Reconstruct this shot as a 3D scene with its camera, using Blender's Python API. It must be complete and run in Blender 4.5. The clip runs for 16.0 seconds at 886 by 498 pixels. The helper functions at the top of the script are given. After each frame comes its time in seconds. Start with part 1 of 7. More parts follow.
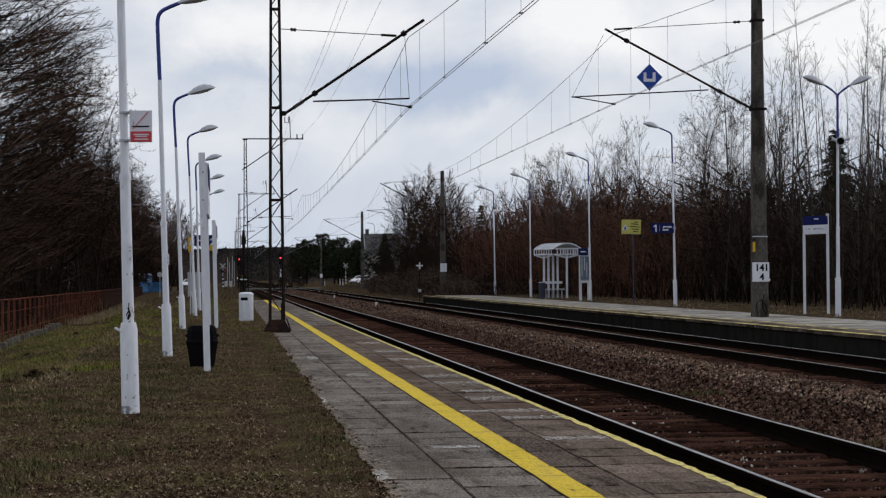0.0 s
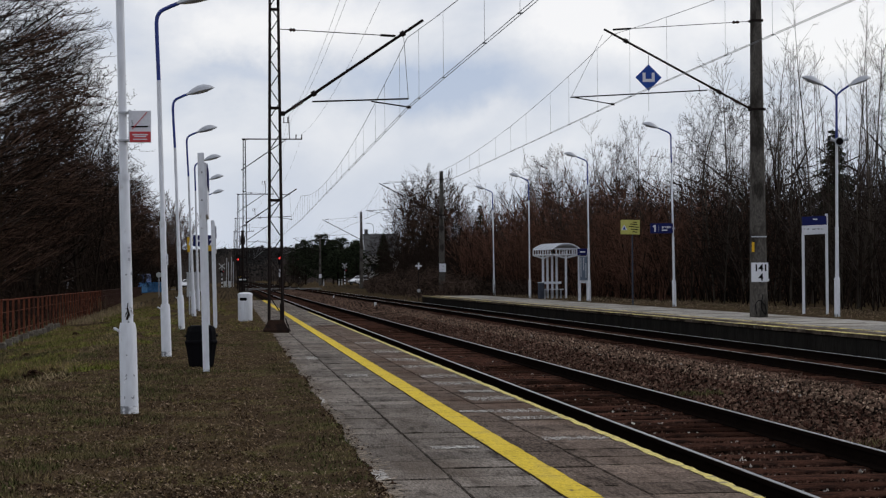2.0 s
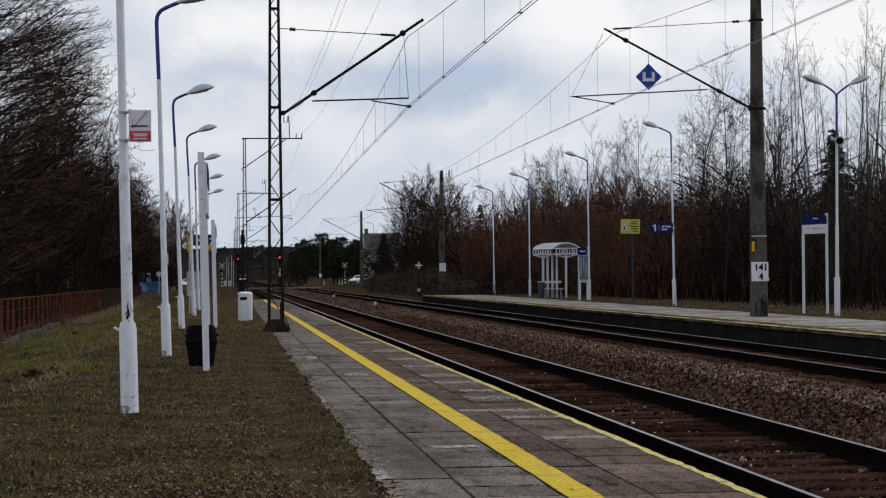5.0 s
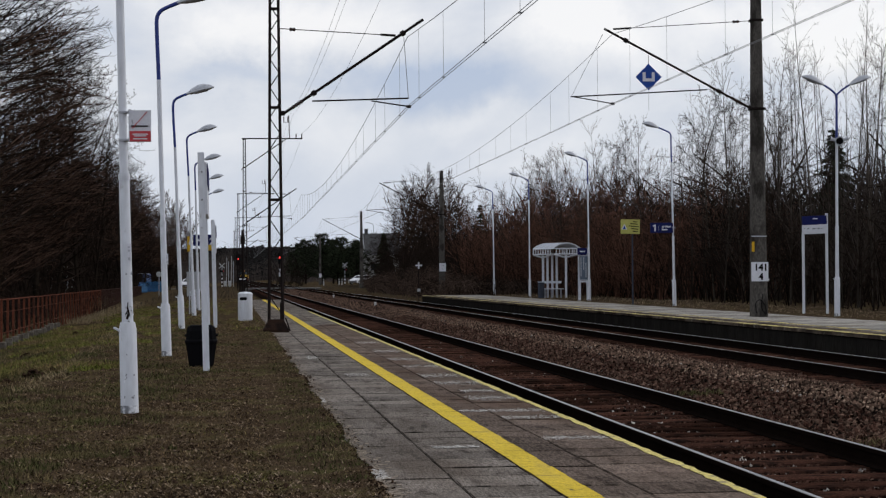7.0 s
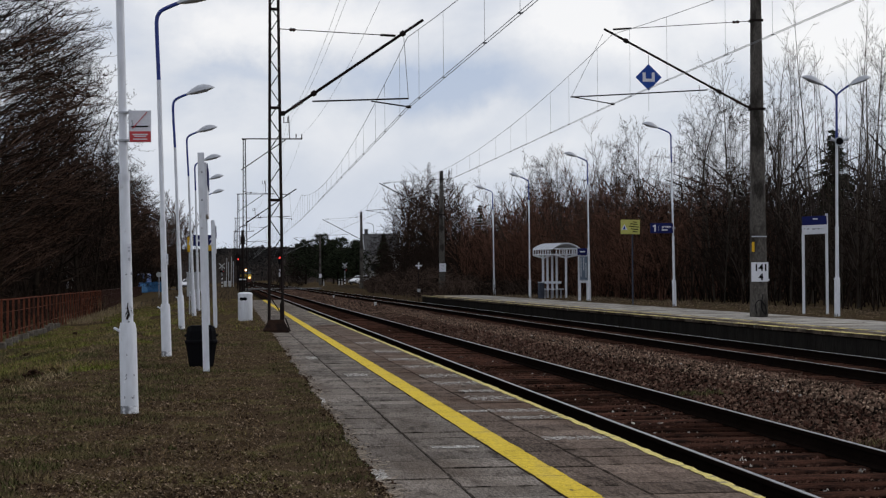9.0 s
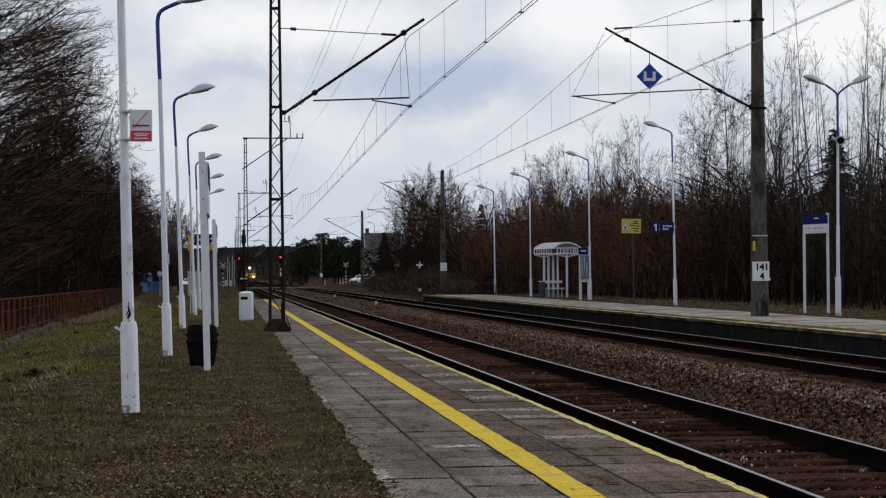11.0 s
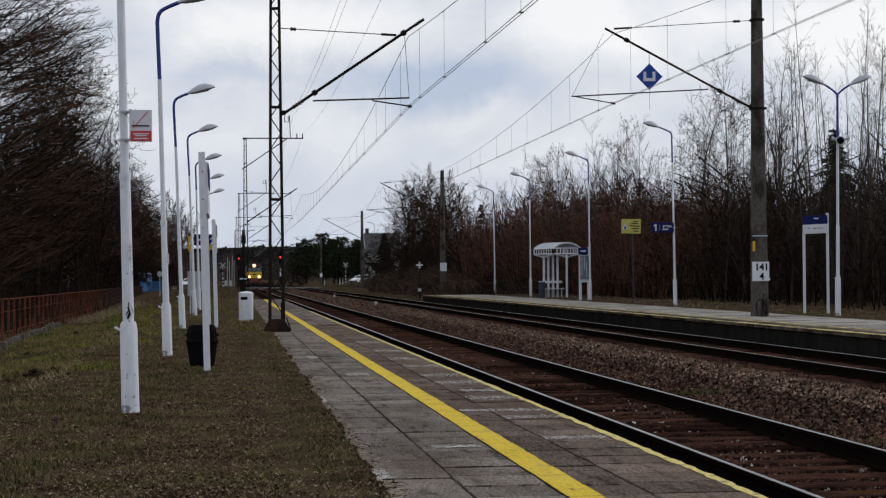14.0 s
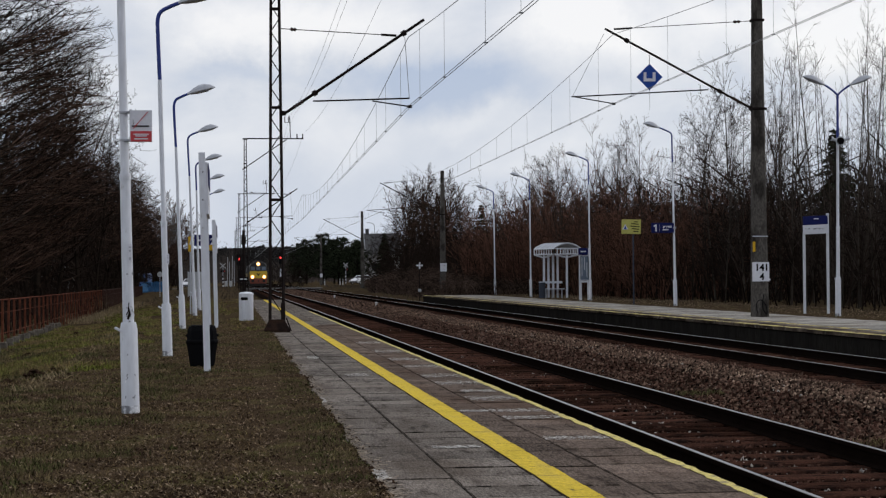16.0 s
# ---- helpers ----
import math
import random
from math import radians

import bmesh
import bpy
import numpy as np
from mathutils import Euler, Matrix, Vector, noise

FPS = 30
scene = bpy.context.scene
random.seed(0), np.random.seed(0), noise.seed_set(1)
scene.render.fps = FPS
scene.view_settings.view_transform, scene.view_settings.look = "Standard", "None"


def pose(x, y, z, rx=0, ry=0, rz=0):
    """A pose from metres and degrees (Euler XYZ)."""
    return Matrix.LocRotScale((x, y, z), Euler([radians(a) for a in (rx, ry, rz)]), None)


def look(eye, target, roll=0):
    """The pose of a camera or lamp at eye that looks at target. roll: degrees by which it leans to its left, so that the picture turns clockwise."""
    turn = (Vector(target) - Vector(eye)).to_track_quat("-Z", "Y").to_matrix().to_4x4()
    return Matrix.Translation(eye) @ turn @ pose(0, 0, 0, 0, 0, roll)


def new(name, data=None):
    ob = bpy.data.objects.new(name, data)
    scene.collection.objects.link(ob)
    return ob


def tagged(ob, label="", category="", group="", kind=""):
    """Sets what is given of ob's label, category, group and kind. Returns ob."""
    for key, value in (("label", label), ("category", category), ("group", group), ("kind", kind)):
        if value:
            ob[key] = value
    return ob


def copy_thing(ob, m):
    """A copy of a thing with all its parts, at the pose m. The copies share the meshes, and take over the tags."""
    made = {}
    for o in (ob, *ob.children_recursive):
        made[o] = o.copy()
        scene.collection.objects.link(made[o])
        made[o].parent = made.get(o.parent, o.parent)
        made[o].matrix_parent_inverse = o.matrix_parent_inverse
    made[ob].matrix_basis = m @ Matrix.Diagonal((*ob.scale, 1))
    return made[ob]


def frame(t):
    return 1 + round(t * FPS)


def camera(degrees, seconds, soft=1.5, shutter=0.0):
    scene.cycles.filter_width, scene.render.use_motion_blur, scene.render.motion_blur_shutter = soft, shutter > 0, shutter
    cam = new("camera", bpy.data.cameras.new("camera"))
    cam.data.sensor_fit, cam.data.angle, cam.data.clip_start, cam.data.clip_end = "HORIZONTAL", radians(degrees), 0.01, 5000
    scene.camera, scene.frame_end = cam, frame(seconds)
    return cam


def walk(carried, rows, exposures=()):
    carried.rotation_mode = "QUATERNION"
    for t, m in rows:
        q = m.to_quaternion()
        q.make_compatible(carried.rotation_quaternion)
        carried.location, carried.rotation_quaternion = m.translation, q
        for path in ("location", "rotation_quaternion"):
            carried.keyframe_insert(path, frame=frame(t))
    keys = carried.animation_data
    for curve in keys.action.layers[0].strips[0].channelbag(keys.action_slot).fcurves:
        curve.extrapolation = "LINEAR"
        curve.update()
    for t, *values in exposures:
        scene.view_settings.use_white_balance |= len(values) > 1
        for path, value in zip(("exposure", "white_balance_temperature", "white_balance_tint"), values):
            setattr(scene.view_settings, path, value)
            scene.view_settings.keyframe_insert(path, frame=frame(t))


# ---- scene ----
# The camera stands on a tripod on the platform and trembles a little.
LENS = 27.53
EYE = Vector((0.0, 0.0, 1.15))
HEADING, TILT, ROLL = radians(6.70), radians(0.862), -0.444
AHEAD = Vector((math.sin(HEADING) * math.cos(TILT), math.cos(HEADING) * math.cos(TILT), math.sin(TILT)))
ASIDE = Vector((math.cos(HEADING), -math.sin(HEADING), 0.0))
BELOW = AHEAD.cross(ASIDE)
cam = camera(LENS, 16.0, soft=1.27)
# seconds, tremble to the side, tremble downwards (1/3200 rad)
TREMBLE = [
    (0, -1.5, 1.5), (0.5, -2.6, 1.4), (1, -4.6, 0.6), (1.5, -5.8, 0.7),
    (2, -3.2, 1.9), (2.5, -3.2, 1.4), (3, -1.5, 0.3), (3.5, -1.8, 1.5),
    (4, -3.1, 1.5), (6.5, -2.8, -0.4), (7, -3.1, 1.0), (7.5, -1.5, 0.3),
    (8, -3.1, 0.0), (8.5, -2.5, 0.0), (9, -3.1, 1.5), (11.5, -1.2, 0.0),
    (12, -1.5, 1.4), (12.5, -3.1, 1.4), (13, -3.8, 0.4), (13.5, -1.5, 0.6),
    (14, -1.7, 0.4), (14.5, 0.0, 0.0), (15, 0.0, -0.7), (15.5, -1.5, 0.0),
    (16, -1.5, 1.1),
]
walk(cam, [(t, look(EYE, EYE + 3200 * AHEAD - dx * ASIDE - dy * BELOW, ROLL)) for t, dx, dy in TREMBLE])

# ---- world, sun, exposure ----
world = bpy.data.worlds.new("overcast_sky")
scene.world = world
world.use_nodes = True
wn, wl = world.node_tree.nodes, world.node_tree.links
wn.clear()
SUN_UP, SUN_ROUND = 38, 72          # degrees above the horizon, degrees clockwise from north (+y)
w_out = wn.new("ShaderNodeOutputWorld")
w_bg = wn.new("ShaderNodeBackground")
sky = wn.new("ShaderNodeTexSky")
sky.sky_type, sky.sun_disc = "NISHITA", False
sky.sun_elevation, sky.sun_rotation = radians(SUN_UP), radians(SUN_ROUND)
w_tc = wn.new("ShaderNodeTexCoord")
w_sep = wn.new("ShaderNodeSeparateXYZ")
wl.new(w_tc.outputs["Generated"], w_sep.inputs[0])
# clouds lie on a plane above: direction divided by its height
w_h = wn.new("ShaderNodeMath"); w_h.operation = "ADD"; w_h.inputs[1].default_value = 0.55
wl.new(w_sep.outputs["Z"], w_h.inputs[0])
w_hm = wn.new("ShaderNodeMath"); w_hm.operation = "MAXIMUM"; w_hm.inputs[1].default_value = 0.05
wl.new(w_h.outputs[0], w_hm.inputs[0])
w_div = wn.new("ShaderNodeVectorMath"); w_div.operation = "DIVIDE"
w_cmb = wn.new("ShaderNodeCombineXYZ")
for i in range(3):
    wl.new(w_hm.outputs[0], w_cmb.inputs[i])
wl.new(w_tc.outputs["Generated"], w_div.inputs[0])
wl.new(w_cmb.outputs[0], w_div.inputs[1])
w_n = wn.new("ShaderNodeTexNoise")
w_n.inputs["Scale"].default_value, w_n.inputs["Detail"].default_value, w_n.inputs["Roughness"].default_value = 5.5, 8, 0.56
w_n.inputs["Distortion"].default_value = 0.3
w_off = wn.new("ShaderNodeVectorMath"); w_off.operation = "ADD"; w_off.inputs[1].default_value = (1.3, 0.6, 0.0)
wl.new(w_div.outputs[0], w_off.inputs[0])
wl.new(w_off.outputs[0], w_n.inputs["Vector"])
# cloud masses: degrees from north, degrees up, half widths in both, brighter (+) or greyer (-)
CLOUDS = (
    (2.7, 8.0, 3.0, 1.1, 0.17), (-0.2, 7.6, 1.8, 0.9, 0.10), (11.3, 8.1, 1.5, 0.9, 0.15), (15.0, 7.7, 3.2, 1.1, 0.12),
    (19.3, 7.6, 2.0, 1.6, 0.16), (7.5, 4.75, 1.25, 0.42, 0.09), (-0.2, 4.2, 2.1, 1.0, 0.07), (9.4, 3.8, 1.6, 0.6, 0.08),
    (3.8, 4.4, 1.6, 0.7, 0.05), (6.2, 6.1, 4.0, 0.75, -0.12), (0.2, 6.2, 2.0, 0.5, -0.07), (3.8, 2.2, 2.9, 1.0, -0.05),
    (8.0, 8.2, 1.3, 1.1, -0.03), (12.5, 6.0, 2.5, 0.6, -0.03),
)


def sky_math(op, a, b=None):
    k = wn.new("ShaderNodeMath"); k.operation = op
    for i, v in enumerate((a, b)):
        if v is None:
            continue
        if isinstance(v, (int, float)):
            k.inputs[i].default_value = v
        else:
            wl.new(v, k.inputs[i])
    return k.outputs[0]


w_rag = wn.new("ShaderNodeTexNoise")
w_rag.inputs["Scale"].default_value, w_rag.inputs["Detail"].default_value, w_rag.inputs["Roughness"].default_value = 22, 6, 0.6
wl.new(w_tc.outputs["Generated"], w_rag.inputs["Vector"])
w_rs = wn.new("ShaderNodeSeparateColor")
wl.new(w_rag.outputs["Color"], w_rs.inputs[0])
w_x = sky_math("ADD", w_sep.outputs["X"], sky_math("MULTIPLY", sky_math("SUBTRACT", w_rs.outputs[0], 0.5), 0.085))
w_z = sky_math("ADD", w_sep.outputs["Z"], sky_math("MULTIPLY", sky_math("SUBTRACT", w_rs.outputs[1], 0.5), 0.045))
w_sum = sky_math("ADD", sky_math("MULTIPLY", sky_math("SUBTRACT", w_n.outputs["Fac"], 0.5), 0.45), 0.475)
for way, up, wide, high, much in CLOUDS:
    dx = sky_math("DIVIDE", sky_math("SUBTRACT", w_x, math.sin(radians(way))), radians(wide))
    dz = sky_math("DIVIDE", sky_math("SUBTRACT", w_z, math.sin(radians(up))), radians(high))
    d2 = sky_math("ADD", sky_math("MULTIPLY", dx, dx), sky_math("MULTIPLY", dz, dz))
    w_sum = sky_math("ADD", w_sum, sky_math("MULTIPLY", sky_math("EXPONENT", sky_math("MULTIPLY", d2, -1.0)), much))
w_ramp = wn.new("ShaderNodeValToRGB")
w_ramp.color_ramp.elements[0].position, w_ramp.color_ramp.elements[0].color = 0.34, (0.52, 0.60, 0.77, 1)
w_ramp.color_ramp.elements[1].position, w_ramp.color_ramp.elements[1].color = 0.62, (1.08, 1.065, 1.07, 1)
e = w_ramp.color_ramp.elements.new(0.46); e.color = (0.77, 0.80, 0.88, 1)
wl.new(w_sum, w_ramp.inputs[0])
w_sk = wn.new("ShaderNodeVectorMath"); w_sk.operation = "SCALE"; w_sk.inputs["Scale"].default_value = 0.10
wl.new(sky.outputs[0], w_sk.inputs[0])
w_mix = wn.new("ShaderNodeMix"); w_mix.data_type = "RGBA"
w_mix.inputs["Factor"].default_value = 0.86
wl.new(w_sk.outputs[0], w_mix.inputs["A"])
wl.new(w_ramp.outputs[0], w_mix.inputs["B"])
# pale blue-grey haze low over the horizon
w_low = wn.new("ShaderNodeMapRange")
w_low.inputs["From Min"].default_value, w_low.inputs["From Max"].default_value = 0.012, 0.115
w_low.inputs["To Min"].default_value, w_low.inputs["To Max"].default_value = 0.82, 0.0
wl.new(w_sep.outputs["Z"], w_low.inputs["Value"])
w_haze = wn.new("ShaderNodeMix"); w_haze.data_type = "RGBA"
wl.new(w_low.outputs[0], w_haze.inputs["Factor"])
wl.new(w_mix.outputs["Result"], w_haze.inputs["A"])
w_haze.inputs["B"].default_value = (0.60, 0.67, 0.80, 1)
wl.new(w_haze.outputs["Result"], w_bg.inputs["Color"])
w_bg.inputs["Strength"].default_value = 0.935
wl.new(w_bg.outputs[0], w_out.inputs["Surface"])

sun_light = bpy.data.lights.new("sun", "SUN")
sun_light.energy, sun_light.angle, sun_light.color = 0.85, radians(12), (1.0, 0.96, 0.9)
sun = new("sun", sun_light)
s_dir = Vector((math.sin(radians(SUN_ROUND)) * math.cos(radians(SUN_UP)), math.cos(radians(SUN_ROUND)) * math.cos(radians(SUN_UP)), math.sin(radians(SUN_UP))))
sun.matrix_world = look(s_dir * 50, (0, 0, 0))
scene.view_settings.exposure = 0.0


# ---- materials ----
def material(name, base, rough=0.7, metal=0.0, vary=0.25, scale=6.0, fine=60.0, bump=0.0, second=None, cut=(0.45, 0.65), spread=0.0, glow=0.0, gloss=0.5, stretch=None, placed=False, third=None, third_scale=6.0, third_cut=(0.55, 0.70)):
    """Base colour with large stains and fine grain, a second colour in patches, and relief."""
    m = bpy.data.materials.new(name)
    m.use_nodes = True
    n, l = m.node_tree.nodes, m.node_tree.links
    b = n["Principled BSDF"]
    b.inputs["Roughness"].default_value, b.inputs["Metallic"].default_value = rough, metal
    b.inputs["Specular IOR Level"].default_value = gloss
    tc = n.new("ShaderNodeTexCoord")
    vec = tc.outputs["Object"]
    if placed:
        vec = n.new("ShaderNodeNewGeometry").outputs["Position"]
    if stretch:
        mp = n.new("ShaderNodeMapping")
        mp.inputs["Scale"].default_value = stretch
        l.new(vec, mp.inputs["Vector"])
        vec = mp.outputs["Vector"]
    big, small = n.new("ShaderNodeTexNoise"), n.new("ShaderNodeTexNoise")
    big.inputs["Scale"].default_value, big.inputs["Detail"].default_value = scale, 5
    small.inputs["Scale"].default_value, small.inputs["Detail"].default_value = fine, 3
    l.new(vec, big.inputs["Vector"]); l.new(vec, small.inputs["Vector"])
    col = n.new("ShaderNodeRGB"); col.outputs[0].default_value = (*base, 1)
    out = col.outputs[0]
    if second:
        rp = n.new("ShaderNodeMapRange")
        rp.inputs["From Min"].default_value, rp.inputs["From Max"].default_value = cut
        l.new(big.outputs["Fac"], rp.inputs["Value"])
        mx = n.new("ShaderNodeMix"); mx.data_type = "RGBA"
        l.new(rp.outputs[0], mx.inputs["Factor"]); l.new(out, mx.inputs["A"])
        mx.inputs["B"].default_value = (*second, 1)
        out = mx.outputs["Result"]
    if third:
        tn = n.new("ShaderNodeTexNoise")
        tn.inputs["Scale"].default_value, tn.inputs["Detail"].default_value, tn.inputs["Roughness"].default_value = third_scale, 6, 0.65
        l.new(vec, tn.inputs["Vector"])
        tr = n.new("ShaderNodeMapRange")
        tr.inputs["From Min"].default_value, tr.inputs["From Max"].default_value = third_cut
        l.new(tn.outputs["Fac"], tr.inputs["Value"])
        tm = n.new("ShaderNodeMix"); tm.data_type = "RGBA"
        l.new(tr.outputs[0], tm.inputs["Factor"]); l.new(out, tm.inputs["A"])
        tm.inputs["B"].default_value = (*third, 1)
        out = tm.outputs["Result"]
    ad = n.new("ShaderNodeMath"); ad.operation = "ADD"
    l.new(big.outputs["Fac"], ad.inputs[0]); l.new(small.outputs["Fac"], ad.inputs[1])
    mr = n.new("ShaderNodeMapRange")
    mr.inputs["From Min"].default_value, mr.inputs["From Max"].default_value = 0.6, 1.4
    mr.inputs["To Min"].default_value, mr.inputs["To Max"].default_value = 1 - vary, 1 + vary
    l.new(ad.outputs[0], mr.inputs["Value"])
    val = mr.outputs[0]
    if spread:
        oi = n.new("ShaderNodeObjectInfo"); ge = n.new("ShaderNodeNewGeometry")
        su = n.new("ShaderNodeMath"); su.operation = "ADD"
        l.new(oi.outputs["Random"], su.inputs[0]); l.new(ge.outputs["Random Per Island"], su.inputs[1])
        fr = n.new("ShaderNodeMath"); fr.operation = "FRACT"; l.new(su.outputs[0], fr.inputs[0])
        r2 = n.new("ShaderNodeMapRange")
        r2.inputs["To Min"].default_value, r2.inputs["To Max"].default_value = 1 - spread, 1 + spread
        l.new(fr.outputs[0], r2.inputs["Value"])
        mu = n.new("ShaderNodeMath"); mu.operation = "MULTIPLY"
        l.new(val, mu.inputs[0]); l.new(r2.outputs[0], mu.inputs[1])
        val = mu.outputs[0]
    sc = n.new("ShaderNodeVectorMath"); sc.operation = "SCALE"
    l.new(out, sc.inputs[0]); l.new(val, sc.inputs["Scale"])
    l.new(sc.outputs[0], b.inputs["Base Color"])
    if bump:
        bp = n.new("ShaderNodeBump")
        bp.inputs["Strength"].default_value, bp.inputs["Distance"].default_value = min(1, bump), 0.02
        l.new(ad.outputs[0], bp.inputs["Height"]); l.new(bp.outputs[0], b.inputs["Normal"])
    if glow:
        b.inputs["Emission Color"].default_value, b.inputs["Emission Strength"].default_value = (*base, 1), glow
    return m


GRASS = material("mossy_soil", (0.060, 0.041, 0.026), 1.0, vary=0.95, scale=2.0, fine=38, bump=1.0, second=(0.054, 0.046, 0.021), cut=(0.50, 0.62), gloss=0.0, third=(0.022, 0.015, 0.009), third_scale=8, third_cut=(0.55, 0.67))
BLADE = material("grass_blades", (0.068, 0.070, 0.028), 0.9, vary=0.5, scale=1.6, fine=12, second=(0.110, 0.084, 0.044), cut=(0.46, 0.60), spread=0.9, gloss=0.0)
BLADE_GREEN = material("green_grass_blades", (0.140, 0.155, 0.034), 0.9, vary=0.5, scale=1.0, fine=9, second=(0.15, 0.108, 0.054), cut=(0.44, 0.56), spread=0.9, gloss=0.0)
PAVE_EDGE = material("stained_edge_paving", (0.125, 0.100, 0.078), 0.95, vary=0.6, scale=1.2, fine=14, bump=0.5, second=(0.040, 0.031, 0.025), cut=(0.42, 0.58), spread=0.35, gloss=0.0, placed=True, third=(0.25, 0.23, 0.20), third_scale=3.0, third_cut=(0.58, 0.64))
SOIL = material("torn_red_brown_soil", (0.034, 0.021, 0.014), 1.0, vary=0.5, scale=9, fine=50, bump=0.8, spread=0.7, gloss=0.0)
WORN_YELLOW = material("worn_yellow_paint", (0.58, 0.48, 0.20), 0.9, vary=0.4, scale=1.8, fine=16, second=(0.16, 0.135, 0.10), cut=(0.49, 0.54), gloss=0.0, third=(0.09, 0.075, 0.06), third_scale=5, third_cut=(0.53, 0.58))
BLADE_DRY = material("dry_brown_blades", (0.112, 0.078, 0.042), 0.9, vary=0.4, scale=0.9, fine=9, second=(0.085, 0.080, 0.026), cut=(0.54, 0.64), spread=0.8, gloss=0.0)
STRAW_SAND = material("washed_sand", (0.21, 0.175, 0.14), 1.0, vary=0.3, spread=0.4, gloss=0.0)
STRAW = material("dry_grass", (0.20, 0.155, 0.095), 0.9, vary=0.3, spread=0.45, gloss=0.0)
LITTER = material("fallen_leaves", (0.165, 0.122, 0.084), 0.9, vary=0.4, spread=1.0, gloss=0.02)
SLAB = material("worn_concrete_slab", (0.192, 0.168, 0.147), 0.95, vary=0.85, scale=1.2, fine=64, bump=0.8, second=(0.078, 0.064, 0.053), cut=(0.45, 0.65), spread=0.26, gloss=0.02, stretch=(1, 0.24, 1), placed=True, third=(0.044, 0.036, 0.030), third_scale=9.0, third_cut=(0.51, 0.70))
SLAB_BROWN = material("brake_dust_slab", (0.168, 0.129, 0.105), 0.95, vary=0.85, scale=1.2, fine=64, bump=0.8, second=(0.072, 0.049, 0.037), cut=(0.43, 0.63), spread=0.26, gloss=0.02, stretch=(1, 0.24, 1), placed=True, third=(0.044, 0.031, 0.024), third_scale=9.0, third_cut=(0.51, 0.70))
SLAB_WHITE = material("chalky_slab_end", (0.40, 0.385, 0.36), 0.95, vary=0.6, scale=14, fine=90, bump=0.6, spread=0.5, gloss=0.0)
MORTAR = material("dark_joint_soil", (0.030, 0.025, 0.020), 1.0, vary=0.5, bump=0.5, gloss=0.0)
# Stains plus the shadow under the platform edge, both in the base colour.
EDGE_WALL = material("stained_shaded_platform_wall", (0.024, 0.022, 0.019), 0.95, vary=0.6, scale=1.6, fine=30, bump=0.6, second=(0.012, 0.011, 0.010), cut=(0.4, 0.6), gloss=0.0, stretch=(1, 1, 0.2))
PAVE_FAR = material("grey_platform_paving", (0.30, 0.285, 0.26), 0.95, vary=0.6, scale=0.9, fine=14, bump=0.4, second=(0.15, 0.135, 0.115), cut=(0.48, 0.62), spread=0.3, gloss=0.0, placed=True, third=(0.10, 0.085, 0.065), third_scale=2.5)
YELLOW = material("yellow_road_paint", (0.60, 0.435, 0.045), 0.85, vary=0.32, scale=4, fine=50, bump=0.3, second=(0.40, 0.29, 0.06), cut=(0.52, 0.74), gloss=0.05, stretch=(1, 0.4, 1), third=(0.10, 0.078, 0.045), third_scale=14, third_cut=(0.62, 0.70))
PALE_LINE = material("faded_yellow_paint", (0.62, 0.52, 0.18), 0.85, vary=0.5, scale=10, fine=70, bump=0.5, second=(0.24, 0.20, 0.12), cut=(0.54, 0.62), gloss=0.05)
# Brown bed taken near black: the shade in the gaps between stones.
BALLAST = material("gap_shade_ballast", (0.014, 0.009, 0.007), 1.0, vary=0.6, scale=5, fine=40, bump=1.0, second=(0.008, 0.006, 0.005), cut=(0.42, 0.6), gloss=0.0)
STONE = material("ballast_stones", (0.098, 0.062, 0.045), 0.95, vary=0.6, scale=1.0, fine=9, spread=1.0, gloss=0.02)
STONE_RUST = material("rusty_ballast_stones", (0.050, 0.026, 0.019), 0.95, vary=0.4, spread=1.0, gloss=0.0)
# Tan stone colour with the sunlight on the mound's crest painted in.
STONE_TAN = material("tan_ballast_stones", (0.30, 0.215, 0.155), 0.95, vary=0.3, spread=0.7, gloss=0.03)
STONE_PALE = material("pale_stones", (0.36, 0.33, 0.30), 0.9, vary=0.3, spread=0.6, gloss=0.05)
SLEEPER = material("old_wooden_sleeper", (0.076, 0.036, 0.025), 0.95, vary=0.8, scale=4, fine=40, bump=0.8, second=(0.016, 0.010, 0.008), cut=(0.42, 0.60), spread=0.6, gloss=0.0, stretch=(1, 6, 1), placed=True)
# Rust colour darkened to hold the shade on the rails' flanks.
RAIL_RUST_SHADE = material("shaded_rusty_rail_web", (0.008, 0.0055, 0.0045), 0.95, vary=0.4, scale=3, fine=40, bump=0.3, gloss=0.0)
RAIL_SHINE = material("polished_rail_head", (0.30, 0.295, 0.30), 0.35, metal=1.0, vary=0.3, scale=2, fine=20)
WHITE = material("white_painted_steel", (0.64, 0.66, 0.71), 0.40, vary=0.16, scale=3, fine=25, second=(0.48, 0.495, 0.53), cut=(0.50, 0.74), stretch=(1, 1, 0.25), third=(0.30, 0.29, 0.28), third_scale=12, third_cut=(0.64, 0.74))
SCUFF = material("scuffed_grey_paint", (0.20, 0.21, 0.23), 0.6, vary=0.4, scale=12, fine=60, second=(0.6, 0.61, 0.64), cut=(0.45, 0.55))
BLUE = material("blue_painted_steel", (0.022, 0.042, 0.21), 0.45, vary=0.15, gloss=0.3)
NAVY = material("navy_sign_panel", (0.010, 0.014, 0.085), 0.6, vary=0.12, gloss=0.1)
SIGN_WHITE = material("white_sign_panel", (0.62, 0.63, 0.68), 0.5, vary=0.1)
SIGN_RED = material("red_sign_panel", (0.50, 0.035, 0.045), 0.45, vary=0.1)
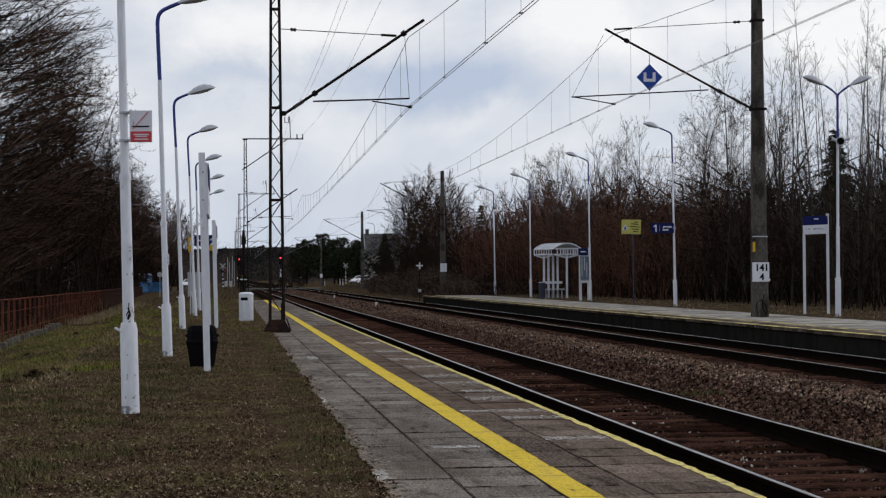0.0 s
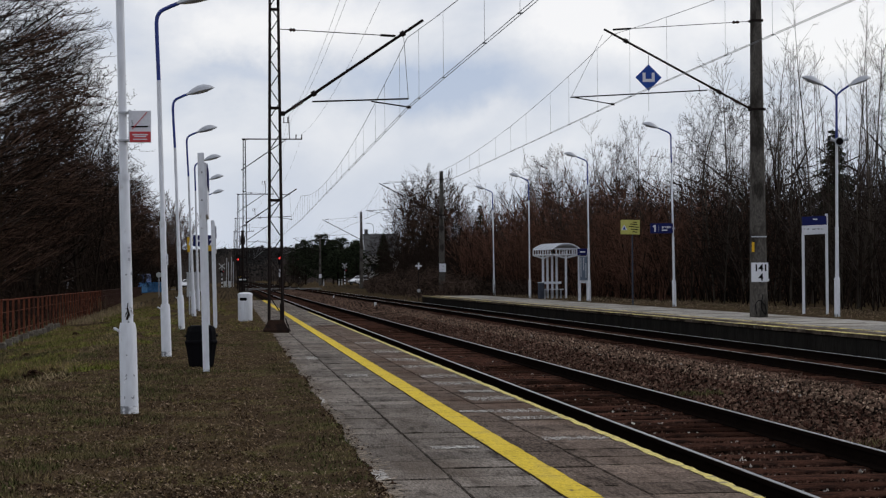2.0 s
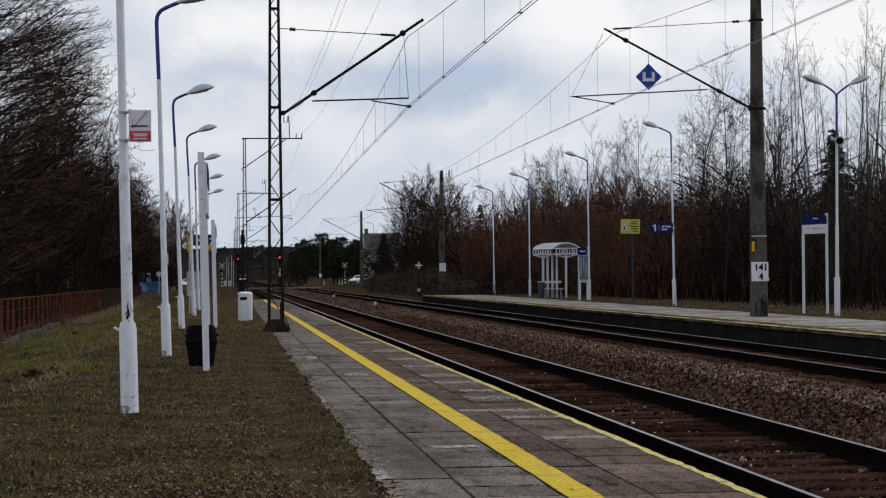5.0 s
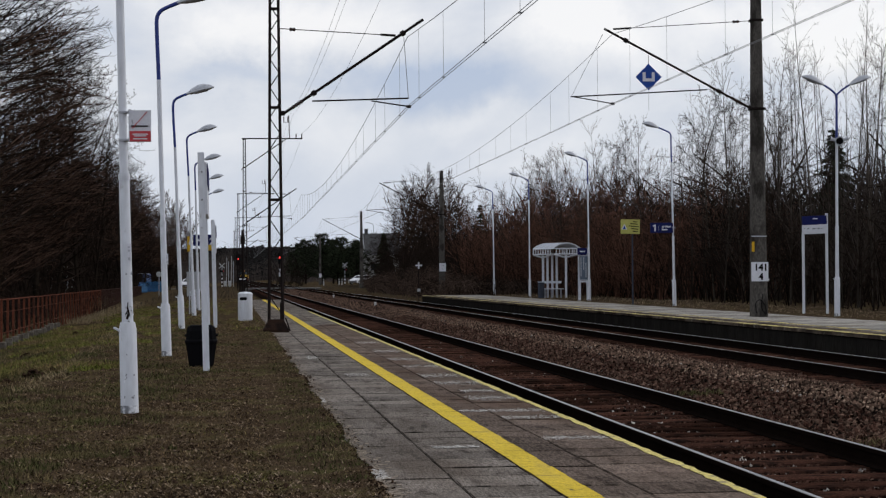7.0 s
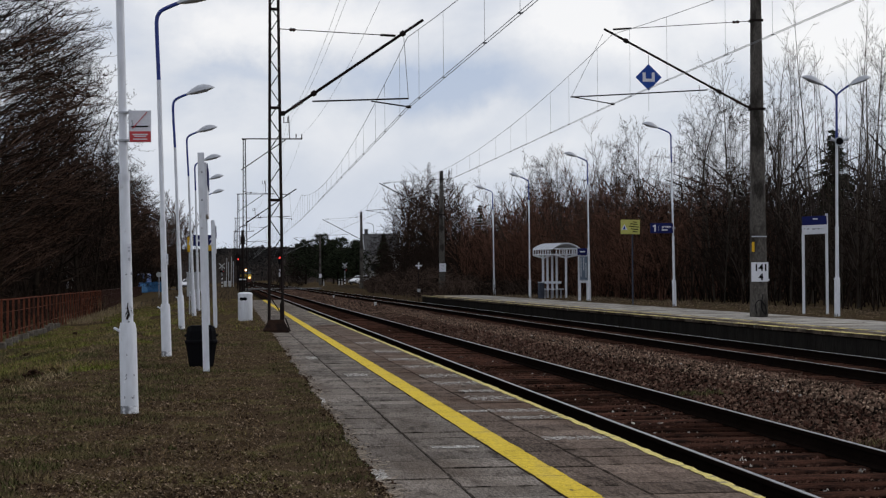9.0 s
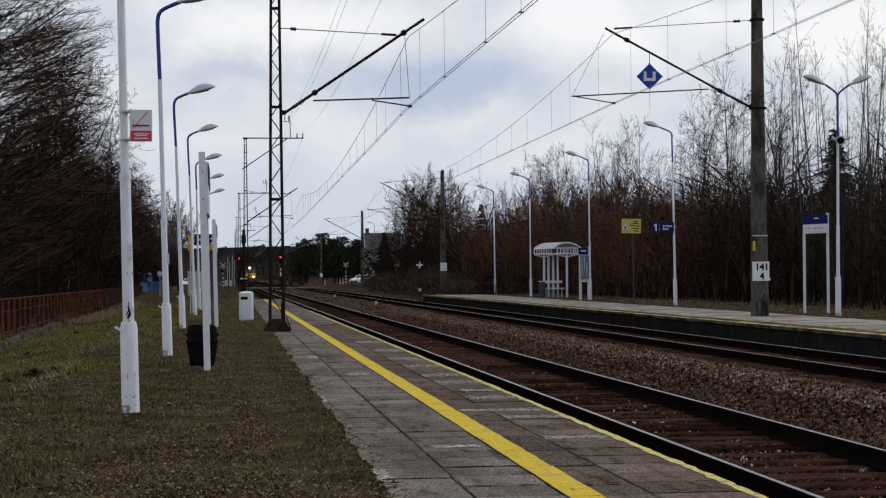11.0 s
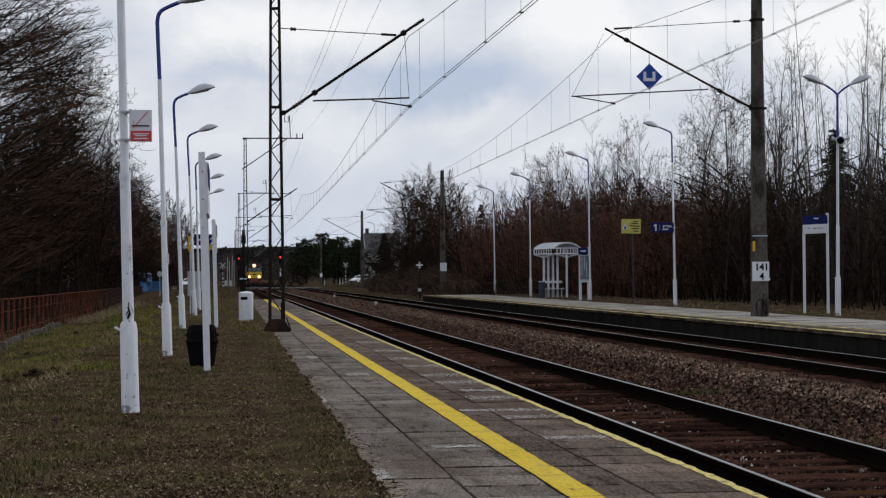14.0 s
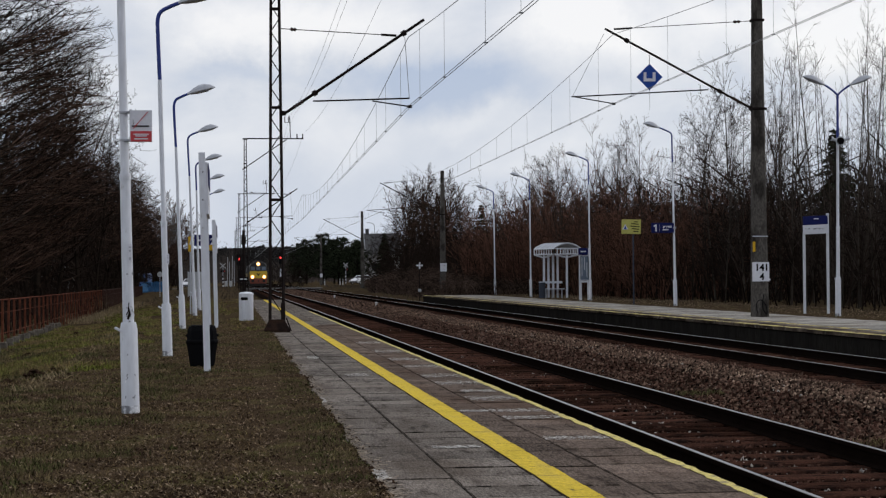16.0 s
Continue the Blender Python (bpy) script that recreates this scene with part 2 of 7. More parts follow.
SIGN_YELLOW = material("orange_yellow_sign_panel", (0.56, 0.34, 0.02), 0.7, vary=0.1, gloss=0.15)
SIGN_LEMON = material("lemon_sign_panel", (0.44, 0.42, 0.12), 0.7, vary=0.15, gloss=0.1)
BIN_DARK = material("dark_blue_grey_paint", (0.045, 0.052, 0.07), 0.7, vary=0.3, gloss=0.1)
SIGN_BLUE = material("blue_enamel", (0.015, 0.060, 0.30), 0.5, vary=0.1, gloss=0.2)
SIGN_BLACK = material("black_print", (0.006, 0.006, 0.007), 0.8, vary=0.1, gloss=0.05)
LAMP_GREY = material("grey_luminaire_shell", (0.40, 0.42, 0.46), 0.45, vary=0.12)
LAMP_GLASS = material("dull_lamp_cover", (0.16, 0.17, 0.18), 0.25, vary=0.1)
STEEL_DARK = material("dark_rusted_steel", (0.012, 0.008, 0.007), 0.8, vary=0.4, scale=6, fine=50, bump=0.3, gloss=0.1)
STEEL_FOOT = material("rust_stained_foundation", (0.030, 0.017, 0.012), 0.9, vary=0.5, scale=5, fine=40, bump=0.5, second=(0.012, 0.008, 0.007), cut=(0.45, 0.6), gloss=0.05)
BLOCK = material("pale_concrete_block", (0.15, 0.135, 0.112), 0.95, vary=0.5, scale=6, fine=30, bump=0.6, second=(0.07, 0.06, 0.05), cut=(0.45, 0.6), gloss=0.02)
CONCRETE = material("weathered_concrete_mast", (0.094, 0.086, 0.077), 0.95, vary=0.7, scale=2.5, fine=30, bump=0.8, second=(0.028, 0.025, 0.022), cut=(0.48, 0.60), gloss=0.05, stretch=(1, 1, 0.4))
WIRE = material("dark_wire", (0.21, 0.215, 0.225), 0.5, metal=0.3, vary=0.1)
INSULATOR = material("brown_porcelain", (0.030, 0.014, 0.011), 0.25, vary=0.1)
FENCE = material("red_brown_fence_paint", (0.130, 0.044, 0.026), 0.9, vary=0.6, scale=2, fine=30, bump=0.3, second=(0.048, 0.019, 0.013), cut=(0.48, 0.64), gloss=0.03)
BLACK_PLASTIC = material("black_plastic", (0.004, 0.004, 0.005), 0.8, vary=0.25, scale=8, bump=0.2, gloss=0.06)
BARK = material("dark_bark", (0.017, 0.013, 0.010), 1.0, vary=0.4, scale=6, fine=40, bump=0.6, spread=0.35, gloss=0.0)
BARK_GREY = material("grey_bark", (0.050, 0.042, 0.034), 1.0, vary=0.35, scale=5, fine=40, bump=0.5, spread=0.4, gloss=0.0)
TWIG = material("dark_twigs", (0.021, 0.015, 0.012), 1.0, vary=0.25, spread=0.7, gloss=0.0)
TWIG_BROWN = material("brown_twigs", (0.058, 0.036, 0.026), 1.0, vary=0.3, scale=0.4, fine=2, spread=0.8, gloss=0.0)
TWIG_RED = material("reddish_twigs", (0.108, 0.056, 0.039), 1.0, vary=0.25, spread=0.75, gloss=0.0)
# Brown twigs paled and greyed by distance haze in the colour itself.
HAZY_TWIG = material("haze_greyed_twigs", (0.066, 0.055, 0.049), 1.0, vary=0.35, scale=0.2, fine=2, spread=0.5, gloss=0.0)
DRY_BRUSH = material("dry_brush", (0.070, 0.049, 0.038), 1.0, vary=0.3, spread=0.8, gloss=0.0)
NEEDLES = material("pine_needles", (0.022, 0.027, 0.016), 1.0, vary=0.6, scale=0.8, fine=5, spread=0.9, gloss=0.0)
FOREST_FAR = material("far_forest", (0.017, 0.016, 0.0155), 1.0, vary=0.4, scale=0.05, fine=0.4, spread=0.45, gloss=0.0)
WALL_GREY = material("grey_plaster_wall", (0.40, 0.39, 0.38), 0.95, vary=0.25, scale=1, fine=12, gloss=0.1)
ROOF_GREY = material("grey_roof_sheets", (0.078, 0.077, 0.079), 0.9, vary=0.3, scale=1, fine=8, gloss=0.1)
CAR_WHITE = material("white_car_paint", (0.72, 0.73, 0.76), 0.25, vary=0.05)
CAR_BLUE = material("blue_van_paint", (0.03, 0.09, 0.28), 0.35, vary=0.1)
GLASS_DARK = material("dark_car_glass", (0.02, 0.024, 0.03), 0.08, vary=0.1)
RUBBER = material("tyre_rubber", (0.015, 0.015, 0.015), 0.85, vary=0.2)
ASPHALT = material("grey_asphalt", (0.085, 0.083, 0.080), 0.9, vary=0.25, scale=1, fine=30, bump=0.3)
# Grey-blue base colour carries the sky's reflection in the panes.
TRAIN_GLASS = material("sky_tinted_glass", (0.13, 0.165, 0.215), 0.2, vary=0.1)
# Darker, duller yellow than the front panel.
TRAIN_SIDE = material("dull_yellow_side", (0.16, 0.11, 0.03), 0.7, vary=0.3)
TRAIN_YELLOW = material("yellow_train_paint", (0.60, 0.41, 0.030), 0.45, vary=0.12)
TRAIN_RED = material("orange_red_train_paint", (0.20, 0.040, 0.018), 0.5, vary=0.2)
TRAIN_BLUE = material("grey_train_paint", (0.034, 0.033, 0.032), 0.7, vary=0.2, gloss=0.15)
TRAIN_BLACK = material("sooty_underframe", (0.018, 0.016, 0.015), 0.8, vary=0.3)
LIGHT_WARM = material("lit_headlight", (1.0, 0.66, 0.30), 0.3, glow=4.5)
# Weak orange glow for the glare halo round the train's lit lamps.
LIGHT_RING = material("headlight_halo", (1.0, 0.42, 0.10), 0.3, glow=0.9)
TWIG_GREY = material("grey_twigs", (0.052, 0.042, 0.036), 1.0, vary=0.25, spread=0.6, gloss=0.0)
LIGHT_RED = material("lit_red_signal", (1.0, 0.05, 0.045), 0.3, glow=2.0)
BLUE_FENCE = material("blue_fence_panel", (0.045, 0.14, 0.28), 0.8, vary=0.45, scale=2, fine=8, gloss=0.1)
PALE_GREY = material("pale_grey_cabinet", (0.42, 0.43, 0.44), 0.6, vary=0.12)


# ---- mesh building ----
class Shape:
    """Collects vertices and faces of one mesh."""

    def __init__(self):
        self.v, self.f = [], []

    def add(self, verts, faces):
        o = len(self.v)
        self.v.extend(tuple(p) for p in verts)
        self.f.extend(tuple(i + o for i in q) for q in faces)
        return self

    def box(self, c, s, turn=None, chamfer=0.0):
        x, y, z = s[0] / 2, s[1] / 2, s[2] / 2
        k = min(chamfer, x * 0.9, y * 0.9, z * 0.9)
        if k > 0:
            pts, faces = [], []
            for lz, (ax, ay) in ((-z, (x - k, y - k)), (-z + k, (x, y)), (z - k, (x, y)), (z, (x - k, y - k))):
                pts += [(-ax, -ay, lz), (ax, -ay, lz), (ax, ay, lz), (-ax, ay, lz)]
            for i in range(3):
                for j in range(4):
                    faces.append((4 * i + j, 4 * i + (j + 1) % 4, 4 * i + 4 + (j + 1) % 4, 4 * i + 4 + j))
            faces += [(3, 2, 1, 0), (12, 13, 14, 15)]
        else:
            pts = [(-x, -y, -z), (x, -y, -z), (x, y, -z), (-x, y, -z), (-x, -y, z), (x, -y, z), (x, y, z), (-x, y, z)]
            faces = [(3, 2, 1, 0), (4, 5, 6, 7), (0, 1, 5, 4), (1, 2, 6, 5), (2, 3, 7, 6), (3, 0, 4, 7)]
        if turn is not None:
            pts = [turn @ Vector(p) for p in pts]
        return self.add([(p[0] + c[0], p[1] + c[1], p[2] + c[2]) for p in pts], faces)

    def tube(self, path, radii, n=10, caps=True):
        """A round tube along a path."""
        path = [Vector(p) for p in path]
        if not isinstance(radii, (list, tuple)):
            radii = [radii] * len(path)
        pts, faces = [], []
        side = None
        for i, p in enumerate(path):
            d = (path[min(i + 1, len(path) - 1)] - path[max(i - 1, 0)]).normalized()
            if side is None:
                side = d.cross(Vector((0, 0, 1)) if abs(d.z) < 0.9 else Vector((1, 0, 0))).normalized()
            side = (side - d * side.dot(d)).normalized()
            up = d.cross(side)
            for j in range(n):
                a = 2 * math.pi * j / n
                pts.append(p + (side * math.cos(a) + up * math.sin(a)) * radii[i])
        for i in range(len(path) - 1):
            for j in range(n):
                faces.append((i * n + j, i * n + (j + 1) % n, (i + 1) * n + (j + 1) % n, (i + 1) * n + j))
        if caps:
            faces += [tuple(range(n))[::-1], tuple(range((len(path) - 1) * n, len(path) * n))]
        return self.add(pts, faces)

    def sweep(self, profile, y0, y1, steps=1):
        """A closed profile of (x, z) carried along y."""
        n, pts, faces = len(profile), [], []
        for i in range(steps + 1):
            y = y0 + (y1 - y0) * i / steps
            pts += [(x, y, z) for x, z in profile]
        for i in range(steps):
            for j in range(n):
                faces.append((i * n + j, i * n + (j + 1) % n, (i + 1) * n + (j + 1) % n, (i + 1) * n + j))
        faces += [tuple(range(n)), tuple(range(steps * n, (steps + 1) * n))[::-1]]
        return self.add(pts, faces)

    def plate(self, outline, thick, at=(0, 0, 0)):
        """An outline of (x, z) with thickness along y."""
        return self.sweep([(x + at[0], z + at[2]) for x, z in outline], at[1] - thick / 2, at[1] + thick / 2)

    def mesh(self, name, mat, smooth=False):
        me = bpy.data.meshes.new(name)
        me.from_pydata(self.v, [], self.f)
        me.materials.append(mat)
        bm = bmesh.new(); bm.from_mesh(me)
        bmesh.ops.recalc_face_normals(bm, faces=bm.faces)
        bm.to_mesh(me); bm.free()
        if smooth:
            me.polygons.foreach_set("use_smooth", [True] * len(me.polygons))
            me.set_sharp_from_angle(angle=radians(38))
        return me


def part(name, shape, mat, parent=None, label="", smooth=False, at=None):
    ob = new(name, shape.mesh(name, mat, smooth))
    if parent:
        ob.parent = parent
    if at:
        ob.location = at
    if label:
        ob["label"] = label
    return ob


def thing(name, at, label, category, group="", kind="", turn=0.0):
    ob = new(name)
    ob.empty_display_size = 0.2
    ob.matrix_basis = pose(*at, 0, 0, turn)
    return tagged(ob, label, category, group, kind)


def raw(name, verts, faces, mat, label, category, kind):
    me = bpy.data.meshes.new(name)
    me.from_pydata(verts, [], faces)
    me.materials.append(mat)
    return tagged(new(name, me), label, category, "", kind)


def lettering(name, text, size, mat, parent, at, width=None, turn=(90, 0, 0)):
    cu = bpy.data.curves.new(name, "FONT")
    cu.body, cu.size, cu.extrude, cu.align_x, cu.align_y, cu.offset = text, size, 0.002, "CENTER", "CENTER", size * 0.035
    tmp = bpy.data.objects.new(name, cu)
    scene.collection.objects.link(tmp)
    dg = bpy.context.evaluated_depsgraph_get()
    me = bpy.data.meshes.new_from_object(tmp.evaluated_get(dg))
    bpy.data.objects.remove(tmp); bpy.data.curves.remove(cu)
    me.materials.clear(); me.materials.append(mat)
    ob = new(name, me)
    ob.parent = parent
    ob.matrix_basis = pose(*at, *turn)
    if width:
        wide = max(v.co.x for v in me.vertices) - min(v.co.x for v in me.vertices)
        ob.scale = (width / wide, 1, 1)
    return ob


rng = random.Random(11)
# plan: heights above the near platform's surface
RAIL_Z = -0.286
TRACK_1, TRACK_2 = 4.506, 10.15
EDGE_1, EDGE_2 = 2.728, 11.90
END_1, END_2 = 97.0, 112.0


def ease(a, b, x):
    k = max(0.0, min(1.0, (x - a) / (b - a)))
    return k * k * (3 - 2 * k)


def ground_height(x, y):
    """Banks on both sides, a flat trackbed between them, and low relief."""
    bump = 0.05 * noise.noise(Vector((x * 0.35, y * 0.35, 0))) + 0.015 * noise.noise(Vector((x * 1.7, y * 1.7, 3)))
    left = -0.012 + 0.024 * ease(0.3, 0.7, x) - 0.30 * ease(-1.9, -4.6, x) + bump * (0.25 + 0.25 * ease(0.6, -0.6, x) + 0.5 * ease(-1.2, -2.5, x))
    right = -0.04 + 0.12 * ease(15, 24, x) + bump + 1.25 * ease(max(14.0, 0.077 * y), max(14.0, 0.077 * y) + 5.0, x) * ease(128, 165, y) * ease(254, 236, y)
    bed = -0.72
    # beyond the platforms the banks fall to the trackbed
    left_in = 0.83 + 0.06 * noise.noise(Vector((0, y * 0.9, 5))) + 0.035 * noise.noise(Vector((0, y * 4.1, 8))) + 0.0022 * y
    z = left * ease(left_in + 0.03, left_in - 0.03, x) + bed * (1 - ease(left_in + 0.03, left_in - 0.03, x)) if y < END_1 else \
        left + (bed - left) * ease(0.2, 2.6, x)
    r_in = 15.55 if y < END_2 else 14.0
    k = ease(r_in - (0.05 if y < END_2 else 2.2), r_in, x)
    z = z * (1 - k) + right * k
    return z


# ---- ground ----
def build_ground():
    xs = [-3200, -1500, -600, -250, -120, -70, -40, -25, -16, -11, -8.5, -7] + [-6 + 0.25 * i for i in range(26)]
    xs += [0.55, 0.6] + [0.64 + 0.025 * i for i in range(20)] + [1.2, 1.5, 2.0, 2.7, 4.5, 7.3, 10, 11.8, 12.6, 13.4, 14, 14.8, 15.5, 15.6, 16, 16.5, 17, 17.6, 18.4, 19.2, 20, 22, 25, 30, 40, 60, 100, 200, 500, 1500, 3200]
    ys = [-600, -200, -60, -20, -5, 2, 5] + [7 + 0.25 * i for i in range(160)] + [47 + 1.2 * i for i in range(45)] + [101 + 4 * i for i in range(45)] + [290, 310, 340, 380, 430, 500, 600, 800, 1200, 2000, 4200]
    verts = [(x, y, ground_height(x, y)) for y in ys for x in xs]
    w = len(xs)
    faces = [(j * w + i, j * w + i + 1, (j + 1) * w + i + 1, (j + 1) * w + i) for j in range(len(ys) - 1) for i in range(w - 1)]
    g = raw("ground", verts, faces, GRASS, "mossy brown soil and thin grass beside the tracks", "ground", "structure")
    g.data.polygons.foreach_set("use_smooth", [True] * len(g.data.polygons))


build_ground()


def build_platform_1():
    """Low platform: a kerb wall under slabs laid in four columns."""
    p = thing("platform", (0, 0, 0), "low railway platform of worn grey concrete slabs with yellow line", "platform", kind="structure")
    body = Shape().sweep([(0.72, -0.74), (EDGE_1 - 0.06, -0.74), (EDGE_1 - 0.06, -0.034), (0.72, -0.034)], -14, END_1, 1)
    part("slab_bed", body, MORTAR, p)
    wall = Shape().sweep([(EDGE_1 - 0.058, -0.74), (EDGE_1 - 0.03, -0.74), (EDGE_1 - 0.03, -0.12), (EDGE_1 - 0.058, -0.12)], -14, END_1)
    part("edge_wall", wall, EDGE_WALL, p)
    return p


def build_far_platform():
    p = thing("platform", (0, 0, 0), "far railway platform with stained, shade-darkened wall and pale paving", "platform", kind="structure")
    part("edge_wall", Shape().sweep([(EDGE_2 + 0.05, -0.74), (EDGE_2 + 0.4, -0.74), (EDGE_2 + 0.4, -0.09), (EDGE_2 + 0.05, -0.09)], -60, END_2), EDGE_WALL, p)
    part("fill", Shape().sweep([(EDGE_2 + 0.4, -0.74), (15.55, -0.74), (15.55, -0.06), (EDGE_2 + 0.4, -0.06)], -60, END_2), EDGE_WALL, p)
    return p


platform_1 = build_platform_1()
platform_2 = build_far_platform()


def paint_strip(name, x0, x1, y0, y1, z, mat, parent, label, ragged=0.006, step=0.25):
    """A painted strip with uneven edges."""
    s, r = Shape(), random.Random(5)
    n = int((y1 - y0) / step)
    pts, faces = [], []
    for i in range(n + 1):
        y = y0 + (y1 - y0) * i / n
        if name == "yellow_line":
            y = y0 + 0.5 * (i // 2) + 0.25 + (r.uniform(0.486, 0.499) if i % 2 else 0.0)
        a, b = x0 + r.uniform(-ragged, ragged), x1 + r.uniform(-ragged, ragged)
        pts += [(a, y, z), (b, y, z), (b, y, z - 0.003), (a, y, z - 0.003)]
        if i and (name != "yellow_line" or i % 2):
            o = 4 * (i - 1)
            faces += [(o, o + 1, o + 5, o + 4), (o + 1, o + 2, o + 6, o + 5), (o + 3, o, o + 4, o + 7)]
    s.add(pts, faces)
    return part(name, s, mat, parent, label)


paint_strip("yellow_line", 1.735, 1.915, -14, END_1 - 0.5, 0.0065, YELLOW, platform_1, "yellow painted safety line", 0.005)
paint_strip("edge_line", EDGE_1 - 0.052, EDGE_1 + 0.004, -14, 62, 0.0065, PALE_LINE, platform_1, "faded pale yellow edge line", 0.012, 0.14)
paint_strip("edge_line", EDGE_2 - 0.02, EDGE_2 + 0.20, -20, END_2, 0.0095, WORN_YELLOW, platform_2, "crumbling pale edge line", 0.04, 0.4)
paint_strip("yellow_line", EDGE_2 + 0.86, EDGE_2 + 1.06, -20, END_2, 0.0095, WORN_YELLOW, platform_2, "worn yellow safety line", 0.05)


# ---- tracks ----
def build_ballast():
    """The stone bed: flat under each track, a low mound between them."""
    def height(x, y):
        z = -0.50 + 0.03 * math.exp(-((x - TRACK_1) / 1.1) ** 4)
        z += 0.20 * math.exp(-((x - 7.45) / 1.05) ** 2) + 0.03 * noise.noise(Vector((x * 1.3, y * 0.6, 0))) + 0.012 * noise.noise(Vector((x * 6, y * 6, 1)))
        z -= 0.10 * ease(3.2, 2.7, x) + 0.1 * ease(11.4, 11.9, x)
        return z
    xs = [2.72 + 0.23 * i for i in range(41)]
    ys = [-20, -5, 3] + [8 + 0.4 * i for i in range(100)] + [48 + 2 * i for i in range(40)] + [130 + 12 * i for i in range(20)] + [400, 500, 700, 1000, 1500]
    verts = [(x, y, height(x, y)) for y in ys for x in xs]
    w = len(xs)
    faces = [(j * w + i, j * w + i + 1, (j + 1) * w + i + 1, (j + 1) * w + i) for j in range(len(ys) - 1) for i in range(w - 1)]
    raw("ballast_bed", verts, faces, BALLAST, "brown ballast bed under both tracks, darkened for shade between stones", "ballast", "structure")
    return height


ballast_height = build_ballast()


def scatter_stones(name, mat, label, count, x_range, y_range, size, seed, skip=None, power=1.0):
    r = random.Random(seed)
    verts, faces = [], []
    tri = [(0, 1, 2), (0, 2, 3), (0, 3, 4), (0, 4, 1), (5, 2, 1), (5, 3, 2), (5, 4, 3), (5, 1, 4)]
    done = 0
    while done < count:
        x = r.uniform(*x_range)
        y = y_range[0] + (y_range[1] - y_range[0]) * r.random() ** power
        if skip and skip(x, y):
            continue
        s = r.uniform(*size)
        z = ballast_height(x, y) + s * r.uniform(0.0, 0.35)
        a = r.uniform(0, 6.28)
        o = len(verts)
        # a jagged lump, tumbled at random
        tumble = Euler((r.uniform(0, 6.28), r.uniform(0, 6.28), a)).to_matrix()
        loc = [tumble @ Vector((px * s * r.uniform(.45, 1.15), py * s * r.uniform(.4, .95), pz * s * r.uniform(.35, .75))) for px, py, pz in ((0, 0, 1), (1, r.uniform(-.3, .3), 0), (0, 1, r.uniform(-.3, .3)), (-1, 0, r.uniform(-.3, .3)), (r.uniform(-.3, .3), -1, 0), (0, 0, -1))]
        verts += [(x + px, y + py, z + pz) for px, py, pz in loc]
        faces += [(i + o, j + o, k + o) for i, j, k in tri]
        done += 1
    raw(name, verts, faces, mat, label, "ballast", "stuff")


def between_rails(x, y):
    return abs(x - TRACK_1) < 1.25 or abs(x - TRACK_2) < 1.25


def build_rails():
    head = [(-0.036, 0), (0.036, 0), (0.036, -0.03), (0.012, -0.042), (0.010, -0.125), (0.062, -0.138), (0.062, -0.15), (-0.062, -0.15), (-0.062, -0.138), (-0.010, -0.125), (-0.012, -0.042), (-0.036, -0.03)]
    for c, label in ((TRACK_1, "railway track with polished rails beside the low platform"), (TRACK_2, "railway track with polished rails beside the far platform")):
        track = thing("railway_track", (c, 0, RAIL_Z), label, "railway track", "railway tracks", "structure")
        for side in (-0.7525, 0.7525):
            rail = part("rail", Shape().sweep([(x + side, z - 0.004) for x, z in head], -30, 1500, 3), RAIL_RUST_SHADE, track)
            part("running_surface", Shape().sweep([(side - 0.019, -0.003), (side + 0.019, -0.003), (side + 0.019, 0.0), (side - 0.019, 0.0)], -30, 1500, 3), RAIL_SHINE, rail, "polished steel rail head")
        sl = Shape().box((0, 0, 0), (2.5, 0.21, 0.14), chamfer=0.015).mesh("sleeper", SLEEPER)
        n = 0
        y = -12.48
        rest = Shape()
        r = random.Random(3)
        while y < 330:
            if 5 < y < 70:
                s = new("sleeper", sl)
                s.parent = track
                s.matrix_basis = pose(r.uniform(-.03, .03), y, -0.222, 0, 0, r.uniform(-.8, .8))
            else:
                rest.box((r.uniform(-.03, .03), y, -0.222), (2.5, 0.24, 0.14))
            y += 0.56
            n += 1
        part("sleepers_far_off", rest, SLEEPER, track)["kind"] = "stuff"


build_rails()
scatter_stones("pale_stones", STONE_PALE, "pale stones lying between the rails", 800, (3.85, 5.15), (9, 42), (0.012, 0.032), 6, None, 1.6)
scatter_stones("ballast_stones", STONE, "loose grey-brown ballast stones between the tracks", 34000, (5.8, 8.7), (13, 80), (0.016, 0.044), 1, between_rails, 1.5)
scatter_stones("tan_ballast_stones", STONE_TAN, "tan stones on top of the ballast, lightened for sun on the crest", 9500, (6.9, 8.7), (13, 80), (0.012, 0.032), 12, between_rails, 1.5)
scatter_stones("rusty_ballast_stones", STONE_RUST, "dark rust-stained ballast beside the far track", 9000, (8.3, 9.5), (16, 80), (0.018, 0.042), 13, between_rails, 1.4)
scatter_stones("ballast_stones", STONE, "loose grey-brown ballast stones farther along", 11000, (5.4, 9.3), (80, 230), (0.04, 0.085), 8, between_rails, 1.4)
scatter_stones("rusty_ballast_stones", STONE_RUST, "darker rust-stained ballast at the foot of the mound", 12000, (5.4, 6.9), (12, 70), (0.018, 0.045), 9, between_rails, 1.4)
scatter_stones("rusty_ballast_stones", STONE_RUST, "rust-stained ballast stones between the rails", 19000, (2.85, 5.7), (9, 60), (0.014, 0.036), 2, lambda x, y: abs(abs(x - TRACK_1) - 0.7525) < 0.09 or (abs((y - 6) % 0.56 - 0.28) > 0.16 and abs(x - TRACK_1) < 1.25 and (x * 977.0) % 1 < 0.62), 1.4)
scatter_stones("ballast_stones", STONE, "grey-brown stones lying on the sleepers", 3200, (3.85, 5.15), (9, 50), (0.010, 0.028), 14, None, 1.5)
